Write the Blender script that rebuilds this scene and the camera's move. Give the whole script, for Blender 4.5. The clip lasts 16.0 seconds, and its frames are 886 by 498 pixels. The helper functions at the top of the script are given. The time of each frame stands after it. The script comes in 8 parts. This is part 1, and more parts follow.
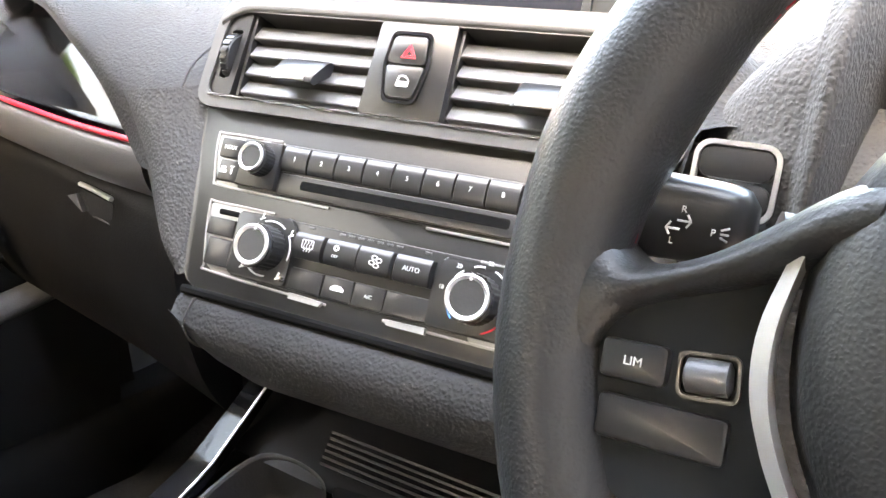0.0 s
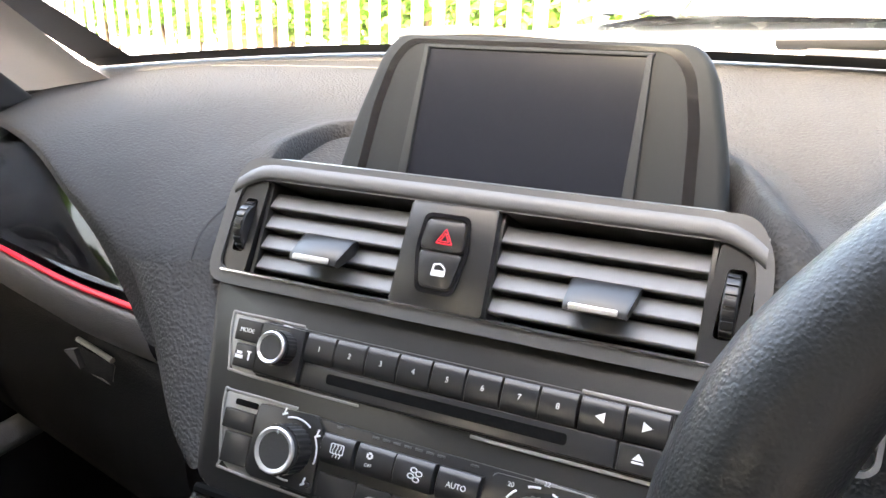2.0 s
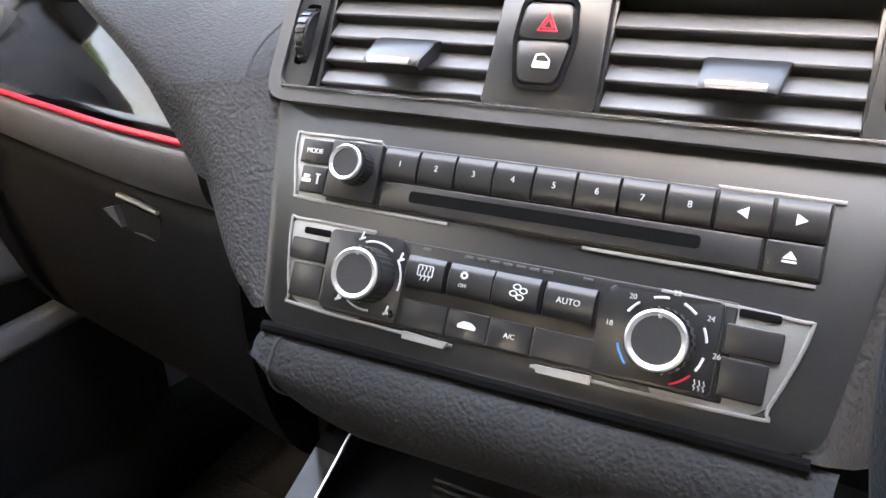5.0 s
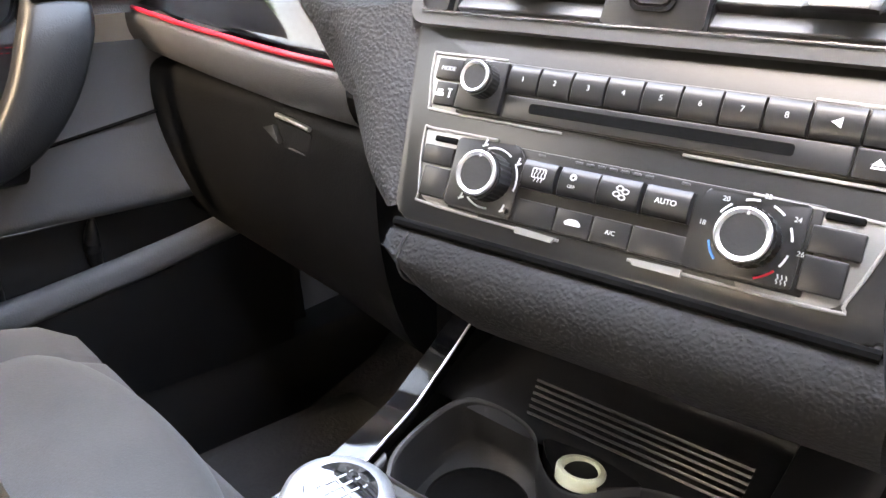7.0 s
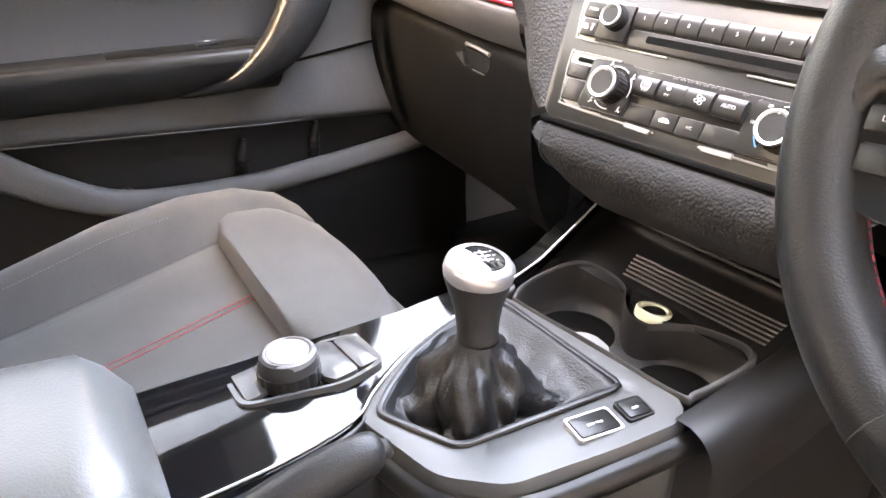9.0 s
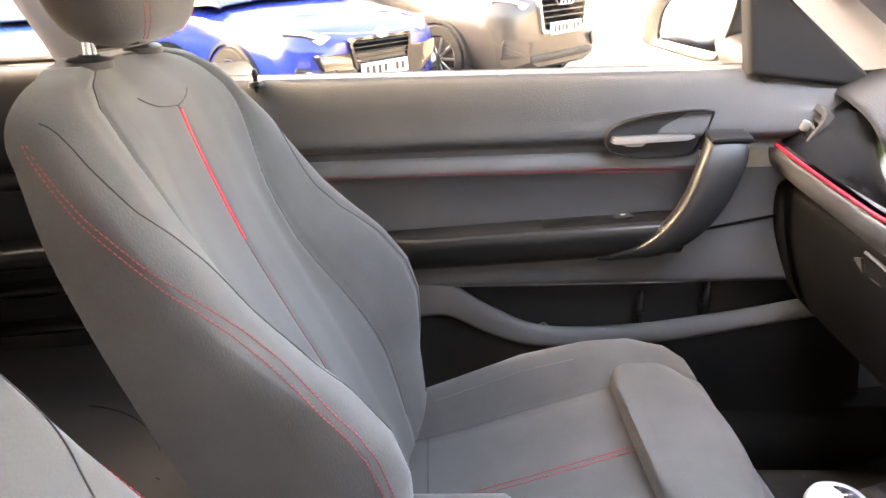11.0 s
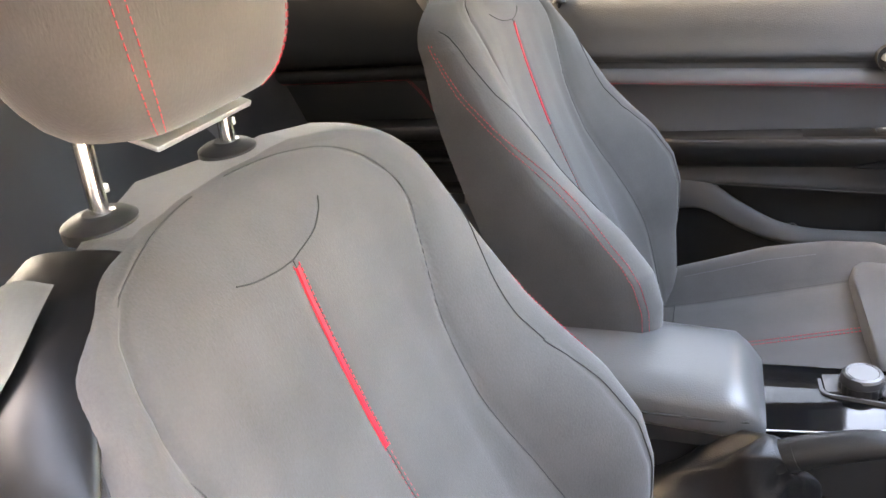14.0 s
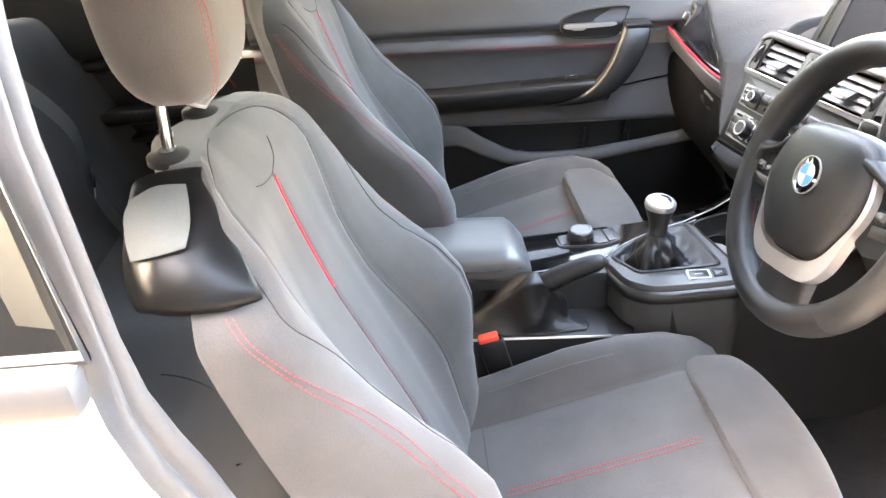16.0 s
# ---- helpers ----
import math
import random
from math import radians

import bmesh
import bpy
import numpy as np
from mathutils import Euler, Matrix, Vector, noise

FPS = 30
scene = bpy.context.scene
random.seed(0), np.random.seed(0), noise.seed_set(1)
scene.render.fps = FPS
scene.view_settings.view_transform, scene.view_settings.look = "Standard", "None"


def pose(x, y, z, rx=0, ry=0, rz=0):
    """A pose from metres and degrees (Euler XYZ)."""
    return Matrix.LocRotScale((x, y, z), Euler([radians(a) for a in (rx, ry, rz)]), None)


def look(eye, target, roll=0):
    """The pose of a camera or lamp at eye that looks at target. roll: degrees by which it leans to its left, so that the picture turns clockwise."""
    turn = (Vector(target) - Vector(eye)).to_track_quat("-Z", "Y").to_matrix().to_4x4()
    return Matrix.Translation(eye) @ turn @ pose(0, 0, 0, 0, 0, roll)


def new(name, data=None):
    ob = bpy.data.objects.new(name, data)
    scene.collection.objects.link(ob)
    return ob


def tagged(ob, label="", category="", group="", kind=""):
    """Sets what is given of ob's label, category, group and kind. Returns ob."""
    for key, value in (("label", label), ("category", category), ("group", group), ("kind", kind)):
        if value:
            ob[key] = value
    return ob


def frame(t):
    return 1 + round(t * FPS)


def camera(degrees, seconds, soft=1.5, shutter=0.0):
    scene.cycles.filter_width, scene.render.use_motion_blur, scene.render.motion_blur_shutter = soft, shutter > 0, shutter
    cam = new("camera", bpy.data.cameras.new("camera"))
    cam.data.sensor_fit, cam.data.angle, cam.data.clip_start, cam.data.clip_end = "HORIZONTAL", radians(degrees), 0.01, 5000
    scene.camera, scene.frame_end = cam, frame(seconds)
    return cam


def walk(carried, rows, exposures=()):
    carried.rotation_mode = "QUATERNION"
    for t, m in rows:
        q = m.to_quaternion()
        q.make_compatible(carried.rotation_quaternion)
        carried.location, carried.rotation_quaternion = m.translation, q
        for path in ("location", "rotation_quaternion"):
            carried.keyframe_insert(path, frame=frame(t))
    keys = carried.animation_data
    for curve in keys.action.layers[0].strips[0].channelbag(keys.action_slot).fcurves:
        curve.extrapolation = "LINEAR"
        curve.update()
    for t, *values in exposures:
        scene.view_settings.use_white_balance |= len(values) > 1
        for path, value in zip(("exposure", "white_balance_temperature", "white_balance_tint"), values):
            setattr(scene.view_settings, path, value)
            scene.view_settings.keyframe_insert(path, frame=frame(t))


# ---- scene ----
cam = camera(61.1, 16.0)
PATH = [
    (0, (0.282, -0.142, 0.992), (-0.809, 1.393, 0.319), 2.6),
    (0.5, (0.235, -0.119, 1.037), (-0.849, 1.434, 0.393), 2.5),
    (1, (0.201, -0.108, 1.057), (-0.889, 1.449, 0.436), 2.2),
    (1.5, (0.206, -0.108, 1.068), (-0.880, 1.464, 0.474), 1.9),
    (2, (0.214, -0.104, 1.069), (-0.871, 1.470, 0.482), 1.3),
    (2.5, (0.216, -0.100, 1.069), (-0.859, 1.475, 0.468), 0.9),
    (3, (0.213, -0.108, 1.064), (-0.855, 1.462, 0.436), 0.8),
    (3.5, (0.207, -0.114, 1.058), (-0.854, 1.444, 0.390), 0.8),
    (4, (0.194, -0.120, 1.021), (-0.868, 1.424, 0.323), 0.9),
    (4.2, (0.186, -0.114, 1.006), (-0.880, 1.424, 0.300), 0.8),
    (6.5, (0.149, -0.103, 0.971), (-1.050, 1.283, 0.169), -0.1),
    (7, (0.208, -0.152, 0.963), (-1.106, 1.125, 0.161), 0.1),
    (7.5, (0.275, -0.193, 0.935), (-1.129, 0.976, 0.121), 1.0),
    (8, (0.308, -0.207, 0.928), (-1.152, 0.878, 0.097), 2.1),
    (8.2, (0.329, -0.216, 0.929), (-1.154, 0.825, 0.084), 2.2),
    (10.3, (0.478, -0.352, 1.109), (-1.290, 0.085, 0.281), -1.8),
    (10.5, (0.492, -0.325, 1.128), (-1.322, -0.056, 0.329), -2.4),
    (11, (0.494, -0.318, 1.163), (-1.378, -0.327, 0.461), -3.3),
    (11.5, (0.505, -0.300, 1.178), (-1.382, -0.567, 0.574), -3.4),
    (12, (0.535, -0.322, 1.217), (-1.332, -0.802, 0.686), -3.1),
    (12.5, (0.585, -0.360, 1.240), (-1.262, -0.938, 0.734), -2.8),
    (13, (0.666, -0.359, 1.244), (-1.161, -0.973, 0.710), -2.9),
    (13.5, (0.755, -0.334, 1.268), (-1.051, -0.926, 0.645), -3.8),
    (14, (0.780, -0.322, 1.218), (-0.906, -0.971, 0.360), -6.0),
    (14.5, (0.761, -0.271, 1.193), (-0.759, -1.002, 0.118), -8.6),
    (15, (0.839, -0.229, 1.259), (-0.710, -0.778, 0.119), -8.0),
    (15.5, (0.972, -0.341, 1.293), (-0.712, -0.499, 0.226), -4.8),
    (16, (1.188, -0.424, 1.326), (-0.562, -0.385, 0.358), -3.9),
]
EXPOSURES = [(0.0, 7.4, 9550, 13), (0.6, 6.9, 9150, 13), (1.2, 6.27, 8750, 13), (2.5, 6.0, 8550, 12), (3.3, 5.9, 8750, 12), (4.2, 6.3, 8750, 13), (6.5, 6.8, 8950, 15), (8.2, 7.65, 10650, 18), (10.5, 7.45, 10850, 22), (11.5, 6.92, 9950, 15), (12.5, 6.73, 9250, 11), (13.0, 6.65, 8550, 12), (13.4, 7.0, 8650, 13), (14.0, 6.98, 9800, 18), (14.8, 7.15, 10350, 18), (15.5, 7.35, 10050, 18), (16.0, 7.15, 9150, 14)]
walk(cam, [(t, look(eye, target, roll)) for t, eye, target, roll in PATH], EXPOSURES)

# ---- daylight: bright hazy sky and a soft sun from behind ----
SUN_ELEVATION, SUN_AZIMUTH = 39.0, 184.0
world = bpy.data.worlds.new("sky")
scene.world = world
world.use_nodes = True
sky = world.node_tree.nodes.new("ShaderNodeTexSky")
sky.sky_type, sky.sun_disc = "NISHITA", False
sky.sun_elevation, sky.sun_rotation = radians(SUN_ELEVATION), radians(SUN_AZIMUTH)
sky.dust_density, sky.air_density = 3.0, 1.0
background = world.node_tree.nodes["Background"]
background.inputs["Strength"].default_value = 0.15
world.node_tree.links.new(sky.outputs[0], background.inputs[0])
sun = new("sun", bpy.data.lights.new("sun", "SUN"))
sun.data.energy, sun.data.angle, sun.data.color = 0.5, radians(12.0), (1.0, 0.975, 0.94)
_a, _e = radians(SUN_AZIMUTH), radians(SUN_ELEVATION)
sun.matrix_world = look((0, 0, 0), (-math.sin(_a) * math.cos(_e), -math.cos(_a) * math.cos(_e), -math.sin(_e)))


from mathutils.bvhtree import BVHTree

# ---- materials ----
def material(name, colour, rough=0.5, metal=0.0, grain=0.0, size=0.003, cells=False, var=0.12, patch=0.08, coat=0.0, spec=0.5, sheen=0.0, island=0.0, weave=False):
    """A surface with colour drift at two scales and a fine relief of that size in metres."""
    m = bpy.data.materials.new(name)
    m.use_nodes = True
    nt = m.node_tree
    nodes, links = nt.nodes, nt.links
    bsdf = nodes["Principled BSDF"]
    bsdf.inputs["Metallic"].default_value = metal
    bsdf.inputs["Coat Weight"].default_value = coat
    bsdf.inputs["Coat Roughness"].default_value = 0.05
    bsdf.inputs["Specular IOR Level"].default_value = spec
    bsdf.inputs["Sheen Weight"].default_value = sheen
    co = nodes.new("ShaderNodeTexCoord")
    big = nodes.new("ShaderNodeTexNoise")
    big.inputs["Scale"].default_value, big.inputs["Detail"].default_value = 1.0 / patch, 5.0
    fine = nodes.new("ShaderNodeTexNoise")
    fine.inputs["Scale"].default_value, fine.inputs["Detail"].default_value = 0.7 / size, 2.0
    for n in (big, fine):
        links.new(co.outputs["Object"], n.inputs["Vector"])
    both = nodes.new("ShaderNodeMath")
    both.operation = "MULTIPLY_ADD"
    both.inputs[1].default_value = 0.35
    links.new(fine.outputs["Fac"], both.inputs[0])
    links.new(big.outputs["Fac"], both.inputs[2])
    if island:
        geo = nodes.new("ShaderNodeNewGeometry")
        extra = nodes.new("ShaderNodeMath")
        extra.operation = "MULTIPLY_ADD"
        extra.inputs[1].default_value = island
        links.new(geo.outputs["Random Per Island"], extra.inputs[0])
        links.new(both.outputs[0], extra.inputs[2])
        both = extra
    ramp = nodes.new("ShaderNodeMapRange")
    ramp.inputs["From Min"].default_value, ramp.inputs["From Max"].default_value = 0.35, 1.0 + island
    ramp.inputs["To Min"].default_value, ramp.inputs["To Max"].default_value = 1 - var, 1 + var
    links.new(both.outputs[0], ramp.inputs["Value"])
    mix = nodes.new("ShaderNodeVectorMath")
    mix.operation = "SCALE"
    mix.inputs[0].default_value = colour
    links.new(ramp.outputs[0], mix.inputs["Scale"])
    links.new(mix.outputs[0], bsdf.inputs["Base Color"])
    rr = nodes.new("ShaderNodeMapRange")
    rr.inputs["To Min"].default_value, rr.inputs["To Max"].default_value = max(0.0, rough - 0.06), min(1.0, rough + 0.08)
    links.new(big.outputs["Fac"], rr.inputs["Value"])
    links.new(rr.outputs[0], bsdf.inputs["Roughness"])
    if grain:
        bump = nodes.new("ShaderNodeBump")
        bump.inputs["Strength"].default_value = min(1.0, grain)
        bump.inputs["Distance"].default_value = size * (0.45 if cells else 0.35)
        if cells:
            tex = nodes.new("ShaderNodeTexVoronoi")
            tex.feature = "SMOOTH_F1"
            tex.inputs["Scale"].default_value = 1.0 / size
            warp = nodes.new("ShaderNodeVectorMath")
            warp.operation = "MULTIPLY_ADD"
            warp.inputs[1].default_value = (size, size, size)
            links.new(fine.outputs["Color"], warp.inputs[0])
            links.new(co.outputs["Object"], warp.inputs[2])
            links.new(warp.outputs[0], tex.inputs["Vector"])
            bump.invert = True
            links.new(tex.outputs["Distance"], bump.inputs["Height"])
        elif weave:
            lie = nodes.new("ShaderNodeMapping")
            lie.inputs["Rotation"].default_value = (0.5, 0.4, 0.6)
            lie.inputs["Scale"].default_value = (1.0, 1.0, 0.35)
            tex = nodes.new("ShaderNodeTexNoise")
            tex.inputs["Scale"].default_value, tex.inputs["Detail"].default_value = 0.8 / size, 3.0
            links.new(co.outputs["Object"], lie.inputs["Vector"])
            links.new(lie.outputs[0], tex.inputs["Vector"])
            links.new(tex.outputs["Fac"], bump.inputs["Height"])
        else:
            links.new(fine.outputs["Fac"], bump.inputs["Height"])
        links.new(bump.outputs[0], bsdf.inputs["Normal"])
    return m


def clear_pane(name, tint, gloss=0.06):
    """Thin glass: it lets light straight through, and mirrors by Fresnel."""
    m = bpy.data.materials.new(name)
    m.use_nodes = True
    nodes, links = m.node_tree.nodes, m.node_tree.links
    nodes.remove(nodes["Principled BSDF"])
    clear, shine, mix, edge, rise = (nodes.new(k) for k in ("ShaderNodeBsdfTransparent", "ShaderNodeBsdfGlossy", "ShaderNodeMixShader", "ShaderNodeLayerWeight", "ShaderNodeMath"))
    clear.inputs[0].default_value = (*tint, 1)
    shine.inputs["Roughness"].default_value = 0.02
    edge.inputs["Blend"].default_value = 0.2
    rise.operation = "MULTIPLY_ADD"
    rise.inputs[1].default_value, rise.inputs[2].default_value = 0.35, gloss * 0.6
    links.new(edge.outputs["Facing"], rise.inputs[0])
    links.new(rise.outputs[0], mix.inputs[0])
    links.new(clear.outputs[0], mix.inputs[1])
    links.new(shine.outputs[0], mix.inputs[2])
    links.new(mix.outputs[0], nodes["Material Output"].inputs[0])
    return m


DASH = material("dash_grain", (0.053, 0.0525, 0.053), 0.7, spec=0.08, grain=1.0, size=0.0023, cells=True, var=0.08)
DOOR_TOP = material("door_grain", (0.086, 0.087, 0.09), 0.58, spec=0.32, grain=0.6, size=0.0017, cells=True, var=0.1)
DOOR_PANEL = material("door_panel", (0.118, 0.118, 0.12), 0.56, grain=0.3, size=0.0018, cells=True, var=0.06)
# Rear trim, much darker than the door's: the rear's shade set in colour
REAR_DARK = material("rear_trim_darkened", (0.013, 0.013, 0.0135), 0.5, spec=0.3, grain=0.35, size=0.0018, cells=True)
ARM_BLACK = material("armrest_black", (0.011, 0.011, 0.0115), 0.38, spec=0.36, grain=0.25, size=0.0016, cells=True, var=0.1)
PLASTIC = material("black_plastic", (0.021, 0.021, 0.022), 0.46, spec=0.3, grain=0.25, size=0.0014, var=0.15)
SATIN = material("satin_black", (0.012, 0.012, 0.0126), 0.32, spec=0.38, grain=0.05, size=0.001, var=0.06)
FACE = material("console_face", (0.013, 0.013, 0.0131), 0.33, spec=0.4, grain=0.08, size=0.0009, var=0.06)
VANE = material("vent_vane", (0.056, 0.056, 0.0585), 0.42, grain=0.05, size=0.001)
GLOSS = material("piano_black", (0.008, 0.008, 0.009), 0.06, coat=1.0, var=0.05)
# Near black that stands for the shade inside openings and gaps
HOLE = material("shade_black", (0.004, 0.004, 0.004), 0.9, spec=0.05)
GEAR_GREY = material("gear_panel_grey", (0.062, 0.064, 0.065), 0.4, spec=0.4, grain=0.05, size=0.0008, var=0.06)
BEZEL = material("grey_bezel", (0.046, 0.0457, 0.0462), 0.44, spec=0.38, grain=0.05, size=0.0008, var=0.05)
# Darker than the other black plastic, to offset excess light on the lid
GLOVE = material("glovebox_plastic_darkened", (0.009, 0.009, 0.0097), 0.58, spec=0.22, grain=0.3, size=0.0016, cells=True, var=0.12)
SPOKE_SILVER = material("spoke_silver", (0.5, 0.49, 0.48), 0.38, metal=0.35, var=0.06)
TRIM_SILVER = material("trim_silver", (0.24, 0.235, 0.23), 0.4, metal=0.5, var=0.08)
SILVER = material("matt_silver", (0.62, 0.61, 0.6), 0.3, metal=0.85, var=0.06)
CHROME = material("chrome", (0.8, 0.8, 0.8), 0.17, metal=1.0, var=0.05)
PEARL = material("pearl_trim", (0.095, 0.092, 0.093), 0.45, metal=0.35, grain=0.5, size=0.0012, cells=True, var=0.05)
SATIN_CAP = material("satin_cap", (0.42, 0.415, 0.41), 0.36, metal=0.8, var=0.06)
RED = material("red_line", (0.62, 0.012, 0.03), 0.35, var=0.08)
THREAD = material("red_thread", (0.42, 0.025, 0.042), 0.7, var=0.15, size=0.0008)
GREY_THREAD = material("grey_thread", (0.12, 0.12, 0.125), 0.7, size=0.0008)
CLOTH = material("seat_cloth", (0.049, 0.0462, 0.0442), 0.82, grain=0.5, size=0.0014, weave=True, var=0.38, patch=0.09, sheen=0.2)
CLOTH_REAR = material("rear_cloth", (0.033, 0.033, 0.034), 0.88, grain=0.4, size=0.0013, weave=True, var=0.14, sheen=0.2)
SEAM = material("seam", (0.03, 0.03, 0.03), 0.9)
LEATHER = material("wheel_leather", (0.014, 0.014, 0.0145), 0.42, spec=0.3, grain=0.38, size=0.0013, cells=True, var=0.12)
SOFT_LEATHER = material("gaiter_leather", (0.010, 0.010, 0.011), 0.4, spec=0.34, grain=0.5, size=0.0016, cells=True, var=0.12)
ARM = material("armrest_leather", (0.085, 0.084, 0.083), 0.3, grain=0.3, size=0.0016, cells=True, var=0.06)
# Base lifted somewhat, standing for lens haze over the dark footwell
CARPET = material("carpet", (0.038, 0.038, 0.041), 0.98, grain=0.9, size=0.004, var=0.3, spec=0.1)
LINING = material("headlining", (0.17, 0.163, 0.156), 0.95, grain=0.2, size=0.0015, var=0.05)
PILLAR = material("pillar_trim", (0.25, 0.235, 0.223), 0.85, grain=0.2, size=0.0015, var=0.05)
WHITE = material("white_paint", (0.78, 0.77, 0.75), 0.25, coat=0.7, var=0.03)
RUBBER = material("rubber_seal", (0.03, 0.03, 0.032), 0.7, grain=0.2, size=0.002)
GREY_SEAL = material("grey_seal", (0.05, 0.0495, 0.05), 0.55, grain=0.2, size=0.003, var=0.2)
PRINT = material("white_print", (0.5, 0.5, 0.5), 0.5, var=0.02)
BLUE_PRINT = material("blue_print", (0.05, 0.25, 0.6), 0.5)
SCREEN = material("screen_glass", (0.008, 0.009, 0.012), 0.14, var=0.05, patch=0.2, spec=0.14)
POD_GREY = material("pod_grey", (0.011, 0.0127, 0.014), 0.6, spec=0.08, grain=0.05, size=0.001, var=0.05)
PANEL_GREY = material("panel_grey", (0.02, 0.022, 0.0235), 0.65, spec=0.06, grain=0.04, size=0.001, var=0.05)
DIVIDER = material("divider_grey", (0.22, 0.225, 0.225), 0.5, spec=0.4, grain=0.1, size=0.002, var=0.08)
SOCKET = material("ivory_socket", (0.6, 0.62, 0.45), 0.35)
RELEASE = material("buckle_red", (0.85, 0.08, 0.05), 0.4)
LEVER_PAD = material("lever_pad", (0.2, 0.207, 0.19), 0.6, grain=0.1, size=0.002)
WEB = material("belt_webbing", (0.13, 0.132, 0.135), 0.75, grain=0.6, size=0.0016, weave=True)
# Tint far below clear glass, added to dim the bright outdoors
GLASS = clear_pane("dimming_window_glass", (0.155, 0.161, 0.158), 0.03)
SCREEN_GLASS = clear_pane("windscreen_glass", (0.7, 0.72, 0.71), 0.03)
DARK_GLASS = clear_pane("tinted_glass", (0.07, 0.08, 0.09), 0.08)
MIRROR = material("mirror_glass", (0.85, 0.87, 0.88), 0.01, metal=1.0, var=0.0)


# ---- builders ----
def part(name, bm, mat, parent=None, label="", sharp=38):
    bmesh.ops.recalc_face_normals(bm, faces=bm.faces)
    me = bpy.data.meshes.new(name)
    bm.to_mesh(me)
    bm.free()
    me.materials.append(mat)
    me.polygons.foreach_set("use_smooth", [True] * len(me.polygons))
    me.set_sharp_from_angle(angle=radians(sharp))
    ob = new(name, me)
    if parent is not None:
        ob.parent = parent
        if parent.type == "EMPTY":
            ob.matrix_parent_inverse = parent.matrix_basis.inverted()
    if label:
        tagged(ob, label=label)
    return ob


def thing(name, label, category, at=(0, 0, 0), group="", kind=""):
    ob = new(name)
    ob.empty_display_size = 0.05
    ob.location = at
    return tagged(ob, label, category, group, kind)


def bmn():
    return bmesh.new()


def grid(bm, rows, wrap=False, cap=False):
    """Quads over rows of points."""
    vs = [[bm.verts.new(p) for p in r] for r in rows]
    n = len(vs[0])
    for a, b in zip(vs, vs[1:]):
        for i in range(n if wrap else n - 1):
            j = (i + 1) % n
            bm.faces.new((a[i], a[j], b[j], b[i]))
    if cap:
        bm.faces.new(vs[0][::-1])
        bm.faces.new(vs[-1])
    return vs


def spline(pts, n=6, closed=False):
    """Catmull-Rom curve through the points, n steps a span."""
    p = np.array([tuple(q) for q in pts], float)
    k = len(p)
    out = []
    for i in range(k if closed else k - 1):
        if closed:
            a, b, c, d = p[(i - 1) % k], p[i], p[(i + 1) % k], p[(i + 2) % k]
        else:
            b, c = p[i], p[i + 1]
            a = p[i - 1] if i else 2 * b - c
            d = p[i + 2] if i + 2 < k else 2 * c - b
        for s in range(n):
            t = s / n
            out.append(0.5 * (2 * b + (c - a) * t + (2 * a - 5 * b + 4 * c - d) * t * t + (3 * b - a - 3 * c + d) * t ** 3))
    if not closed:
        out.append(p[-1])
    return np.array(out)


def patch(ctrl, nu=4, nv=4, wrap=False):
    """A smooth surface through a net of points: rows of points, refined both ways."""
    ctrl = np.array([[tuple(q) for q in r] for r in ctrl], float)
    rows = np.stack([spline(r, nv, wrap) for r in ctrl])
    return np.stack([spline(rows[:, j], nu) for j in range(rows.shape[1])], axis=1)


def tube(bm, pts, radius, seg=10, flat=1.0, up=(0, 0, 1), closed=False, cap=True):
    """A tube along points; radius may be a list, flat squeezes it along up."""
    pts = [Vector(tuple(p)) for p in pts]
    n = len(pts)
    rows = []
    for i, p in enumerate(pts):
        a = pts[(i - 1) % n] if closed or i else p
        b = pts[(i + 1) % n] if closed or i < n - 1 else p
        d = (b - a).normalized()
        s = d.cross(Vector(up))
        s = s.normalized() if s.length > 1e-5 else d.orthogonal().normalized()
        w = s.cross(d).normalized()
        r = radius[i] if hasattr(radius, "__len__") else radius
        rows.append([p + s * (r * math.cos(q)) + w * (r * flat * math.sin(q)) for q in (2 * math.pi * k / seg for k in range(seg))])
    if closed:
        rows.append(rows[0])
        vs = [[bm.verts.new(p) for p in r] for r in rows[:-1]]
        for i in range(n):
            for k in range(seg):
                bm.faces.new((vs[i][k], vs[i][(k + 1) % seg], vs[(i + 1) % n][(k + 1) % seg], vs[(i + 1) % n][k]))
    else:
        grid(bm, rows, True, cap)
    return bm


def rbox(bm, size, bevel=0.004, m=None, seg=2):
    """A box with rounded edges, centred on the pose m."""
    made = bmesh.ops.create_cube(bm, size=1.0)["verts"]
    bmesh.ops.scale(bm, vec=size, verts=made)
    if bevel:
        edges = list({e for v in made for e in v.link_edges})
        got = bmesh.ops.bevel(bm, geom=edges, offset=min(bevel, 0.49 * min(size)), segments=seg, profile=0.5, affect="EDGES")
        made = list({v for f in got["faces"] for v in f.verts} | {v for v in made if v.is_valid})
    if m is not None:
        bmesh.ops.transform(bm, matrix=m, verts=made)
    return made


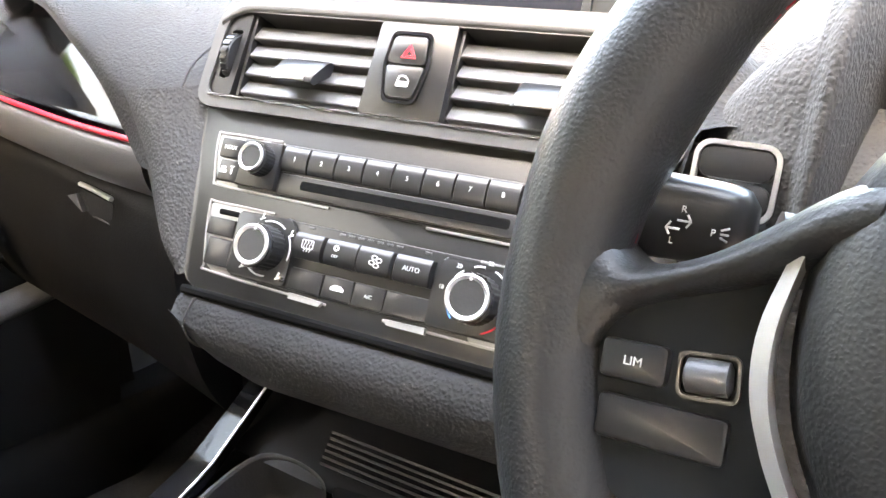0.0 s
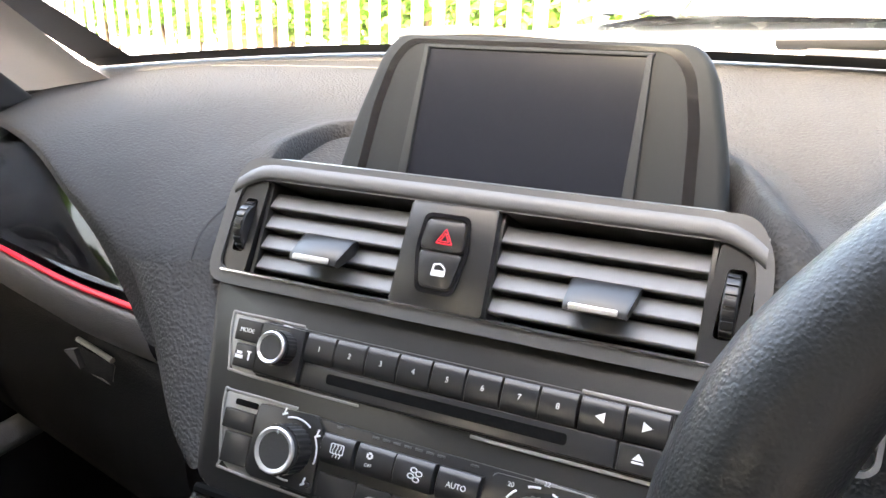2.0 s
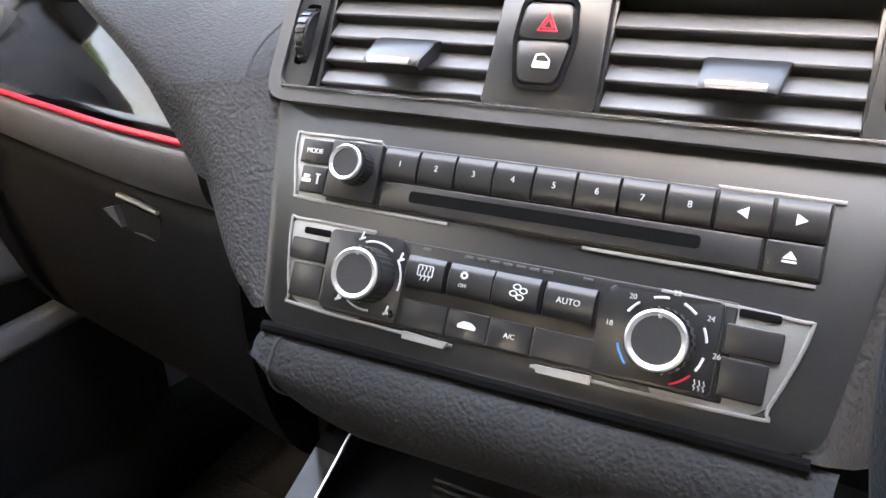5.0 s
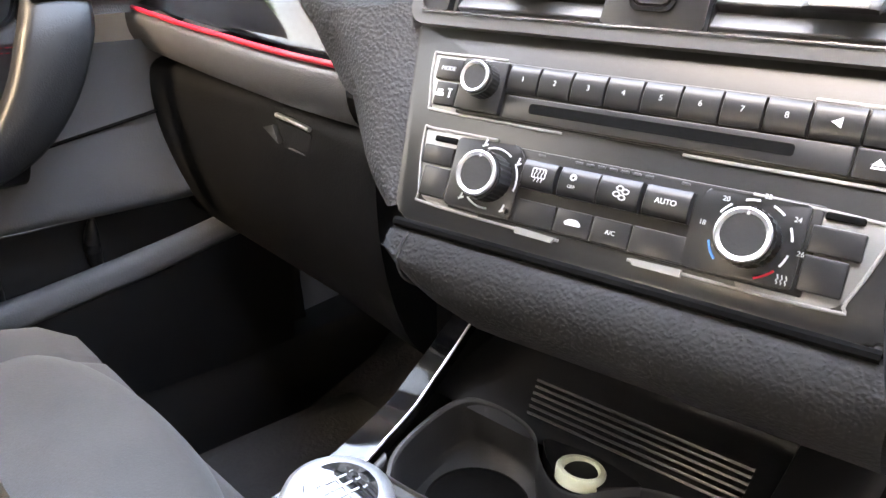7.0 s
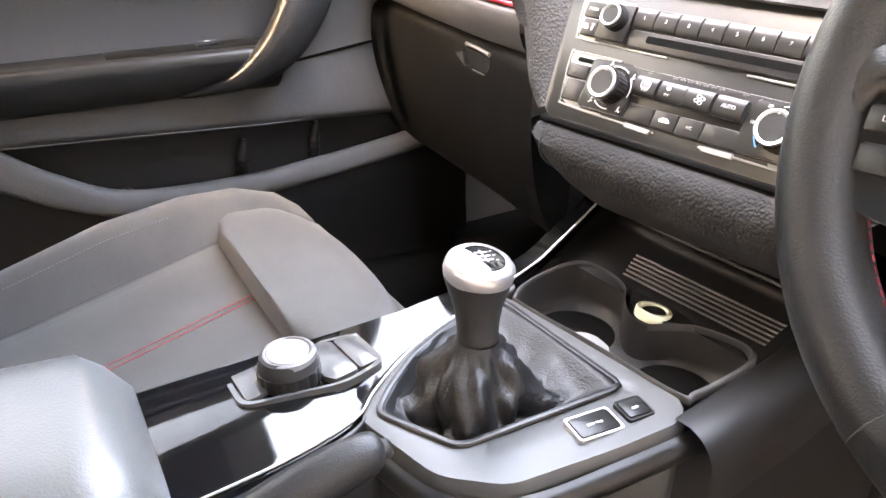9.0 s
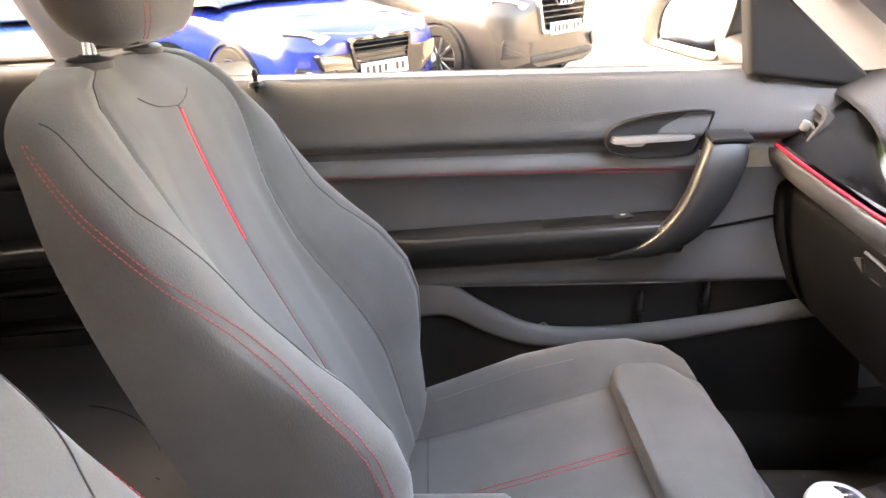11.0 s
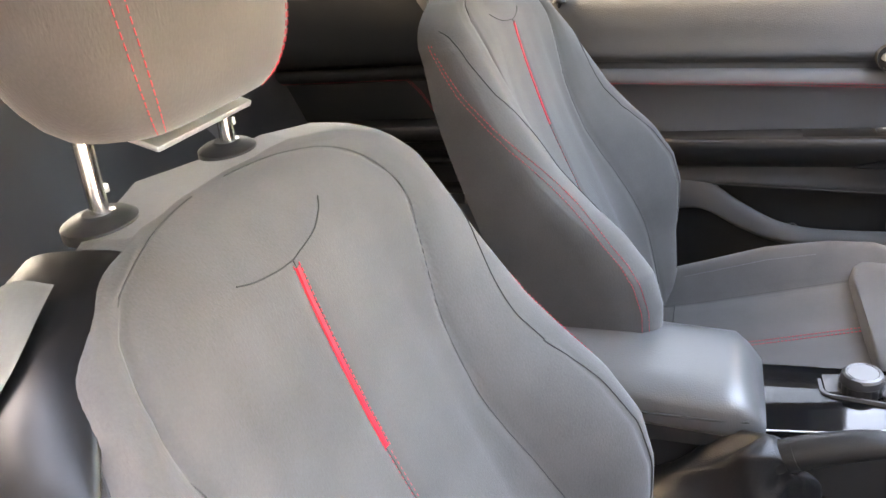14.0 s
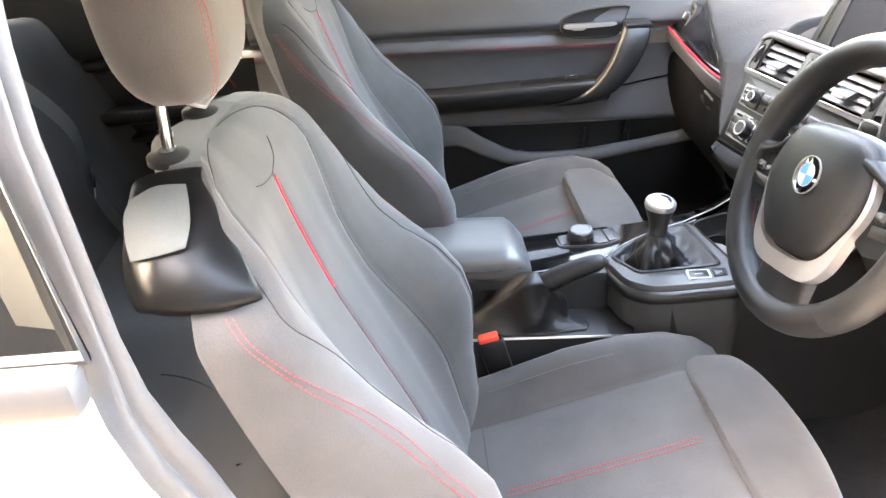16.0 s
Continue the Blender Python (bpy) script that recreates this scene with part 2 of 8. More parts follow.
def prism(bm, outline, d0, d1, m=None, bevel=0.0, seg=2):
    """A plate with that outline (x, y), from depth d0 to d1 along z of the pose m, its front edge rounded."""
    lo = [bm.verts.new((x, y, d0)) for x, y in outline]
    hi = [bm.verts.new((x, y, d1)) for x, y in outline]
    n = len(lo)
    bm.faces.new(lo[::-1])
    top = bm.faces.new(hi)
    for i in range(n):
        bm.faces.new((lo[i], lo[(i + 1) % n], hi[(i + 1) % n], hi[i]))
    made = lo + hi
    if bevel:
        got = bmesh.ops.bevel(bm, geom=list(top.edges), offset=bevel, segments=seg, profile=0.5, affect="EDGES")
        made = list({v for f in got["faces"] for v in f.verts} | {v for v in made if v.is_valid})
    if m is not None:
        bmesh.ops.transform(bm, matrix=m, verts=made)
    return made


def lathe(bm, profile, m=None, seg=28):
    """A turned form: (radius, height) pairs about z of the pose m."""
    rows = [[(r * math.cos(2 * math.pi * k / seg), r * math.sin(2 * math.pi * k / seg), h) for k in range(seg)] for r, h in profile]
    vs = grid(bm, rows, True)
    if profile[0][0] > 0:
        bm.faces.new(vs[0][::-1])
    if profile[-1][0] > 0:
        bm.faces.new(vs[-1])
    made = [v for r in vs for v in r]
    bmesh.ops.remove_doubles(bm, verts=made, dist=1e-6)
    if m is not None:
        bmesh.ops.transform(bm, matrix=m, verts=[v for v in made if v.is_valid])


def rounded(w, h, r, n=5, cx=0.0, cy=0.0):
    """Outline of a rounded rectangle."""
    out = []
    for k, (sx, sy) in enumerate(((1, 1), (-1, 1), (-1, -1), (1, -1))):
        for i in range(n + 1):
            a = math.pi / 2 * (k + i / n)
            out.append((cx + sx * (w / 2 - r) + r * math.cos(a), cy + sy * (h / 2 - r) + r * math.sin(a)))
    return out


def soften(outline, r, n=4):
    """Rounds the corners of an outline by r."""
    out = []
    k = len(outline)
    for i in range(k):
        p, a, b = Vector(outline[i]), Vector(outline[i - 1]), Vector(outline[(i + 1) % k])
        u, v = (a - p), (b - p)
        q = min(r, 0.45 * u.length, 0.45 * v.length)
        s, e = p + u.normalized() * q, p + v.normalized() * q
        for j in range(n + 1):
            t = j / n
            out.append(tuple(s * (1 - t) ** 2 + p * 2 * t * (1 - t) + e * t * t))
    return out


def ring(bm, outer, inner, d0, d1, m):
    """A frame between two outlines of equally many points."""
    n = len(outer)
    vs = []
    for line, d in ((outer, d0), (outer, d1), (inner, d1), (inner, d0)):
        vs.append([bm.verts.new(m @ Vector((x, y, d))) for x, y in line])
    for a, b in ((0, 1), (1, 2), (2, 3), (3, 0)):
        for i in range(n):
            j = (i + 1) % n
            bm.faces.new((vs[a][i], vs[a][j], vs[b][j], vs[b][i]))


def lettering(name, words, size, m, mat, parent, depth=0.0002):
    """Words in the built-in font, as a mesh on the pose m (x along, y up)."""
    cu = bpy.data.curves.new(name, "FONT")
    cu.body, cu.size, cu.extrude, cu.align_x, cu.align_y = words, size * 0.62, depth, "CENTER", "CENTER"
    ob = bpy.data.objects.new(name, cu)
    me = bpy.data.meshes.new_from_object(ob)
    bpy.data.objects.remove(ob)
    bpy.data.curves.remove(cu)
    me.transform(m)
    me.materials.clear()
    me.materials.append(mat)
    out = new(name, me)
    out.parent = parent
    if parent.type == "EMPTY":
        out.matrix_parent_inverse = parent.matrix_basis.inverted()
    return out


def dashes(bm, pts, width=0.0014, length=0.0042, gap=0.0026):
    """Stitches along a line."""
    pts = [Vector(tuple(p)) for p in pts]
    run, pos = [0.0], 0.0
    for a, b in zip(pts, pts[1:]):
        run.append(run[-1] + (b - a).length)

    def at(s):
        for i in range(len(run) - 1):
            if s <= run[i + 1]:
                return pts[i].lerp(pts[i + 1], (s - run[i]) / max(1e-9, run[i + 1] - run[i]))
        return pts[-1]

    while pos + length < run[-1]:
        a, b = at(pos), at(pos + length)
        d = (b - a).normalized()
        s = d.orthogonal().normalized() * width * 0.5
        w = d.cross(s).normalized() * width * 0.5
        va = [bm.verts.new(a + s), bm.verts.new(a + w), bm.verts.new(a - s), bm.verts.new(a - w)]
        vb = [bm.verts.new(b + s), bm.verts.new(b + w), bm.verts.new(b - s), bm.verts.new(b - w)]
        for i in range(4):
            bm.faces.new((va[i], va[(i + 1) % 4], vb[(i + 1) % 4], vb[i]))
        pos += length + gap
    return bm


def lerp(x, xs, ys):
    return float(np.interp(x, xs, ys))


def bump_at(x, lo, hi):
    t = min(1.0, max(0.0, (x - lo) / (hi - lo)))
    return t * t * (3 - 2 * t)


# ---- front seats ----
BACK_Z = (0.40, 0.47, 0.55, 0.636, 0.73, 0.825, 0.91, 0.977, 1.0, 1.02, 1.036, 1.045)
BACK_Y = (-0.385, -0.405, -0.434, -0.467, -0.508, -0.548, -0.577, -0.597, -0.608, -0.622, -0.638, -0.656)
BACK_R = (-0.585, -0.60, -0.62, -0.64, -0.67, -0.695, -0.72, -0.733, -0.735, -0.734, -0.73, -0.722)
BACK_W = (0.225, 0.24, 0.252, 0.262, 0.27, 0.27, 0.265, 0.255, 0.246, 0.224, 0.178, 0.115)
SIDE_END = (-0.50, -0.51, -0.53, -0.548, -0.58, -0.612, -0.638, -0.652, -0.66, -0.665, -0.67, -0.675)
BACK_Z, BACK_Y, BACK_R, BACK_W, SIDE_END = (tuple(float(v) for v in col) for col in np.array(spline(list(zip(BACK_Z, BACK_Y, BACK_R, BACK_W, SIDE_END)), 6)).T)
BOLSTER_Z = (0.40, 0.45, 0.55, 0.60, 0.65, 0.70, 0.75, 0.79, 0.83, 0.90, 0.97, 1.01, 1.03)
BOLSTER = (0.02, 0.04, 0.07, 0.092, 0.112, 0.12, 0.106, 0.08, 0.058, 0.034, 0.016, 0.006, 0.0)


EDGE_Z = (0.50, 0.58, 0.65, 0.694, 0.721, 0.764, 0.8015, 0.8505, 0.894, 0.938, 0.9675, 1.0025)
EDGE_Y = (-0.385, -0.372, -0.374, -0.386, -0.401, -0.434, -0.466, -0.513, -0.558, -0.601, -0.622, -0.6437)


def seam_at(z):
    """How far off the middle the seam between insert and bolster runs."""
    return lerp(z, (0.47, 0.565, 0.68, 0.772, 0.862, 0.93, 0.97, 0.99, 1.014, 1.03, 1.042), (0.155, 0.163, 0.153, 0.144, 0.152, 0.172, 0.183, 0.178, 0.16, 0.13, 0.075))


def back_front(s, z):
    """Depth of the front of the backrest, s metres off its middle line at the height z."""
    w, y = lerp(z, BACK_Z, BACK_W), lerp(z, BACK_Z, BACK_Y)
    q = abs(s) / w
    rise = lerp(z, BOLSTER_Z, BOLSTER) * bump_at(q, 0.42, 0.88)
    hollow = -0.006 * bump_at(1 - q, 0.45, 0.8)
    fall = 0.026 * max(0.0, (q - 0.88) / 0.12) ** 2.2
    edge = seam_at(z)
    puff = 0.007 * max(0.0, 1 - (abs(s) / edge) ** 4) * bump_at(z, 1.03, 0.98) + 0.004 * bump_at(abs(s), edge, edge + 0.03)
    groove = 0.0035 * math.exp(-((abs(s) - edge) / 0.0045) ** 2) * bump_at(z, 1.04, 1.0) + 0.0025 * math.exp(-(s / 0.006) ** 2) * bump_at(z, 0.99, 0.96)
    side_seam = 0.0025 * math.exp(-((abs(s) - 0.222) / 0.004) ** 2) * bump_at(z, 0.80, 0.77)
    return y + rise + hollow - fall + puff - groove - side_seam


def back_loop(z):
    w, rear = lerp(z, BACK_Z, BACK_W), lerp(z, BACK_Z, BACK_R)
    pts = []
    for i in range(141):
        s = -w * (0.35 * math.cos(math.pi * i / 140) + 0.65 * (1 - i / 70))
        pts.append((s, back_front(s, z), z))
    edge, end = back_front(w, z), min(lerp(z, BACK_Z, SIDE_END), back_front(w, z) - 0.005)
    for i in range(1, 4):
        pts.append((w * (1 + 0.006 * math.sin(math.pi * i / 4)), edge + (end - edge) * i / 4, z))
    for i in range(15):
        c = math.cos(math.pi * i / 14)
        pts.append((w * c, end + (rear - end) * (1 - abs(c)) ** 1.3, z))
    for i in range(3, 0, -1):
        pts.append((-w * (1 + 0.006 * math.sin(math.pi * i / 4)), edge + (end - edge) * i / 4, z))
    return pts


CUSH_Y = (-0.45, -0.39, -0.303, -0.2, -0.1, -0.028, 0.03, 0.065, 0.085)
CUSH_Z = (0.41, 0.415, 0.434, 0.462, 0.49, 0.511, 0.518, 0.50, 0.44)
CUSH_SIDE = (0.035, 0.045, 0.055, 0.062, 0.052, 0.032, 0.008, 0.0, 0.0)


def cush_top(s, y):
    q = abs(s) / 0.262
    dent = 0.004 * math.exp(-((abs(s) - 0.158) / 0.005) ** 2) - 0.005 * max(0.0, 1 - (s / 0.158) ** 4)
    z = -dent + lerp(y, CUSH_Y, CUSH_Z) + lerp(y, CUSH_Y, CUSH_SIDE) * bump_at(q, 0.55, 0.83)
    return z - 0.006 * bump_at(1 - q, 0.4, 0.9) - 0.07 * max(0.0, (q - 0.86) / 0.14) ** 2.0


def front_seat(x0, dz, dy, thigh, side, label):
    """A sports seat. thigh: how far the front piece is pulled out; side: +1 where the door is at +x."""
    seat = thing("sports_seat", label, "car seat", (x0, -0.2 + dy, 0.31), "front seats")
    m = Matrix.Translation((x0, dy, dz))

    def on(bm):
        bmesh.ops.transform(bm, matrix=m, verts=bm.verts)
        return bm

    zs = spline([(z,) for z in BACK_Z], 2)[:, 0]
    bm = bmn()
    rows = []
    for z in zs:
        w = lerp(float(z), BACK_Z, BACK_W)
        cut = 0.16 * bump_at(float(z), 0.92, 0.985)
        rows.append([(px * (1 - cut * bump_at(side * px / w, 0.55, 1.0)), py, pz) for px, py, pz in back_loop(float(z))])
    grid(bm, rows, True, True)
    bmesh.ops.inset_region(bm, faces=[max(bm.faces, key=lambda f: f.calc_center_median().z)], thickness=0.02, depth=0.004)
    back = part("backrest", on(bm), CLOTH, seat, sharp=70)
    # seams and stitches lie on the front of the backrest
    off = 0.0006

    def line(pts, n=8, lift=off):
        return [(s, back_front(s, z) + lift, z) for s, z in spline(pts, n)]

    bm = bmn()
    for k in (-1, 1):
        tube(bm, line([(k * 0.02, 1.0435), (k * 0.075, 1.0415), (k * 0.125, 1.032), (k * 0.16, 1.014), (k * 0.178, 0.99), (k * 0.183, 0.965), (k * 0.172, 0.93), (k * 0.152, 0.862), (k * 0.144, 0.772), (k * 0.153, 0.68), (k * 0.163, 0.565), (k * 0.155, 0.47)]), 0.0007, 6)
        tube(bm, line([(k * 0.212, 0.80), (k * 0.224, 0.76), (k * 0.226, 0.68), (k * 0.222, 0.58), (k * 0.205, 0.48)]), 0.0007, 6)
        tube(bm, line([(k * 0.06, 0.998), (k * 0.045, 0.9935), (k * 0.02, 0.9895), (0, 0.988)] if k == side else [(k * 0.074, 1.008), (k * 0.062, 1.0005), (k * 0.04, 0.993), (0, 0.988)]), 0.0006, 6)
    tube(bm, line([(0, 0.988), (0.001, 0.8), (0, 0.6), (0, 0.46)]), 0.0006, 6)
    part("seam", on(bm), SEAM, back)
    bm = bmn()
    lane = line([(0, 0.983), (0, 0.9), (0, 0.826)], 10, 0.0012)
    grid(bm, [[(s - 0.0034, y - 0.002, z), (s - 0.002, y + 0.0008, z), (s + 0.002, y + 0.0008, z), (s + 0.0034, y - 0.002, z)] for s, y, z in lane])
    part("red_piping", on(bm), RED, back, "bright red piping strip")
    for k in (-0.004, 0.004):
        bm = bmn()
        dashes(bm, line([(k, 0.985), (k, 0.9), (k, 0.822)], 12, 0.001), 0.0010, 0.003, 0.002)
        dashes(bm, line([(k * 0.6, 0.82), (k * 0.6, 0.65), (k * 0.6, 0.5)], 14, 0.0006), 0.0006, 0.0026, 0.003)
        part("stitching", on(bm), THREAD, back, "row of red stitching")
    def narrowed(px, z):
        cut = 0.16 * bump_at(z, 0.92, 0.985)
        return px * (1 - cut * bump_at(side * px / lerp(z, BACK_Z, BACK_W), 0.55, 1.0))

    def edge_point(k, z, y):
        """The place at the depth y on the outer round of the bolster, at the height z."""
        w = lerp(z, BACK_Z, BACK_W)
        if y <= back_front(w, z):
            return (narrowed(k * w, z) + k * 0.0012, y, z)
        lo, hi = 0.87 * w, w
        for _ in range(24):
            mid = (lo + hi) / 2
            lo, hi = (mid, hi) if back_front(mid, z) > y else (lo, mid)
        return (narrowed(k * lo, z) + k * 0.0006, back_front(lo, z) + 0.0006, z)

    for k in (-1, 1):
        for gap in (0.0, 0.0085):
            pts = []
            for z in np.linspace(0.948 if k == side else 1.0, 0.5, 60):
                z = float(z)
                y = lerp(z, EDGE_Z, EDGE_Y) - gap * (0.45 + 0.55 * bump_at(z, 1.0, 0.9))
                pts.append(edge_point(k, z, y))
            bm = bmn()
            dashes(bm, pts, 0.0011, 0.0034, 0.0019)
            part("stitching", on(bm), THREAD, back, "row of red stitching")
        bm = bmn()
        tube(bm, [(narrowed(px, z), y, z) for px, y, z in line([(k * 0.2328, 1.0146), (k * 0.247, 0.987), (k * 0.2485, 0.951), (k * 0.2436, 0.928), (k * 0.218, 0.875), (k * 0.211, 0.835), (k * 0.214, 0.80)])], 0.0007, 6)
        part("seam", on(bm), SEAM, back)
    # cushion
    bm = bmn()
    ys = spline([(y,) for y in CUSH_Y], 4)[:, 0]
    rows = []
    for y in ys:
        y = float(y)
        top = [(px, y, cush_top(px, y)) for px in (-0.262 * (0.35 * math.cos(math.pi * i / 100) + 0.65 * (1 - i / 50)) for i in range(101))]
        rows.append(top + [(0.255, y, 0.35), (0.2, y, 0.33), (-0.2, y, 0.33), (-0.255, y, 0.35)])
    grid(bm, rows, True, True)
    cushion = part("cushion", on(bm), CLOTH, seat, sharp=70)
    bm = bmn()
    for k in (-1, 1):
        tube(bm, [(k * 0.158, y, cush_top(k * 0.158, y) + 0.0005) for y in np.linspace(-0.4, 0.02, 24)], 0.001, 6)
    tube(bm, [(s, -0.355, cush_top(s, -0.355)) for s in np.linspace(-0.16, 0.16, 14)], 0.001, 6)
    part("seam", on(bm), SEAM, cushion)
    for k in (-0.005, 0.005):
        bm = bmn()
        dashes(bm, [(k, y, cush_top(k, y) + 0.0014) for y in np.linspace(-0.33, -0.035, 20)], 0.0014, 0.0036, 0.002)
        part("stitching", on(bm), THREAD, cushion, "row of red stitching")
    for k in (-1, 1):
        bm = bmn()
        dashes(bm, [(k * 0.196, y, cush_top(k * 0.196, y) + 0.001) for y in np.linspace(-0.34, -0.12, 20)], 0.001, 0.003, 0.002)
        part("bolster_stitching", on(bm), GREY_THREAD, cushion)
    # sliding thigh support
    bm = bmn()
    y0 = -0.012 + thigh
    rows = []
    for s in np.linspace(-1, 1, 25):
        r = 1 - abs(s) ** 6 * 0.16
        x = s * 0.165
        nose = 0.145 + y0 - 0.022 * s * s
        prof = [(y0 + 0.002, 0.42), (y0, 0.50 * r + 0.02), (y0 + 0.008, 0.531 * r + 0.53 * (1 - r) * 0.93), (y0 + 0.05, 0.539 * r + 0.5 * (1 - r)), (nose - 0.04, 0.535 * r + 0.49 * (1 - r)), (nose - 0.012, 0.513 * r + 0.46 * (1 - r)), (nose, 0.47), (nose - 0.01, 0.42), (nose - 0.04, 0.385)]
        rows.append([(x, y, z) for y, z in spline(prof, 3)])
    grid(bm, rows, True, True)
    part("thigh_support", on(bm), CLOTH, seat, sharp=70)
    # base and valance
    bm = bmn()
    rbox(bm, (0.44, 0.46, 0.1), 0.02, Matrix.Translation((0, -0.19, 0.31)))
    rbox(bm, (0.03, 0.5, 0.09), 0.012, Matrix.Translation((0.245, -0.2, 0.335)))
    rbox(bm, (0.03, 0.5, 0.09), 0.012, Matrix.Translation((-0.245, -0.2, 0.335)))
    part("seat_base", on(bm), PLASTIC, seat, "black plastic seat base")
    # head restraint
    bm = bmn()
    lift = 0.0 if side > 0 else -0.037
    push = 0.0 if side > 0 else 0.034
    hz, hy = 1.215 + lift, -0.672 + push
    rows = []
    for j in range(25):
        v = -1 + 2 * j / 24
        h = 0.122
        k = (1 - abs(v) ** 3.2) ** (1 / 2.2) if abs(v) < 1 else 0.0
        k = max(k, 0.12)
        half, deep = 0.128 * (0.80 + 0.2 * k) * (0.97 + 0.05 * v) * (k ** 0.35), 0.06 * k ** 0.8 + 0.002
        z = hz + h * v
        lean = -0.012 * v + (0.006 if v < 0 else 0) * v
        loop = []
        for i in range(36):
            a = 2 * math.pi * i / 36
            c, s = math.cos(a), math.sin(a)
            x = half * math.copysign(abs(c) ** 0.62, c)
            y = deep * math.copysign(abs(s) ** 0.75, s) * (1.0 if s > 0 else 1.05)
            loop.append((x, hy + lean + y, z))
        rows.append(loop)
    grid(bm, rows, True, True)
    rest = part("head_restraint", on(bm), CLOTH, seat, sharp=80)
    bm = bmn()
    for k in (-1, 1):
        for d in (0.087, 0.0955):
            pts = []
            for v in np.linspace(-0.93, 0.9, 40):
                kk = max((1 - abs(v) ** 3.2) ** (1 / 2.2), 0.12)
                half = 0.128 * (0.80 + 0.2 * kk) * (0.97 + 0.05 * v) * (kk ** 0.35)
                deep = 0.06 * kk ** 0.8 + 0.002
                q = min(0.985, d / 0.128)
                c = q ** (1 / 0.62)
                y = deep * (math.sqrt(1 - c * c)) ** 0.75
                pts.append((k * half * q, hy - 0.012 * v + (0.006 * v if v < 0 else 0) + y + 0.0006, hz + 0.122 * v))
            bm = bmn()
            dashes(bm, pts, 0.0008, 0.0042, 0.0018)
            part("stitching", on(bm), THREAD, rest, "row of red stitching")
    for k in (-1, 1):
        bm = bmn()
        tube(bm, [(k * 0.0735, -0.689 + push, 1.02), (k * 0.0735, -0.686 + push, 1.07), (k * 0.0735, -0.682 + push, 1.13)], 0.0062, 14)
        post = part("post", on(bm), CHROME, seat, "chrome head restraint post")
        bm = bmn()
        for z in (1.052, 1.068):
            rbox(bm, (0.004, 0.006, 0.006), 0.001, Matrix.Translation((k * 0.0735 - 0.006, -0.684 + push, z)))
        part("notch", on(bm), SILVER, post)
        bm = bmn()
        lathe(bm, [(0.0, 0.007), (0.009, 0.007), (0.011, 0.005), (0.018, 0.0035), (0.0215, 0.001), (0.0215, -0.006)], Matrix.Translation((k * 0.0735, -0.689 + push, 1.047)) @ pose(0, 0, 0, -4, 0, 0) @ Matrix.Diagonal((1.25, 1.0, 1.0, 1.0)))
        part("collar", on(bm), PLASTIC, seat, "black plastic post collar")
    # Passenger plate in black instead of silver, to take out its white glint
    bm = bmn()
    rbox(bm, (0.11, 0.05, 0.005), 0.002, pose(0, -0.668 + push, 1.097 + lift, -18 if side > 0 else 4, 0, 0))
    part("underside_plate", on(bm), SILVER if side > 0 else SATIN, rest, "satin plate under the head restraint")
    # shoulder handle for tipping the seat
    bm = bmn()
    k = side
    net = [[(0.092, -0.662, 1.025), (0.095, -0.655, 1.036), (0.105, -0.68, 1.042), (0.11, -0.725, 1.034), (0.11, -0.74, 1.0)],
           [(0.142, -0.645, 1.0), (0.15, -0.632, 1.016), (0.165, -0.652, 1.028), (0.165, -0.715, 1.02), (0.16, -0.735, 0.985)],
           [(0.185, -0.628, 0.975), (0.196, -0.61, 0.988), (0.212, -0.645, 1.0), (0.212, -0.70, 0.995), (0.20, -0.725, 0.965)],
           [(0.212, -0.61, 0.952), (0.225, -0.594, 0.96), (0.242, -0.632, 0.966), (0.238, -0.688, 0.962), (0.222, -0.712, 0.95)],
           [(0.20, -0.612, 0.94), (0.215, -0.598, 0.944), (0.23, -0.632, 0.944), (0.225, -0.686, 0.944), (0.21, -0.705, 0.942)]]
    net = [[(k * (x + 0.006), y + 0.012, z + 0.004) for x, y, z in r] for r in net]
    grid(bm, patch(net, 5, 6))
    bmesh.ops.solidify(bm, geom=bm.faces, thickness=0.012)
    handle = part("shoulder_handle", on(bm), SATIN, seat, "black plastic tipping handle")
    bm = bmn()
    net = [[(0.152, -0.652, 1.045), (0.150, -0.682, 1.044), (0.152, -0.708, 1.033)],
           [(0.172, -0.646, 1.038), (0.174, -0.678, 1.0375), (0.172, -0.710, 1.026)],
           [(0.198, -0.641, 1.0245), (0.200, -0.672, 1.0225), (0.198, -0.704, 1.013)],
           [(0.218, -0.644, 1.0095), (0.222, -0.668, 1.006), (0.219, -0.696, 1.0)]]
    net = [[(k * x, y, z + 0.001) for x, y, z in r] for r in net]
    grid(bm, patch(net, 5, 6))
    bmesh.ops.solidify(bm, geom=bm.faces, thickness=0.004)
    part("lever_pad", on(bm), LEVER_PAD, handle, "pale grey lever pad")
    return seat


front_seat(0.36, 0.0, 0.0, 0.0, 1, "charcoal cloth sports seat with red piping and a raised head restraint")
front_seat(-0.352, 0.047, -0.008, -0.06, -1, "charcoal cloth sports seat with red stitching, set high")


# ---- rear bench ----
bench = thing("rear_seat", "dark grey cloth rear bench with bolstered places and black belts", "car seat", (0, -1.1, 0.4))
bm = bmn()
rows = []
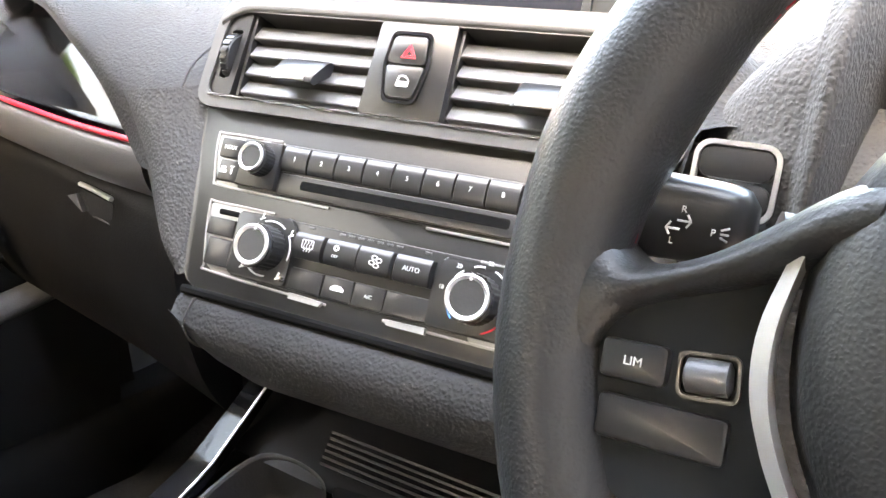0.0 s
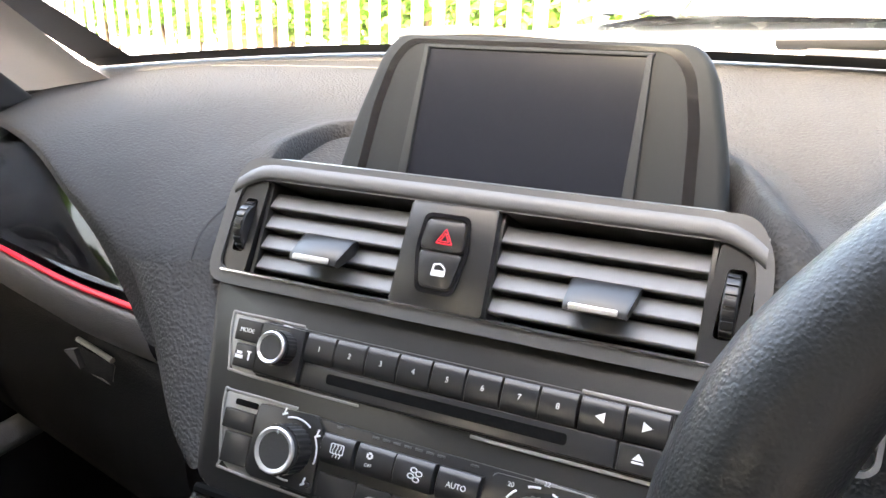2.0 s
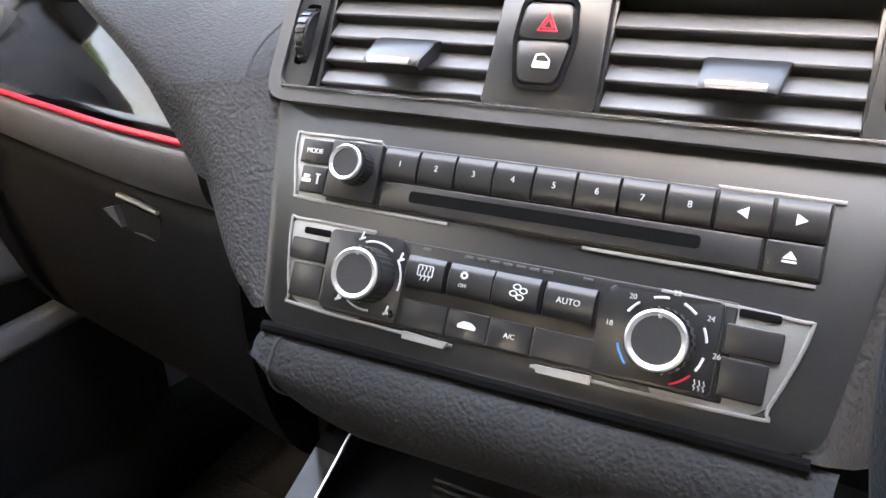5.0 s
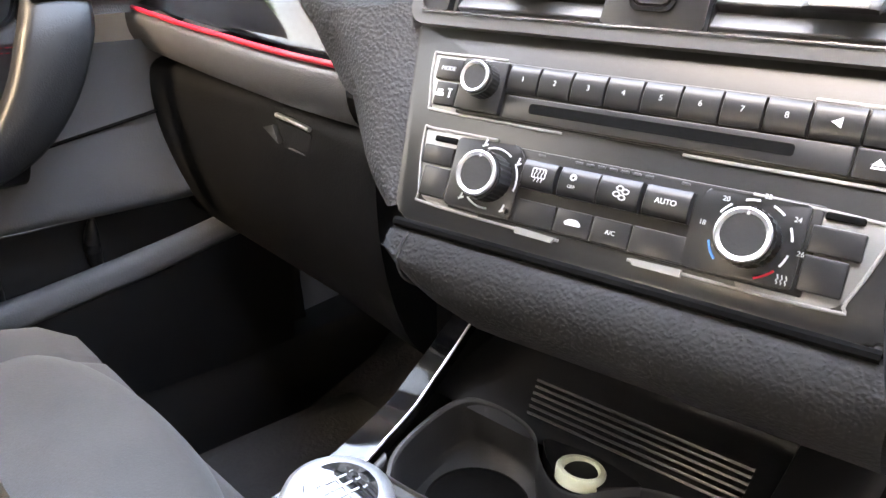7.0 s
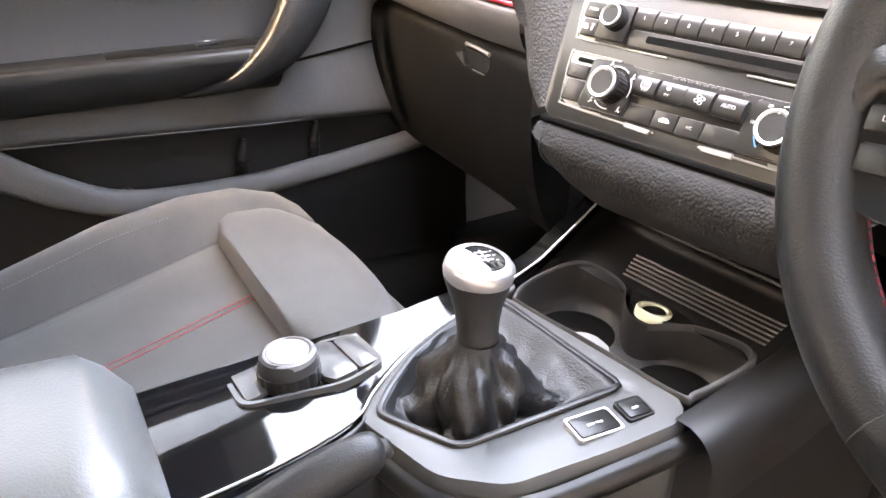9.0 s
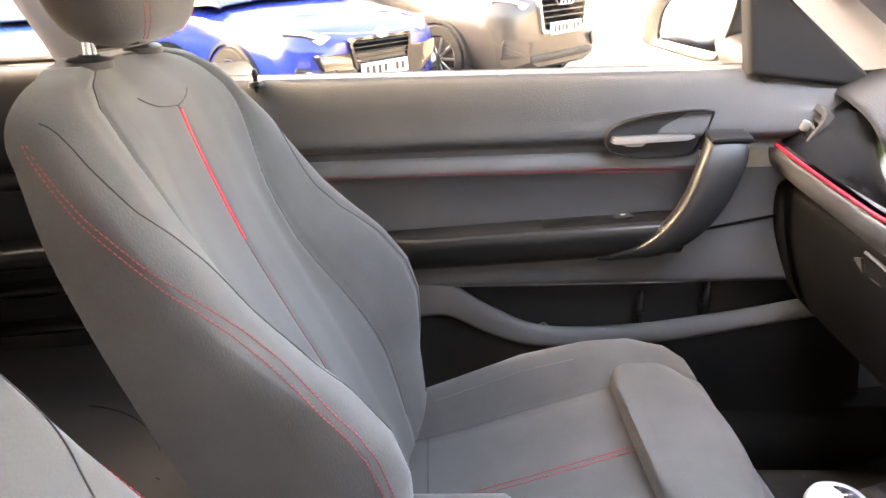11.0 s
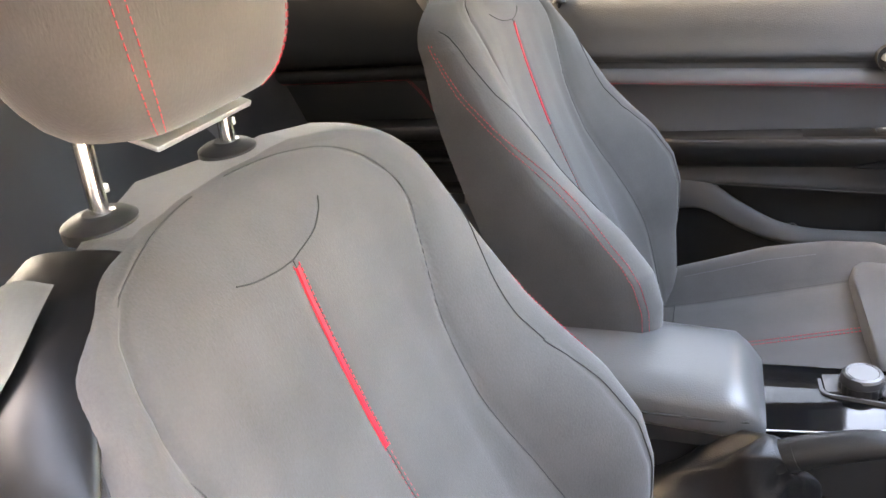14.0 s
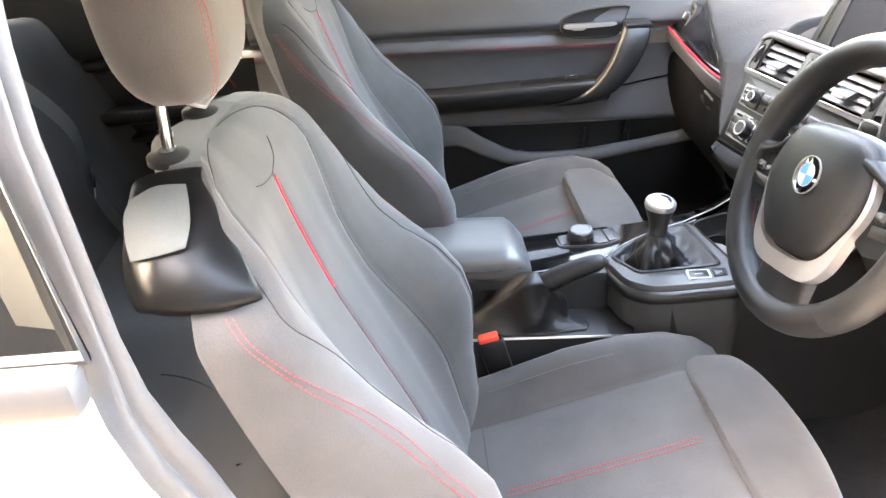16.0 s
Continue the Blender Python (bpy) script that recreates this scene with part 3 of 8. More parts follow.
for x in np.linspace(-0.66, 0.66, 45):
    place = 1 - abs((abs(x) - 0.34) / 0.32) ** 2.4
    h = 0.022 * max(0.0, place)
    side = 0.05 * bump_at(abs(x), 0.56, 0.66)
    prof = [(-0.60, 0.36), (-0.615, 0.47), (-0.66, 0.535 + side * 0.5), (-0.78, 0.548 - h + side), (-0.98, 0.54 - h + side), (-1.12, 0.545 - h * 0.5 + side), (-1.2, 0.56 + side)]
    rows.append([(x, y, z) for y, z in spline(prof, 4)])
grid(bm, rows)
part("cushion", bm, CLOTH_REAR, bench, sharp=80)
bm = bmn()
rows = []
for x in np.linspace(-0.66, 0.66, 45):
    place = 1 - abs((abs(x) - 0.34) / 0.32) ** 2.4
    h = 0.03 * max(0.0, place)
    side = 0.06 * bump_at(abs(x), 0.54, 0.66)
    prof = [(-1.10 - h + side, 0.50), (-1.13 - h + side, 0.57), (-1.2 - h + side, 0.72), (-1.27 - h + side, 0.88), (-1.32 - h * 0.5 + side, 0.98), (-1.38 + side, 1.01), (-1.46, 0.99)]
    rows.append([(x, y, z) for y, z in spline(prof, 4)])
grid(bm, rows)
part("backrest", bm, CLOTH_REAR, bench, sharp=80)
for k in (-1, 1):
    bm = bmn()
    tube(bm, [(k * (0.34 + 0.21 * math.cos(a)), -0.93 + 0.2 * math.sin(a), 0.528 + 0.012 * abs(math.cos(a)) ** 3) for a in np.linspace(0.15, math.pi - 0.15, 24)], 0.0016, 6)
    part("seam", bm, SEAM, bench)
    bm = bmn()
    tube(bm, [(k * (0.36 - 0.05 * i / 8), -0.73 + 0.09 * i / 8, 0.534 - 0.004 * i) for i in range(9)], 0.0014, 6)
    part("seam", bm, SEAM, bench)
for x, lean in ((-0.40, 1), (0.40, -1)):
    belt = thing("seat_belt", "dark grey rear seat belt with a metal tongue", "seat belt", (x, -1.2, 0.6), "rear seat belts")
    bm = bmn()
    pts = spline([(x + lean * 0.13, -1.31, 1.03), (x + lean * 0.09, -1.22, 0.95), (x + lean * 0.045, -1.16, 0.84), (x + lean * 0.015, -1.163, 0.75), (x, -1.172, 0.69), (x - lean * 0.012, -1.15, 0.60), (x - lean * 0.015, -1.12, 0.545)], 6)
    side = Vector((0.9, 0.05, -0.42 * lean)).normalized() * 0.023
    grid(bm, [[Vector(p) - side + Vector((0, 0.004, 0)), Vector(p) + side + Vector((0, 0.004, 0))] for p in pts])
    bmesh.ops.solidify(bm, geom=bm.faces, thickness=0.002)
    part("webbing", bm, WEB, belt)
    bm = bmn()
    mt = pose(x, -1.158, 0.70, 80, 0, lean * 24)
    ring(bm, rounded(0.064, 0.03, 0.008), rounded(0.048, 0.006, 0.0025), -0.003, 0.003, mt)
    tongue = part("tongue", bm, SATIN, belt, "black belt tongue grip")
    bm = bmn()
    ring(bm, rounded(0.026, 0.034, 0.006, cy=-0.030), rounded(0.012, 0.012, 0.003, cy=-0.033), -0.0015, 0.0015, mt)
    part("tongue_blade", bm, SILVER, tongue, "bright metal tongue blade")


# ---- floor, sills and tunnel of the car ----
bm = bmn()
rows = []
for y in np.linspace(-0.75, 0.62, 12):
    rows.append([(x, float(y), 0.27 + (0.16 * bump_at(float(y), 0.42, 0.62)) + 0.012 * math.sin(9 * x + 3 * y) * 0.3) for x in np.linspace(-0.76, 0.76, 24)])
grid(bm, rows)
bmesh.ops.solidify(bm, geom=bm.faces, thickness=-0.03)
tagged(part("floor", bm, CARPET), "dark carpeted car floor", "floor", kind="structure")
bm = bmn()
grid(bm, [[(x, 0.62, 0.43), (x, 0.66, 0.6), (x, 0.62, 0.99)] for x in np.linspace(-0.74, 0.74, 8)])
tagged(part("bulkhead", bm, CARPET), "dark carpeted bulkhead under the dashboard", "bulkhead", kind="structure")
bm = bmn()
rbox(bm, (1.5, 0.03, 0.32), 0.01, Matrix.Translation((0, -0.66, 0.31)))
grid(bm, [[(x, -0.66, 0.30), (x, -1.6, 0.32)] for x in np.linspace(-0.76, 0.76, 4)])
tagged(part("rear_floor", bm, CARPET), "dark carpet in the rear footwell", "floor", kind="structure")
bm = bmn()
rbox(bm, (0.10, 1.36, 0.14), 0.03, Matrix.Translation((0.80, 0.06, 0.30)))
tagged(part("door_sill", bm, WHITE), "white painted door sill", "sill", kind="structure")
bm = bmn()
rbox(bm, (0.16, 1.30, 0.17), 0.03, pose(-0.735, 0.05, 0.325, 0, 0, -5))
tagged(part("door_sill", bm, SATIN), "black sill trim under the passenger door", "sill", kind="structure")
for s in (-1, 1):
    bm = bmn()
    grid(bm, [[(s * x, y, z) for z in (0.2, 0.5, 0.98)] for x, y in ((0.672, 0.33), (0.685, 0.5), (0.70, 0.70))])
    bmesh.ops.solidify(bm, geom=bm.faces, thickness=0.01)
    tagged(part("kick_panel", bm, PLASTIC), "black plastic panel closing the footwell side", "panel", kind="structure")
mat_thing = thing("floor_mat", "black carpet floor mat in the passenger footwell", "floor mat", (-0.37, 0.25, 0.28))
bm = bmn()
prism(bm, rounded(0.44, 0.5, 0.05), 0, 0.012, pose(-0.38, 0.2, 0.283), 0.004)
part("mat", bm, CARPET, mat_thing)


# ---- passenger door ----
def door_x(y):
    return -0.735 + 0.09 * (y + 0.6)


def door_net(rows, ys):
    """Rows of (inset, height) give a profile that runs along the door."""
    return [[(door_x(y) + (o(y) if callable(o) else o), y, z(y) if callable(z) else z) for o, z in rows] for y in ys]


def sill_z(y):
    return lerp(y, (-0.85, -0.6, 0.16, 0.36), (1.018, 1.008, 0.992, 0.955))


door = thing("door_1", "black passenger door with a red-stitched panel, grab handle and pocket", "car door", (-0.72, -0.2, 0.38), kind="structure")
ys = np.linspace(-0.86, 0.40, 43)
bm = bmn()
grid(bm, [spline(r, 4) for r in door_net([(-0.06, lambda y: sill_z(y) + 0.002), (-0.03, lambda y: sill_z(y)), (-0.008, lambda y: sill_z(y) - 0.008), (0.003, lambda y: sill_z(y) - 0.04), (0.008, lambda y: 0.925), (0.011, lambda y: 0.906), (0.010, lambda y: 0.895), (0.002, lambda y: 0.887), (-0.007, lambda y: 0.881), (-0.006, lambda y: 0.868)], ys)])
part("upper_pad", bm, DOOR_TOP, door, "grained soft black upper pad", sharp=60)
bm = bmn()
grid(bm, [spline(r, 4) for r in door_net([(-0.002, 0.871), (0.005, 0.867), (0.0095, 0.857), (0.0095, 0.846), (0.003, 0.838)], np.linspace(-0.86, 0.09, 30))])
roll = part("trim_roll", bm, DOOR_PANEL, door, "leather-look trim roll", sharp=80)
bm = bmn()
for dz in (0.0, -0.0055):
    dashes(bm, [(door_x(y) + 0.0096, y, lerp(y, (-0.85, -0.2, 0.09), (0.851, 0.849, 0.843)) + dz) for y in np.linspace(-0.84, 0.085, 40)], 0.0014, 0.0036, 0.0022)
part("stitching", bm, THREAD, roll, "red stitching")
bm = bmn()
grid(bm, [spline(r, 4) for r in door_net([(0.006, 0.84), (0.0, 0.82), (-0.004, 0.78), (0.0, 0.745), (0.012, 0.70), (0.022, 0.665), (0.02, 0.652), (0.008, 0.645), (-0.016, 0.642)], ys)])
bmesh.ops.solidify(bm, geom=bm.faces, thickness=0.004)
part("inner_panel", bm, DOOR_PANEL, door, "dark moulded inner panel", sharp=60)
# Darker plastic than the panel above, painting in the pocket's shadow
bm = bmn()
grid(bm, [spline(r, 4) for r in door_net([(-0.012, 0.646), (-0.022, 0.62), (-0.024, 0.50), (-0.01, 0.38)], ys)])
part("pocket_back", bm, PLASTIC, door, "back of the door pocket, darkened for its shade", sharp=60)
bm = bmn()
tube(bm, [(door_x(y) + 0.017, y, lerp(y, (-0.33, 0.05, 0.24, 0.36), (0.648, 0.648, 0.655, 0.662))) for y in np.linspace(-0.325, 0.30, 16)], 0.0013, 6)
part("panel_edge", bm, VANE, door, "thin grey edge above the pocket")
# armrest ledge
bm = bmn()
rows = []
for y in np.linspace(-0.86, 0.06, 34):
    k = bump_at(y, -0.48, -0.36)
    top = lerp(y, (-0.45, 0.05), (0.742, 0.766))
    o = 0.014 + 0.046 * k
    rows.append([(door_x(y) + a, y, b) for a, b in spline([(-0.01, top + 0.003), (o * 0.5, top + 0.002), (o * 0.9, top + 0.003), (o + 0.003, top - 0.002), (o + 0.004, top - 0.018), (o * 0.88, top - 0.042), (o * 0.5, top - 0.06), (-0.006, top - 0.068)], 4)])
grid(bm, rows)
armrest = part("armrest", bm, ARM_BLACK, door, "black plastic armrest ledge", sharp=60)
bm = bmn()
rows = []
for y in np.linspace(-0.16, 0.035, 12):
    top = lerp(y, (-0.45, 0.05), (0.742, 0.766)) + 0.0045
    rows.append([(door_x(y) + a, y, top + b) for a, b in ((0.004, 0.0), (0.012, 0.002), (0.04, 0.0015), (0.046, -0.001))])
grid(bm, rows)
bmesh.ops.solidify(bm, geom=bm.faces, thickness=0.002)
plate = part("switch_plate", bm, SATIN, door, "satin black switch plate")
bm = bmn()
rbox(bm, (0.018, 0.03, 0.006), 0.002, pose(door_x(-0.03) + 0.026, -0.03, 0.7695, 3, 0, 0))
switch = part("window_switch", bm, SATIN, plate, "window switch")
bm = bmn()
rbox(bm, (0.004, 0.008, 0.0006), 0, pose(door_x(-0.03) + 0.026, -0.03, 0.7732, 3, 0, 0))
part("mark", bm, PRINT, switch)
# grab handle
bm = bmn()
strap = []
for x, a, b in ((-0.640, (0.096, 0.898), (0.154, 0.896)), (-0.626, (0.090, 0.886), (0.154, 0.884)), (-0.612, (0.076, 0.858), (0.146, 0.852)), (-0.602, (0.055, 0.812), (0.115, 0.793)), (-0.603, (0.026, 0.768), (0.072, 0.744)), (-0.615, (-0.010, 0.734), (0.018, 0.715)), (-0.636, (-0.050, 0.716), (-0.044, 0.704)), (-0.652, (-0.075, 0.708), (-0.074, 0.700))):
    mid = ((a[0] + b[0]) / 2, (a[1] + b[1]) / 2)
    strap.append([(x - 0.022, *a), (x - 0.004, a[0], a[1]), (x + 0.004, a[0] * 0.88 + b[0] * 0.12, a[1] * 0.88 + b[1] * 0.12), (x + 0.007, *mid), (x + 0.004, a[0] * 0.12 + b[0] * 0.88, a[1] * 0.12 + b[1] * 0.88), (x - 0.004, *b), (x - 0.022, *b), (x - 0.026, *mid)])
grid(bm, patch(strap, 4, 2, True), True, True)
part("grab_handle", bm, ARM_BLACK, door, "black curved grab handle", sharp=60)
bm = bmn()
rbox(bm, (0.040, 0.064, 0.010), 0.004, pose(-0.640, 0.125, 0.896, -2, 10, 0))
part("handle_cap", bm, SATIN, door, "satin black handle top")
# release lever in its recess
mh = Matrix(((0, 0.0, 1, door_x(0.025) + 0.015), (1, 0, 0.09, 0.025), (0, 1, 0, 0.898), (0, 0, 0, 1)))
eye = [(-0.084, 0.0), (-0.07, 0.018), (-0.03, 0.031), (0.03, 0.037), (0.078, 0.036), (0.082, 0.026), (0.066, -0.012), (0.056, -0.03), (0.03, -0.036), (-0.04, -0.034), (-0.075, -0.022)]
eye = [tuple(p) for p in spline(eye, 4, True)]
inner = [(x * 0.965, y * 0.93) for x, y in eye]
bm = bmn()
ring(bm, eye, inner, -0.01, 0.004, mh)
part("recess_rim", bm, SATIN, door, "satin rim round the release lever")
bm = bmn()
prism(bm, inner, -0.012, -0.004, mh)
part("recess", bm, PLASTIC, door)
bm = bmn()
prism(bm, soften([(-0.07, -0.006), (-0.066, 0.003), (0.058, 0.001), (0.062, -0.004), (0.05, -0.008), (-0.06, -0.009)], 0.003), -0.002, 0.01, mh @ pose(-0.008, 0, 0), 0.003)
prism(bm, soften([(-0.064, -0.004), (-0.022, -0.004), (-0.026, -0.014), (-0.056, -0.013)], 0.004), -0.003, 0.009, mh, 0.003)
part("release_lever", bm, SATIN_CAP, door, "silver release lever")
bm = bmn()
lathe(bm, [(0.0042, -0.03), (0.0036, 0.012), (0.0052, 0.016), (0.0052, 0.022), (0.003, 0.026), (0, 0.0265)], pose(-0.742, -0.611, 1.0), 14)
part("lock_pin", bm, SATIN, door, "black lock pin on the sill")
bm = bmn()
lathe(bm, [(0.013, -0.004), (0.011, 0.002), (0.006, 0.003), (0, 0.003)], pose(-0.742, -0.611, 1.004), 14)
part("pin_collar", bm, SATIN, door)
# map pocket
lip = [(-0.70, -0.40, 0.652), (-0.694, -0.325, 0.648), (-0.676, -0.25, 0.605), (-0.658, -0.16, 0.57), (-0.648, -0.017, 0.568), (-0.636, 0.12, 0.585), (-0.622, 0.247, 0.609), (-0.618, 0.36, 0.632)]
lips = spline(lip, 6)
bm = bmn()
rows = []
for p in lips:
    x, y, z = p
    rows.append([(x - 0.022, y, z - 0.004), (x - 0.012, y, z + 0.005), (x, y, z + 0.002), (x + 0.006, y, z - 0.014), (x + 0.004, y, z * 0.6 + 0.18), (x - 0.014, y, 0.40)])
grid(bm, rows)
bmesh.ops.solidify(bm, geom=bm.faces, thickness=0.003)
pocket = part("pocket", bm, PLASTIC, door, "black plastic door pocket", sharp=60)
bm = bmn()
rows = []
for p in lips:
    x, y, z = p
    wide = lerp(y, (-0.40, -0.16, 0.30), (0.05, 0.012, 0.008))
    rows.append(spline([(x - 0.016, y, z + 0.004), (x - 0.006, y, z + 0.0085), (x + 0.006, y, z + 0.002), (x + 0.012, y, z - 0.006 - wide), (x + 0.006, y, z - 0.014 - wide)], 3))
grid(bm, rows)
bmesh.ops.solidify(bm, geom=bm.faces, thickness=0.003)
part("pocket_lip", bm, DOOR_PANEL, pocket, "smooth grey lip of the pocket", sharp=60)
for y, z in ((0.012, 0.585), (0.123, 0.602)):
    bm = bmn()
    tube(bm, [(door_x(y) - 0.016 + 0.006 * math.sin(2.2 * q), y + 0.010 * math.sin(1.6 * q - 0.8) ** 2, z - 0.035 + 0.07 * q) for q in np.linspace(0, 1, 8)], [0.004, 0.007, 0.009, 0.0095, 0.0095, 0.009, 0.007, 0.004], 10)
    part("bottle_rib", bm, ARM_BLACK, pocket, "smooth black rib inside the pocket")
bm = bmn()
lathe(bm, [(0.011, -0.01), (0.011, 0.004), (0.006, 0.01), (0, 0.011)], pose(-0.672, -0.159, 0.568, 0, 40, 0), 14)
part("stud", bm, SATIN, pocket)
bm = bmn()
tube(bm, [(door_x(y) + 0.003, y, lerp(y, (0.09, 0.30), (0.733, 0.772))) for y in np.linspace(0.09, 0.36, 10)], 0.0022, 6)
part("panel_joint", bm, HOLE, door)
bm = bmn()
grid(bm, [[(door_x(y) - 0.075, y, 0.25), (door_x(y) - 0.11, y, 0.6), (door_x(y) - 0.09, y, 0.95), (door_x(y) - 0.062, y, sill_z(y))] for y in ys])
part("outer_skin", bm, WHITE, door, "white painted outer skin")
bm = bmn()
grid(bm, [[(door_x(y) - 0.012, y, sill_z(y) + 0.006), (door_x(y) - 0.02, y, sill_z(y) + 0.007)] for y in ys])
bmesh.ops.solidify(bm, geom=bm.faces, thickness=0.012)
part("window_seal", bm, RUBBER, door, "black rubber window seal")
bm = bmn()
tri = [(-0.655, 0.156, 0.985), (-0.65, 0.33, 0.955), (-0.648, 0.34, 0.972), (-0.652, 0.20, 1.10), (-0.653, 0.141, 1.122)]
va = [bm.verts.new(p) for p in tri]
vb = [bm.verts.new((p[0] - 0.03, p[1], p[2])) for p in tri]
bm.faces.new(va)
bm.faces.new(vb[::-1])
for i in range(5):
    bm.faces.new((va[i], va[(i + 1) % 5], vb[(i + 1) % 5], vb[i]))
bmesh.ops.bevel(bm, geom=[e for e in bm.edges if e.verts[0] in va and e.verts[1] in va], offset=0.010, segments=4, profile=0.5, affect="EDGES")
part("mirror_triangle", bm, PLASTIC, door, "black mirror corner trim")

# ---- dashboard ----
dash = thing("dashboard", "grey grained dashboard with gloss black and red-lined passenger trim", "dashboard", (0, 0.3, 0.7))
LEFT_PAD = ((-0.71, (0.42, 0.995), (0.385, 0.985), (0.36, 0.978), (0.335, 0.968), (0.315, 0.955), (0.308, 0.945)),
            (-0.55, (0.53, 1.012), (0.45, 1.002), (0.38, 0.992), (0.31, 0.98), (0.262, 0.966), (0.253, 0.957)),
            (-0.42, (0.585, 1.018), (0.48, 1.004), (0.38, 0.992), (0.29, 0.98), (0.222, 0.966), (0.212, 0.956)),
            (-0.35, (0.62, 1.02), (0.50, 1.003), (0.385, 0.985), (0.28, 0.968), (0.205, 0.948), (0.195, 0.935)),
            (-0.30, (0.635, 1.024), (0.51, 1.0), (0.385, 0.976), (0.272, 0.955), (0.20, 0.926), (0.19, 0.905)),
            (-0.262, (0.65, 1.026), (0.52, 1.0), (0.385, 0.97), (0.265, 0.947), (0.195, 0.91), (0.185, 0.87)),
            (-0.22, (0.66, 1.027), (0.525, 1.0), (0.385, 0.962), (0.258, 0.934), (0.192, 0.902), (0.172, 0.85)),
            (-0.19, (0.665, 1.028), (0.53, 1.0), (0.385, 0.952), (0.255, 0.915), (0.194, 0.89), (0.175, 0.86)))
RIGHT_PAD = ((-0.185, (0.667, 1.028), (0.53, 0.998), (0.395, 0.94), (0.30, 0.918), (0.255, 0.908), (0.24, 0.9)),
             (-0.11, (0.685, 1.03), (0.54, 0.995), (0.42, 0.935), (0.34, 0.915), (0.28, 0.91), (0.262, 0.9)),
             (0.05, (0.69, 1.032), (0.54, 0.995), (0.43, 0.94), (0.36, 0.92), (0.31, 0.912), (0.29, 0.905)),
             (0.145, (0.688, 1.032), (0.54, 0.998), (0.43, 0.955), (0.37, 0.935), (0.32, 0.922), (0.30, 0.915)),
             (0.20, (0.68, 1.03), (0.53, 1.0), (0.43, 0.985), (0.36, 0.985), (0.31, 0.972), (0.295, 0.94)),
             (0.27, (0.67, 1.03), (0.53, 1.005), (0.44, 1.01), (0.35, 1.02), (0.285, 1.015), (0.27, 1.0)),
             (0.36, (0.66, 1.03), (0.53, 1.01), (0.44, 1.02), (0.35, 1.035), (0.275, 1.035), (0.26, 1.022)),
             (0.50, (0.60, 1.02), (0.5, 1.005), (0.42, 1.0), (0.34, 1.0), (0.29, 0.99), (0.27, 0.97)),
             (0.71, (0.42, 0.99), (0.385, 0.977), (0.36, 0.967), (0.335, 0.957), (0.325, 0.95), (0.318, 0.942)))
for name, table in (("passenger_pad", LEFT_PAD), ("driver_pad", RIGHT_PAD)):
    bm = bmn()
    grid(bm, patch([[(s[0], y, z) for y, z in s[1:]] for s in table], 6, 5))
    bmesh.ops.solidify(bm, geom=bm.faces, thickness=0.006)
    part(name, bm, DASH, dash, "grained grey soft dash top", sharp=70)
bm = bmn()
seam = [(-0.545, 0.50, 1.008), (-0.42, 0.545, 1.012), (-0.3, 0.58, 1.014), (-0.19, 0.60, 1.016), (-0.1, 0.62, 1.016)]
tube(bm, spline(seam, 6), 0.002, 6)
part("seam", bm, SEAM, dash)
bm = bmn()
tube(bm, spline([(-0.206, 0.246, 0.946), (-0.205, 0.208, 0.922), (-0.196, 0.184, 0.88), (-0.178, 0.164, 0.83), (-0.166, 0.156, 0.79)], 6), 0.001, 6)
part("seam", bm, SEAM, dash)
bm = bmn()
pts = spline([(-0.69, 0.375, 0.979), (-0.64, 0.405, 0.987), (-0.58, 0.435, 0.994), (-0.53, 0.445, 0.998)], 5)
for i, p in enumerate(pts[:-1]):
    rbox(bm, (0.014, 0.006, 0.003), 0.001, pose(p[0], p[1], p[2] - 0.002, 0, 0, 25))
part("demister_slot", bm, HOLE, dash)
# Unseen block, added to keep skylight from leaking down onto the tray
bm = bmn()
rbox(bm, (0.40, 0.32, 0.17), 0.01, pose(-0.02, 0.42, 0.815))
part("core", bm, HOLE, dash, "black block added inside the dash to stop stray light")
# raised hood round the well in which the display stands
hood = spline([(-0.208, 0.258, 0.968), (-0.222, 0.29, 0.972), (-0.243, 0.35, 0.976), (-0.237, 0.4, 0.981), (-0.17, 0.455, 0.985), (-0.06, 0.475, 0.986), (0.04, 0.46, 0.986), (0.087, 0.419, 0.985), (0.112, 0.367, 0.983), (0.135, 0.318, 0.98), (0.153, 0.28, 0.976), (0.167, 0.245, 0.969)], 6)
bm = bmn()
for table in (LEFT_PAD, RIGHT_PAD):
    grid(bm, patch([[(q[0], y, z) for y, z in q[1:]] for q in table], 6, 5))
pads = BVHTree.FromBMesh(bm)


def pad_z(x, y):
    hit = pads.ray_cast(Vector((x, y, 1.3)), Vector((0, 0, -1)))[0]
    return hit.z if hit else 0.93


bm = bmn()
rows = []
for n, p in enumerate(hood):
    out = np.array((p[0] + 0.04, p[1] - 0.25, 0.0))
    out /= np.linalg.norm(out)
    fade = bump_at(min(n, len(hood) - 1 - n) / (len(hood) - 1), 0.0, 0.14)
    crest = pad_z(p[0], p[1])
    crest += (max(p[2], crest + 0.004) - crest) * fade - 0.003 * (1 - fade)
    row = [p - out * 0.014 + (0, 0, -0.06), p - out * 0.009 + (0, 0, -0.03), p - out * 0.004 + (0, 0, -0.005), p + out * 0.002]
    for q in row:
        q[2] += crest - p[2]
    for d, k in ((0.014, 0.86), (0.03, 0.45), (0.05, 0.12), (0.065, -0.04)):
        q = p + out * d
        base_z = pad_z(q[0], q[1])
        q[2] = base_z + k * max(0.0, crest - base_z) - (0.002 if k < 0 else 0.0)
        row.append(q)
    rows.append(spline(row, 3))
grid(bm, rows)
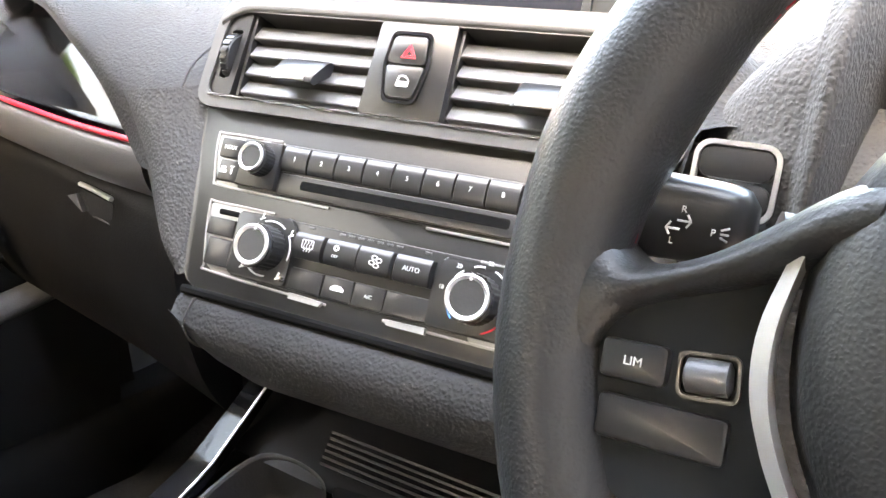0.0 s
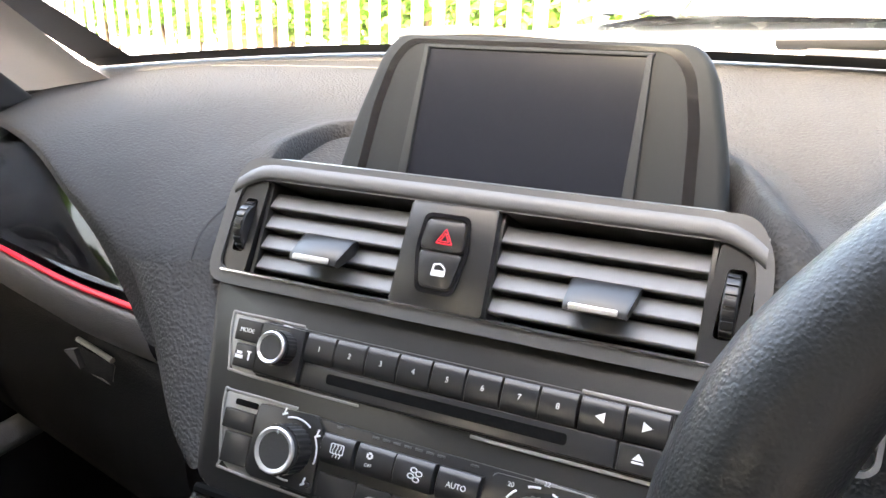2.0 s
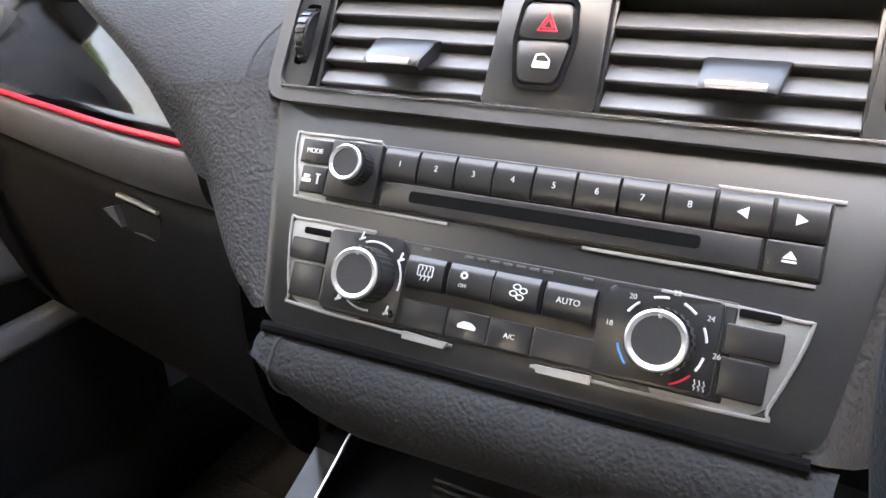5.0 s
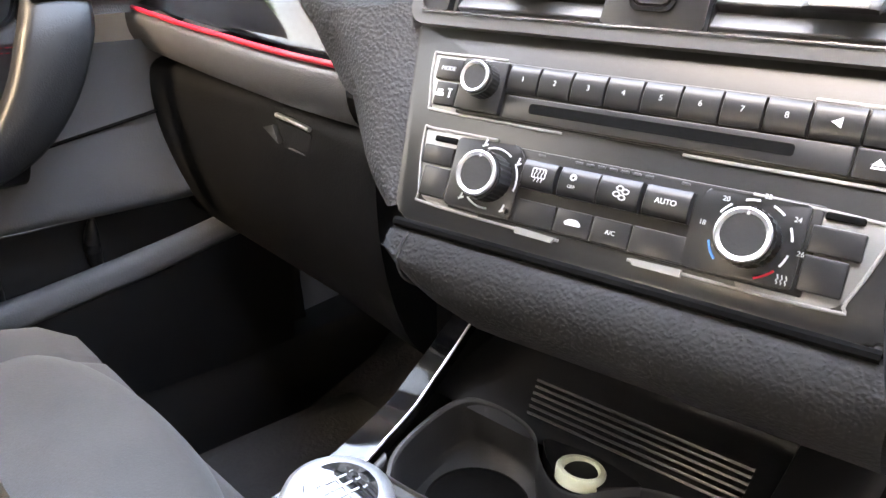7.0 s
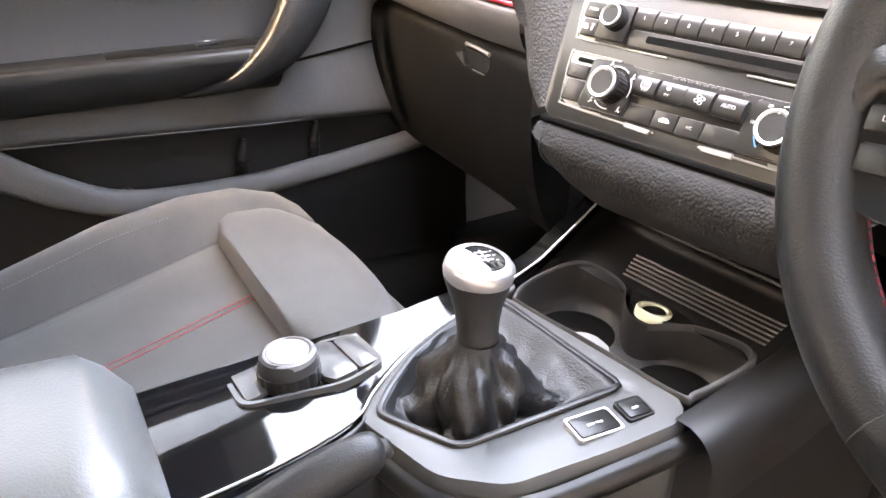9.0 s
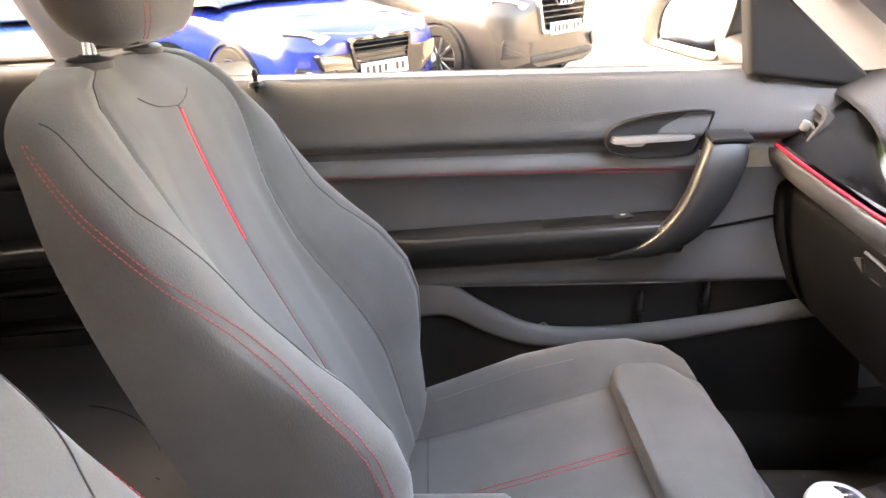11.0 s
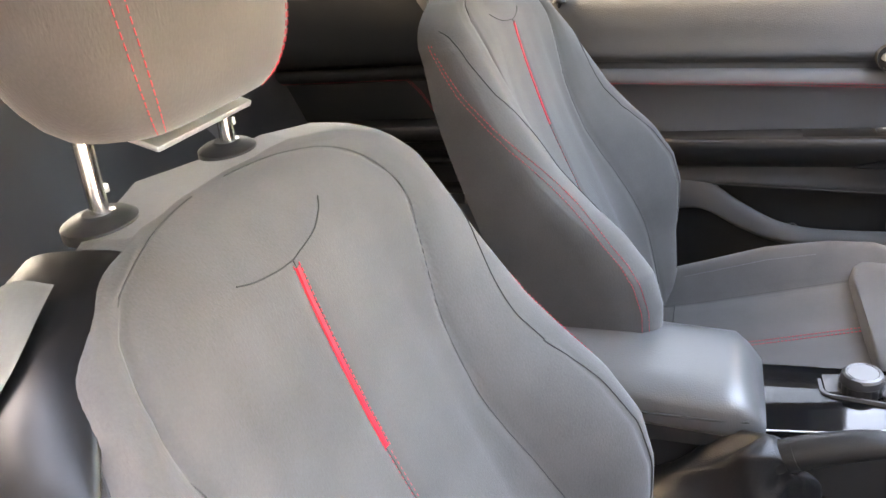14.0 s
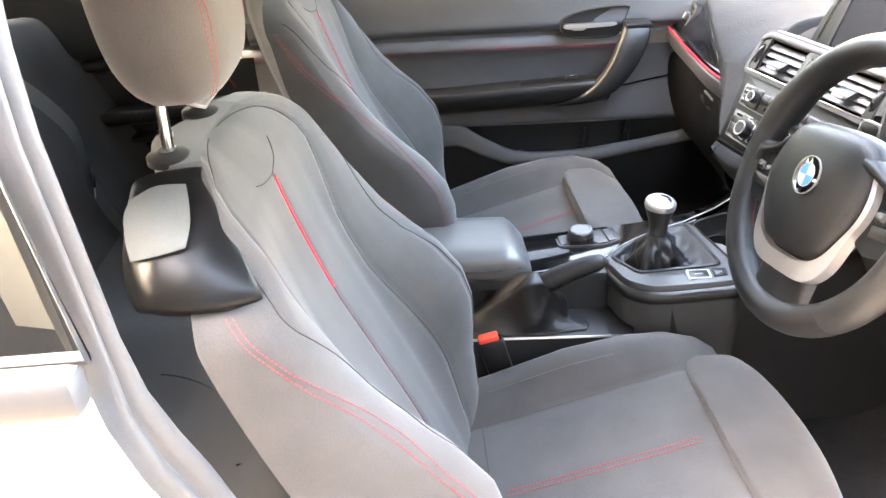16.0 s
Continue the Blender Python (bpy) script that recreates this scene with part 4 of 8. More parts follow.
bmesh.ops.solidify(bm, geom=bm.faces, thickness=0.003)
part("display_hood", bm, DASH, dash, "raised grained hood round the display", sharp=70)
# trim below the pad
red = spline([(-0.69, 0.217, 0.874), (-0.6, 0.208, 0.871), (-0.5, 0.2, 0.868), (-0.42, 0.193, 0.867), (-0.345, 0.187, 0.866), (-0.29, 0.187, 0.865), (-0.24, 0.189, 0.864)], 6)
upper = spline([(-0.69, 0.31, 0.946), (-0.6, 0.275, 0.957), (-0.5, 0.24, 0.962), (-0.42, 0.213, 0.957), (-0.35, 0.198, 0.937), (-0.295, 0.193, 0.908), (-0.24, 0.192, 0.874)], 6)
bm = bmn()
rows = []
for a, b in zip(red, upper):
    mid = (a + b) / 2 + np.array((0, 0.011, 0.0))
    rows.append(spline([a + (0, 0.004, 0.004), mid, b + (0, 0.028, 0.0)], 5))
grid(bm, rows)
bmesh.ops.solidify(bm, geom=bm.faces, thickness=0.003)
part("gloss_trim", bm, GLOSS, dash, "piano black trim panel", sharp=80)
bm = bmn()
tube(bm, [p + (0, -0.003, 0) for p in red], 0.0026, 10)
part("red_line", bm, RED, dash, "red accent line")
bm = bmn()
grid(bm, [spline([p + (0, 0.0, -0.003), p + (0, -0.006, -0.008), p + (0, -0.004, -0.03), p + (0, 0.008, -0.047), p + (0, 0.035, -0.054)], 4) for p in red])
part("pearl_trim", bm, PEARL, dash, "pearl grey trim strip", sharp=80)
# side vent beside the door
mv = pose(-0.634, 0.246, 0.902, 58, 6, -10)
bm = bmn()
ring(bm, rounded(0.075, 0.07, 0.02), rounded(0.058, 0.052, 0.014), -0.02, 0.006, mv)
vent = part("side_vent", bm, BEZEL, dash, "grey framed side air vent")
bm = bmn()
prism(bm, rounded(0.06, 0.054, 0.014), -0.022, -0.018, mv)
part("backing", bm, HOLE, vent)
for i in range(4):
    bm = bmn()
    rbox(bm, (0.056, 0.004, 0.016), 0.001, mv @ pose(0, -0.019 + 0.0125 * i, -0.006, 25, 0, 0))
    part("vane", bm, VANE, vent)
bm = bmn()
rbox(bm, (0.012, 0.016, 0.012), 0.002, mv @ pose(-0.006, 0.0, 0.006, 10, 0, 0))
part("tab", bm, SILVER, vent)
# glovebox and knee panels
glove = thing("glovebox", "black glovebox lid with a small silver catch", "glovebox", (-0.43, 0.25, 0.6))
bm = bmn()
rows = []
for x in np.linspace(-0.70, -0.21, 18):
    d = lerp(x, (-0.70, -0.36, -0.21), (0.225, 0.208, 0.19))
    rows.append([(x, d + a, b) for a, b in spline([(0.04, 0.822), (0.004, 0.815), (-0.006, 0.79), (-0.002, 0.72), (0.02, 0.645), (0.06, 0.60), (0.16, 0.57), (0.4, 0.60)], 4)])
grid(bm, rows)
bmesh.ops.solidify(bm, geom=bm.faces, thickness=0.006)
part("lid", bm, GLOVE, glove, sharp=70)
bm = bmn()
tube(bm, [(-0.363, 0.198, 0.806), (-0.336, 0.196, 0.8055), (-0.309, 0.195, 0.803)], 0.0023, 8)
part("catch", bm, SILVER, glove, "silver catch edge")
bm = bmn()
prism(bm, soften([(-0.362, 0.802), (-0.308, 0.799), (-0.314, 0.782), (-0.35, 0.78)], 0.003), -0.2015, -0.196, Matrix(((1, 0, 0, 0), (0, 0, -1, 0), (0, 1, 0, 0), (0, 0, 0, 1))))
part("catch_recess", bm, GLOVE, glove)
bm = bmn()
prism(bm, [(-0.382, 0.792), (-0.359, 0.781), (-0.366, 0.797)], -0.2, -0.1945, Matrix(((1, 0, 0, 0), (0, 0, -1, 0), (0, 1, 0, 0), (0, 0, 0, 1))))
part("catch_wing", bm, VANE, glove, "small grey wing of the catch")
bm = bmn()
tube(bm, [(-0.348, 0.1985, 0.7785), (-0.315, 0.1975, 0.7775), (-0.28, 0.1955, 0.776)], 0.0009, 6)
part("lid_joint", bm, VANE, glove)
bm = bmn()
rows = []
for x in np.linspace(0.16, 0.72, 18):
    rows.append([(x, a, b) for a, b in spline([(0.30, 0.94), (0.262, 0.90), (0.25, 0.85), (0.26, 0.76), (0.29, 0.66), (0.36, 0.60), (0.62, 0.58)], 4)])
grid(bm, rows)
part("knee_panel", bm, DASH, dash, "grained knee panel below the wheel", sharp=70)
bm = bmn()
rbox(bm, (0.26, 0.02, 0.12), 0.01, pose(0.36, 0.335, 0.965, -18, 0, 0))
cluster = part("instrument_panel", bm, GLOSS, dash, "dark instrument panel")
for x in (0.295, 0.425):
    bm = bmn()
    ring(bm, [(0.05 * math.cos(a), 0.05 * math.sin(a)) for a in np.linspace(0, 2 * math.pi, 40, endpoint=False)], [(0.0475 * math.cos(a), 0.0475 * math.sin(a)) for a in np.linspace(0, 2 * math.pi, 40, endpoint=False)], 0, 0.004, pose(x, 0.322, 0.965, 72, 0, 0))
    part("dial_ring", bm, SILVER, cluster, "silver dial ring")
bm = bmn()
grid(bm, patch([[(0.214, 0.262, 1.008), (0.214, 0.236, 0.975), (0.214, 0.229, 0.92), (0.214, 0.227, 0.86)], [(0.228, 0.258, 1.012), (0.228, 0.232, 0.975), (0.227, 0.226, 0.92), (0.226, 0.226, 0.86)], [(0.240, 0.345, 1.01), (0.240, 0.33, 0.965), (0.237, 0.32, 0.92), (0.232, 0.30, 0.86)]], 5, 5))
part("binnacle_side", bm, DASH, dash, "grained side of the binnacle", sharp=80)
bm = bmn()
grid(bm, patch([[(x, y0 + 0.034, z1), (x, y0 + 0.008, z1 - 0.012), (x, y0, z1 - 0.045), (x, y0 - 0.002, 0.84)] for x, y0, z1 in ((0.158, 0.262, 0.935), (0.178, 0.246, 0.955), (0.200, 0.236, 0.978), (0.222, 0.229, 0.992))], 4, 4))
part("filler_panel", bm, DASH, dash, "grained panel beside the stack", sharp=80)
for x, z in ((0.190, 0.907),):
    mb = pose(x, 0.226, z, 76, 0, 8)
    bm = bmn()
    ring(bm, rounded(0.040, 0.038, 0.008), rounded(0.0355, 0.0335, 0.0065), -0.004, 0.004, mb)
    part("button_rim", bm, SILVER, dash, "silver rim of the start button")
    bm = bmn()
    prism(bm, rounded(0.0345, 0.0155, 0.005, cy=0.0085), -0.002, 0.003, mb, 0.0015)
    prism(bm, rounded(0.0345, 0.0155, 0.005, cy=-0.0085), -0.002, 0.003, mb, 0.0015)
    part("start_button", bm, SATIN, dash, "black start and stop button")
    lettering("lettering", "OFF", 0.0055, mb @ pose(0.005, -0.0085, 0.0032), PRINT, dash)


# ---- centre stack: a face leaning forward and turned a little to the driver ----
FX, FU, FN = Vector((0.98635, 0.16467, 0)), Vector((-0.07201, 0.43136, 0.8993)), Vector((0.14808, -0.88703, 0.43733))
FO = Vector((0.0, 0.22475, 0.9))
STACK = Matrix(((FX.x, FU.x, FN.x, FO.x), (FX.y, FU.y, FN.y, FO.y), (FX.z, FU.z, FN.z, FO.z), (0, 0, 0, 1)))


def at(u, v, w=0.0, rz=0.0):
    return STACK @ pose(u, v, w, 0, 0, rz)


stack = thing("centre_stack", "satin black centre stack with air vents, radio and climate controls", "centre stack", (0, 0.25, 0.75))
C0 = -0.012
bm = bmn()
prism(bm, soften([(C0 + s * x, y) for s, x, y in ((1, 0.165, 0.004), (-1, 0.165, 0.004), (-1, 0.146, -0.118), (-1, 0.138, -0.127), (1, 0.138, -0.127), (1, 0.146, -0.118))], 0.006), -0.06, -0.003, STACK, 0.002)
part("face", bm, FACE, stack, "satin black face plate")
# vent frame
outer = soften([(C0 + 0.158, 0.086), (C0 - 0.158, 0.086), (C0 - 0.168, 0.066), (C0 - 0.172, 0.0), (C0 + 0.172, 0.0), (C0 + 0.168, 0.066)], 0.016, 6)
inner = soften([(C0 + 0.155, 0.071), (C0 - 0.155, 0.071), (C0 - 0.160, 0.06), (C0 - 0.1635, 0.0095), (C0 + 0.1635, 0.0095), (C0 + 0.160, 0.06)], 0.009, 6)
bm = bmn()
ring(bm, outer, inner, -0.05, 0.003, STACK)
bmesh.ops.bevel(bm, geom=[e for e in bm.edges if e.calc_face_angle(0) > 1.2 and all(abs((STACK.inverted() @ v.co).z - 0.003) < 1e-4 for v in e.verts)], offset=0.0035, segments=3, profile=0.5, affect="EDGES")
vents = part("vent_frame", bm, BEZEL, stack, "grey satin vent frame", sharp=50)
bm = bmn()
rows = []
for u in np.linspace(-0.164, 0.164, 40):
    drop = 0.012 * max(0.0, (abs(u) - 0.135) / 0.029) ** 2.2
    rows.append([STACK @ Vector((C0 + u, v - drop, w)) for v, w in spline([(0.0715, 0.0028), (0.074, 0.0046), (0.080, 0.004), (0.0855, 0.0), (0.0895, -0.009), (0.092, -0.03)], 4)])
grid(bm, rows)
part("brow", bm, BEZEL, vents, "rounded satin top of the vent frame", sharp=70)
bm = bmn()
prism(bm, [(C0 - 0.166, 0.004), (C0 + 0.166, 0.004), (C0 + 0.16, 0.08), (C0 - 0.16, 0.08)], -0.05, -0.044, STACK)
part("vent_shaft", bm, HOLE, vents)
bm = bmn()
tube(bm, [STACK @ Vector((C0 + x, 0.0085, 0.0035)) for x in np.linspace(-0.16, 0.16, 12)], 0.0012, 6)
part("chrome_line", bm, CHROME, vents, "thin chrome line")
for lo, hi in ((-0.1505, -0.0465), (0.0125, 0.1265)):
    for i in range(4):
        bm = bmn()
        v = 0.0595 - i * 0.0135
        prism(bm, soften([(-0.016, -0.0062), (0.0038, -0.0056), (0.0046, -0.0042), (-0.0014, 0.0056), (-0.003, 0.006), (-0.016, 0.006)], 0.0006), lo, hi, STACK @ Matrix(((0, 0, 1, 0), (0, 1, 0, v), (1, 0, 0, -0.007), (0, 0, 0, 1))))
        part("vane", bm, VANE, vents)
    for x in (lo - 0.001, hi + 0.001):
        bm = bmn()
        rbox(bm, (0.003, 0.064, 0.04), 0.0005, at(x, 0.04, -0.022))
        part("cheek", bm, SATIN, vents)
for u in (-0.0975, 0.0765):
    bm = bmn()
    wedge = [(0.0095, -0.004), (0.0105, 0.0), (0.008, 0.004), (-0.0045, 0.0135), (-0.0085, 0.0135), (-0.009, 0.009), (0.002, -0.004)]
    vs = []
    for x, k in ((-0.0185, 0.0), (-0.0165, 1.0), (0.0165, 1.0), (0.0185, 0.0)):
        skew = lambda v: -0.0016 * (0.0095 - v) / 0.018
        vs.append([STACK @ Vector((u + (x + skew(v)) * (1.0 - 0.10 * (0.0095 - v) / 0.018), 0.031 + v, w - 0.0012 * (1 - k))) for v, w in wedge])
    grid(bm, vs, True, True)
    tab = part("tab", bm, SATIN, vents, "vent slider tab")
    bm = bmn()
    rbox(bm, (0.026, 0.0036, 0.0022), 0.0008, at(u - 0.002, 0.0245, 0.0135))
    part("tab_edge", bm, SATIN_CAP, tab, "silver tab edge")
for u in (-0.163, 0.139):
    bm = bmn()
    ring(bm, soften([(0.011, 0.031), (-0.009, 0.031), (-0.0125, -0.031), (0.0075, -0.031)], 0.004), soften([(0.0055, 0.018), (-0.004, 0.018), (-0.0065, -0.018), (0.003, -0.018)], 0.003), -0.012, 0.001, at(u, 0.04, 0.0))
    wheel_plate = part("wheel_plate", bm, SATIN, vents)
    bm = bmn()
    mw = at(u - 0.0005, 0.04, -0.009) @ pose(0, 0, 0, 0, 90, 0)
    lathe(bm, [(0.0, -0.0036), (0.0165, -0.0036), (0.0175, -0.0026), (0.0175, 0.0026), (0.0165, 0.0036), (0, 0.0036)], mw, 30)
    part("thumb_wheel", bm, PLASTIC, vents, "ribbed thumb wheel")
    bm = bmn()
    for k in range(20):
        a = 2 * math.pi * k / 20
        rbox(bm, (0.0012, 0.0035, 0.006), 0.0003, mw @ pose(0.0178 * math.cos(a), 0.0178 * math.sin(a), 0, 0, 0, math.degrees(a)))
    part("rib", bm, SATIN, wheel_plate)
# hazard panel
bm = bmn()
prism(bm, soften([(-0.027, 0.031), (0.028, 0.031), (0.0295, -0.031), (-0.0295, -0.031)], 0.002), -0.03, 0.0045, at(-0.0172, 0.04), 0.0012)
hazard = part("hazard_panel", bm, SATIN, stack, "satin black hazard switch panel")
frame_out = soften([(-0.0135, 0.0225), (0.0135, 0.0225), (0.0155, 0.002), (0.011, -0.0225), (-0.011, -0.0225), (-0.0155, 0.002)], 0.005, 5)
bm = bmn()
ring(bm, [(x * 1.08, y * 1.05) for x, y in frame_out], [(x * 0.93, y * 0.95) for x, y in frame_out], 0.0, 0.0025, at(-0.0185, 0.041, 0.004))
part("switch_rim", bm, GLOSS, hazard)
for up, outline in ((1, [(-0.0118, 0.020), (0.0118, 0.020), (0.0138, 0.002), (-0.0138, 0.002)]), (-1, [(-0.0138, 0.0008), (0.0138, 0.0008), (0.0096, -0.020), (-0.0096, -0.020)])):
    bm = bmn()
    prism(bm, soften(outline, 0.003), 0, 0.004, at(-0.0185, 0.041, 0.0035), 0.0012)
    button = part("switch", bm, SATIN, hazard)
    bm = bmn()
    mk = at(-0.0175, 0.041 + 0.0095 * up, 0.0077)
    if up > 0:
        for k, w in ((1.0, 0.0007), (0.55, 0.0006)):
            tri = [Vector((0.0058 * k * math.cos(a), 0.0058 * k * math.sin(a) - 0.0007, 0)) for a in (math.pi / 2, math.pi * 7 / 6, math.pi * 11 / 6)]
            for i in range(3):
                tube(bm, [mk @ tri[i], mk @ tri[(i + 1) % 3]], w * 0.6, 6)
        part("warning_triangle", bm, RED, button, "red warning triangle")
    else:
        ring(bm, soften([(-0.0045, -0.0035), (0.0045, -0.0035), (0.0045, 0.001), (0.001, 0.0042), (-0.0035, 0.0035)], 0.001), soften([(-0.003, 0.0), (0.0035, 0.0), (0.0035, 0.001), (0.0008, 0.0032), (-0.0026, 0.0027)], 0.0006), -0.0001, 0.0002, mk)
        prism(bm, [(-0.0036, -0.0028), (0.0036, -0.0028), (0.0036, -0.0004), (-0.0036, -0.0004)], -0.0001, 0.0003, mk)
        part("door_mark", bm, PRINT, button, "white door symbol")

# radio
radio = thing("car_radio", "black car radio with eight preset buttons and a disc slot", "car radio", FO + FU * -0.04)


def key(name, u0, u1, v0, v1, parent, mat=SATIN, h=0.0035, w0=-0.004, bevel=0.0009, label=""):
    bm = bmn()
    prism(bm, rounded(abs(u1 - u0) - 0.0006, abs(v1 - v0) - 0.0006, 0.0011, 3), 0, h, at((u0 + u1) / 2, (v0 + v1) / 2, w0), bevel)
    return part(name, bm, mat, parent, label)


def curved_key(name, u0, u1, v0, v1, parent, h=0.006, w0=-0.004, bulge=0.0016, slant=0.0, label=""):
    """A key whose face is arched from top to bottom."""
    bm = bmn()
    n = 9
    prof = [(v0, w0)] + [(v0 + (v1 - v0) * i / n, w0 + h - bulge * (2 * i / n - 1) ** 2 + (0.0006 if 0 < i < n else 0.0)) for i in range(n + 1)] + [(v1, w0)]
    rows = []
    for x, d in ((u0 + 0.0003, 0.0008), (u0 + 0.0008, 0.0), (u1 - 0.0008, 0.0), (u1 - 0.0003, 0.0008)):
        rows.append([STACK @ Vector((x + slant * (v - v0), v, w - (d if w > w0 else 0))) for v, w in prof])
    grid(bm, rows, True, True)
    return part(name, bm, SATIN, parent, label)


def bowl(name, outline, parent, label="silver tray edge round the keys"):
    """A thin silver sheet under a group of keys, seen as a bright border."""
    bm = bmn()
    prism(bm, outline, -0.0055, -0.0026, STACK, 0.0006)
    return part(name, bm, TRIM_SILVER, parent, label)


def bracket(name, pts, parent, width=0.0012):
    bm = bmn()
    tube(bm, [STACK @ Vector((u, v, -0.0022)) for u, v in pts], width, 8, 0.7, up=FN)
    return part(name, bm, TRIM_SILVER, parent, "silver trim edge")


bowl("trim_bowl", soften([(-0.158, -0.0175), (-0.100, -0.0165), (-0.100, -0.0545), (-0.147, -0.0535), (-0.152, -0.050)], 0.003), radio)
key("body", -0.131, 0.122, -0.0535, -0.0175, radio, SATIN, 0.0022)
for i in range(8):
    u = -0.0965 + 0.02135 * i
    k = curved_key("preset_button", u, u + 0.02135, -0.0365, -0.0195, radio, 0.0062)
    lettering("number", str(i + 1), 0.0072, at(u + 0.0108, -0.0278, 0.0028), PRINT, k)
for i, (a, b) in enumerate(((0.0748, 0.0985), (0.0988, 0.121))):
    k = curved_key("seek_button", a, b, -0.0365, -0.0195, radio, 0.0062)
    bm = bmn()
    s = -1 if i == 0 else 1
    prism(bm, [(-0.002 * s, 0.0027), (-0.002 * s, -0.0027), (0.0028 * s, 0)][::s], 0, 0.0003, at((a + b) / 2, -0.028, 0.0028))
    part("arrow", bm, PRINT, k)
key("disc_panel", -0.0955, 0.097, -0.0525, -0.0372, radio, SATIN, 0.004)
bm = bmn()
prism(bm, rounded(0.149, 0.0062, 0.002), -0.002, 0.0002, at(-0.0035, -0.0438, 0.0))
slot = part("disc_slot", bm, HOLE, radio, "dark disc slot")
k = key("eject_button", 0.0975, 0.121, -0.0525, -0.0372, radio, SATIN, 0.0046)
bm = bmn()
prism(bm, [(-0.003, -0.0005), (0.003, -0.0005), (0, 0.003)], 0, 0.0003, at(0.108, -0.0445, 0.0006))
prism(bm, [(-0.003, -0.0022), (0.003, -0.0022), (0.003, -0.0012), (-0.003, -0.0012)], 0, 0.0003, at(0.108, -0.0445, 0.0006))
part("eject_mark", bm, PRINT, k)
k = key("mode_button", -0.1515, -0.131, -0.034, -0.0195, radio, SATIN, 0.0045)
lettering("lettering", "MODE", 0.0062, at(-0.142, -0.0266, 0.0007), PRINT, k)
k = key("traffic_button", -0.1485, -0.131, -0.0505, -0.0348, radio, SATIN, 0.0045)
bm = bmn()
for x, y, w, h in ((-0.003, -0.001, 0.006, 0.0022), (-0.003, 0.0015, 0.004, 0.0018), (0.0045, 0.0, 0.0012, 0.005), (0.0045, 0.003, 0.0034, 0.0008)):
    rbox(bm, (w, h, 0.0003), 0, at(-0.141 + x, -0.0425 + y, 0.0007))
part("car_mark", bm, PRINT, k)
key("knob_plate", -0.1305, -0.0975, -0.0515, -0.0185, radio, SATIN, 0.0062)


def dial(u, v, r, h, parent, name, rim=SILVER, tick=False):
    bm = bmn()
    lathe(bm, [(r * 1.08, 0), (r * 1.06, h * 0.5), (r, h * 0.85), (r * 0.98, h)], at(u, v, -0.002), 40)
    knob = part(name, bm, PLASTIC, parent, "ribbed black rotary knob")
    bm = bmn()
    teeth = [(r * q * math.cos(a), r * q * math.sin(a)) for a, q in zip(np.linspace(0, 2 * math.pi, 104, endpoint=False), (1.07, 1.11, 1.11, 1.07) * 26)]
    prism(bm, teeth, 0.0, h * 0.82, at(u, v, -0.002))
    part("knurl", bm, SATIN, knob)
    bm = bmn()
    lathe(bm, [(r * 0.99, h - 0.001), (r * 1.0, h + 0.0006), (r * 0.93, h + 0.0012), (r * 0.79, h + 0.0003), (r * 0.79, h - 0.002)], at(u, v, -0.002), 40)
    part("knob_rim", bm, rim, knob, "silver knob rim")
    bm = bmn()
    lathe(bm, [(r * 0.80, h - 0.002), (r * 0.78, h - 0.0006), (r * 0.4, h - 0.0012), (0, h - 0.0014)], at(u, v, -0.002), 40)
    part("knob_cap", bm, BEZEL, knob)
    if tick:
        bm = bmn()
        rbox(bm, (0.0016, 0.004, 0.0016), 0.0004, at(u, v + r * 0.87, h - 0.002))
        part("pointer", bm, PRINT, knob)
    return knob


def arc(u, v, r, a0, a1, parent, mat=PRINT, w=0.0006, name="arc_mark"):
    bm = bmn()
    tube(bm, [STACK @ Vector((u + r * math.cos(a), v + r * math.sin(a), 0.0004)) for a in np.linspace(radians(a0), radians(a1), 8)], w, 6, 0.5, up=FN)
    part(name, bm, mat, parent)


dial(-0.112, -0.0325, 0.0098, 0.0165, radio, "volume_knob")
arc(-0.1135, -0.034, 0.0155, 40, 100, radio)
arc(-0.124, -0.0485, 0.0019, -240, 60, radio, w=0.0003)
bracket("trim_edge", spline([(-0.102, -0.0165), (-0.15, -0.0168), (-0.1575, -0.0195), (-0.152, -0.049), (-0.146, -0.0535), (-0.096, -0.0545), (-0.054, -0.0548)], 5), radio, 0.0009)
bracket("trim_edge", [(0.074, -0.0172), (0.126, -0.0175)], radio, 0.001)
bracket("trim_edge", [(0.018, -0.0548), (0.03, -0.055), (0.12, -0.0548)], radio, 0.001)

# climate controls
climate = thing("climate_panel", "black climate control panel with two silver-rimmed knobs", "climate control", FO + FU * -0.09)
bowl("trim_bowl", soften([(-0.150, -0.0665), (-0.094, -0.0655), (-0.094, -0.1150), (-0.132, -0.1135), (-0.142, -0.108)], 0.004), climate)
bowl("trim_bowl", soften([(0.060, -0.0685), (0.122, -0.0705), (0.118, -0.085), (0.110, -0.1105), (0.102, -0.1155), (0.060, -0.1155)], 0.004), climate)
key("body", -0.118, 0.092, -0.1128, -0.067, climate, SATIN, 0.0022)
for outline in ([(-0.121, -0.068), (-0.0775, -0.0665), (-0.0715, -0.074), (-0.0715, -0.111), (-0.120, -0.111)], [(0.036, -0.0695), (0.0865, -0.0685), (0.0865, -0.1105), (0.032, -0.1115), (0.032, -0.082)]):
    bm = bmn()
    prism(bm, soften(outline, 0.0025), -0.004, 0.0, STACK, 0.0012)
    part("knob_plate", bm, SATIN, climate, "raised black plate round a knob")
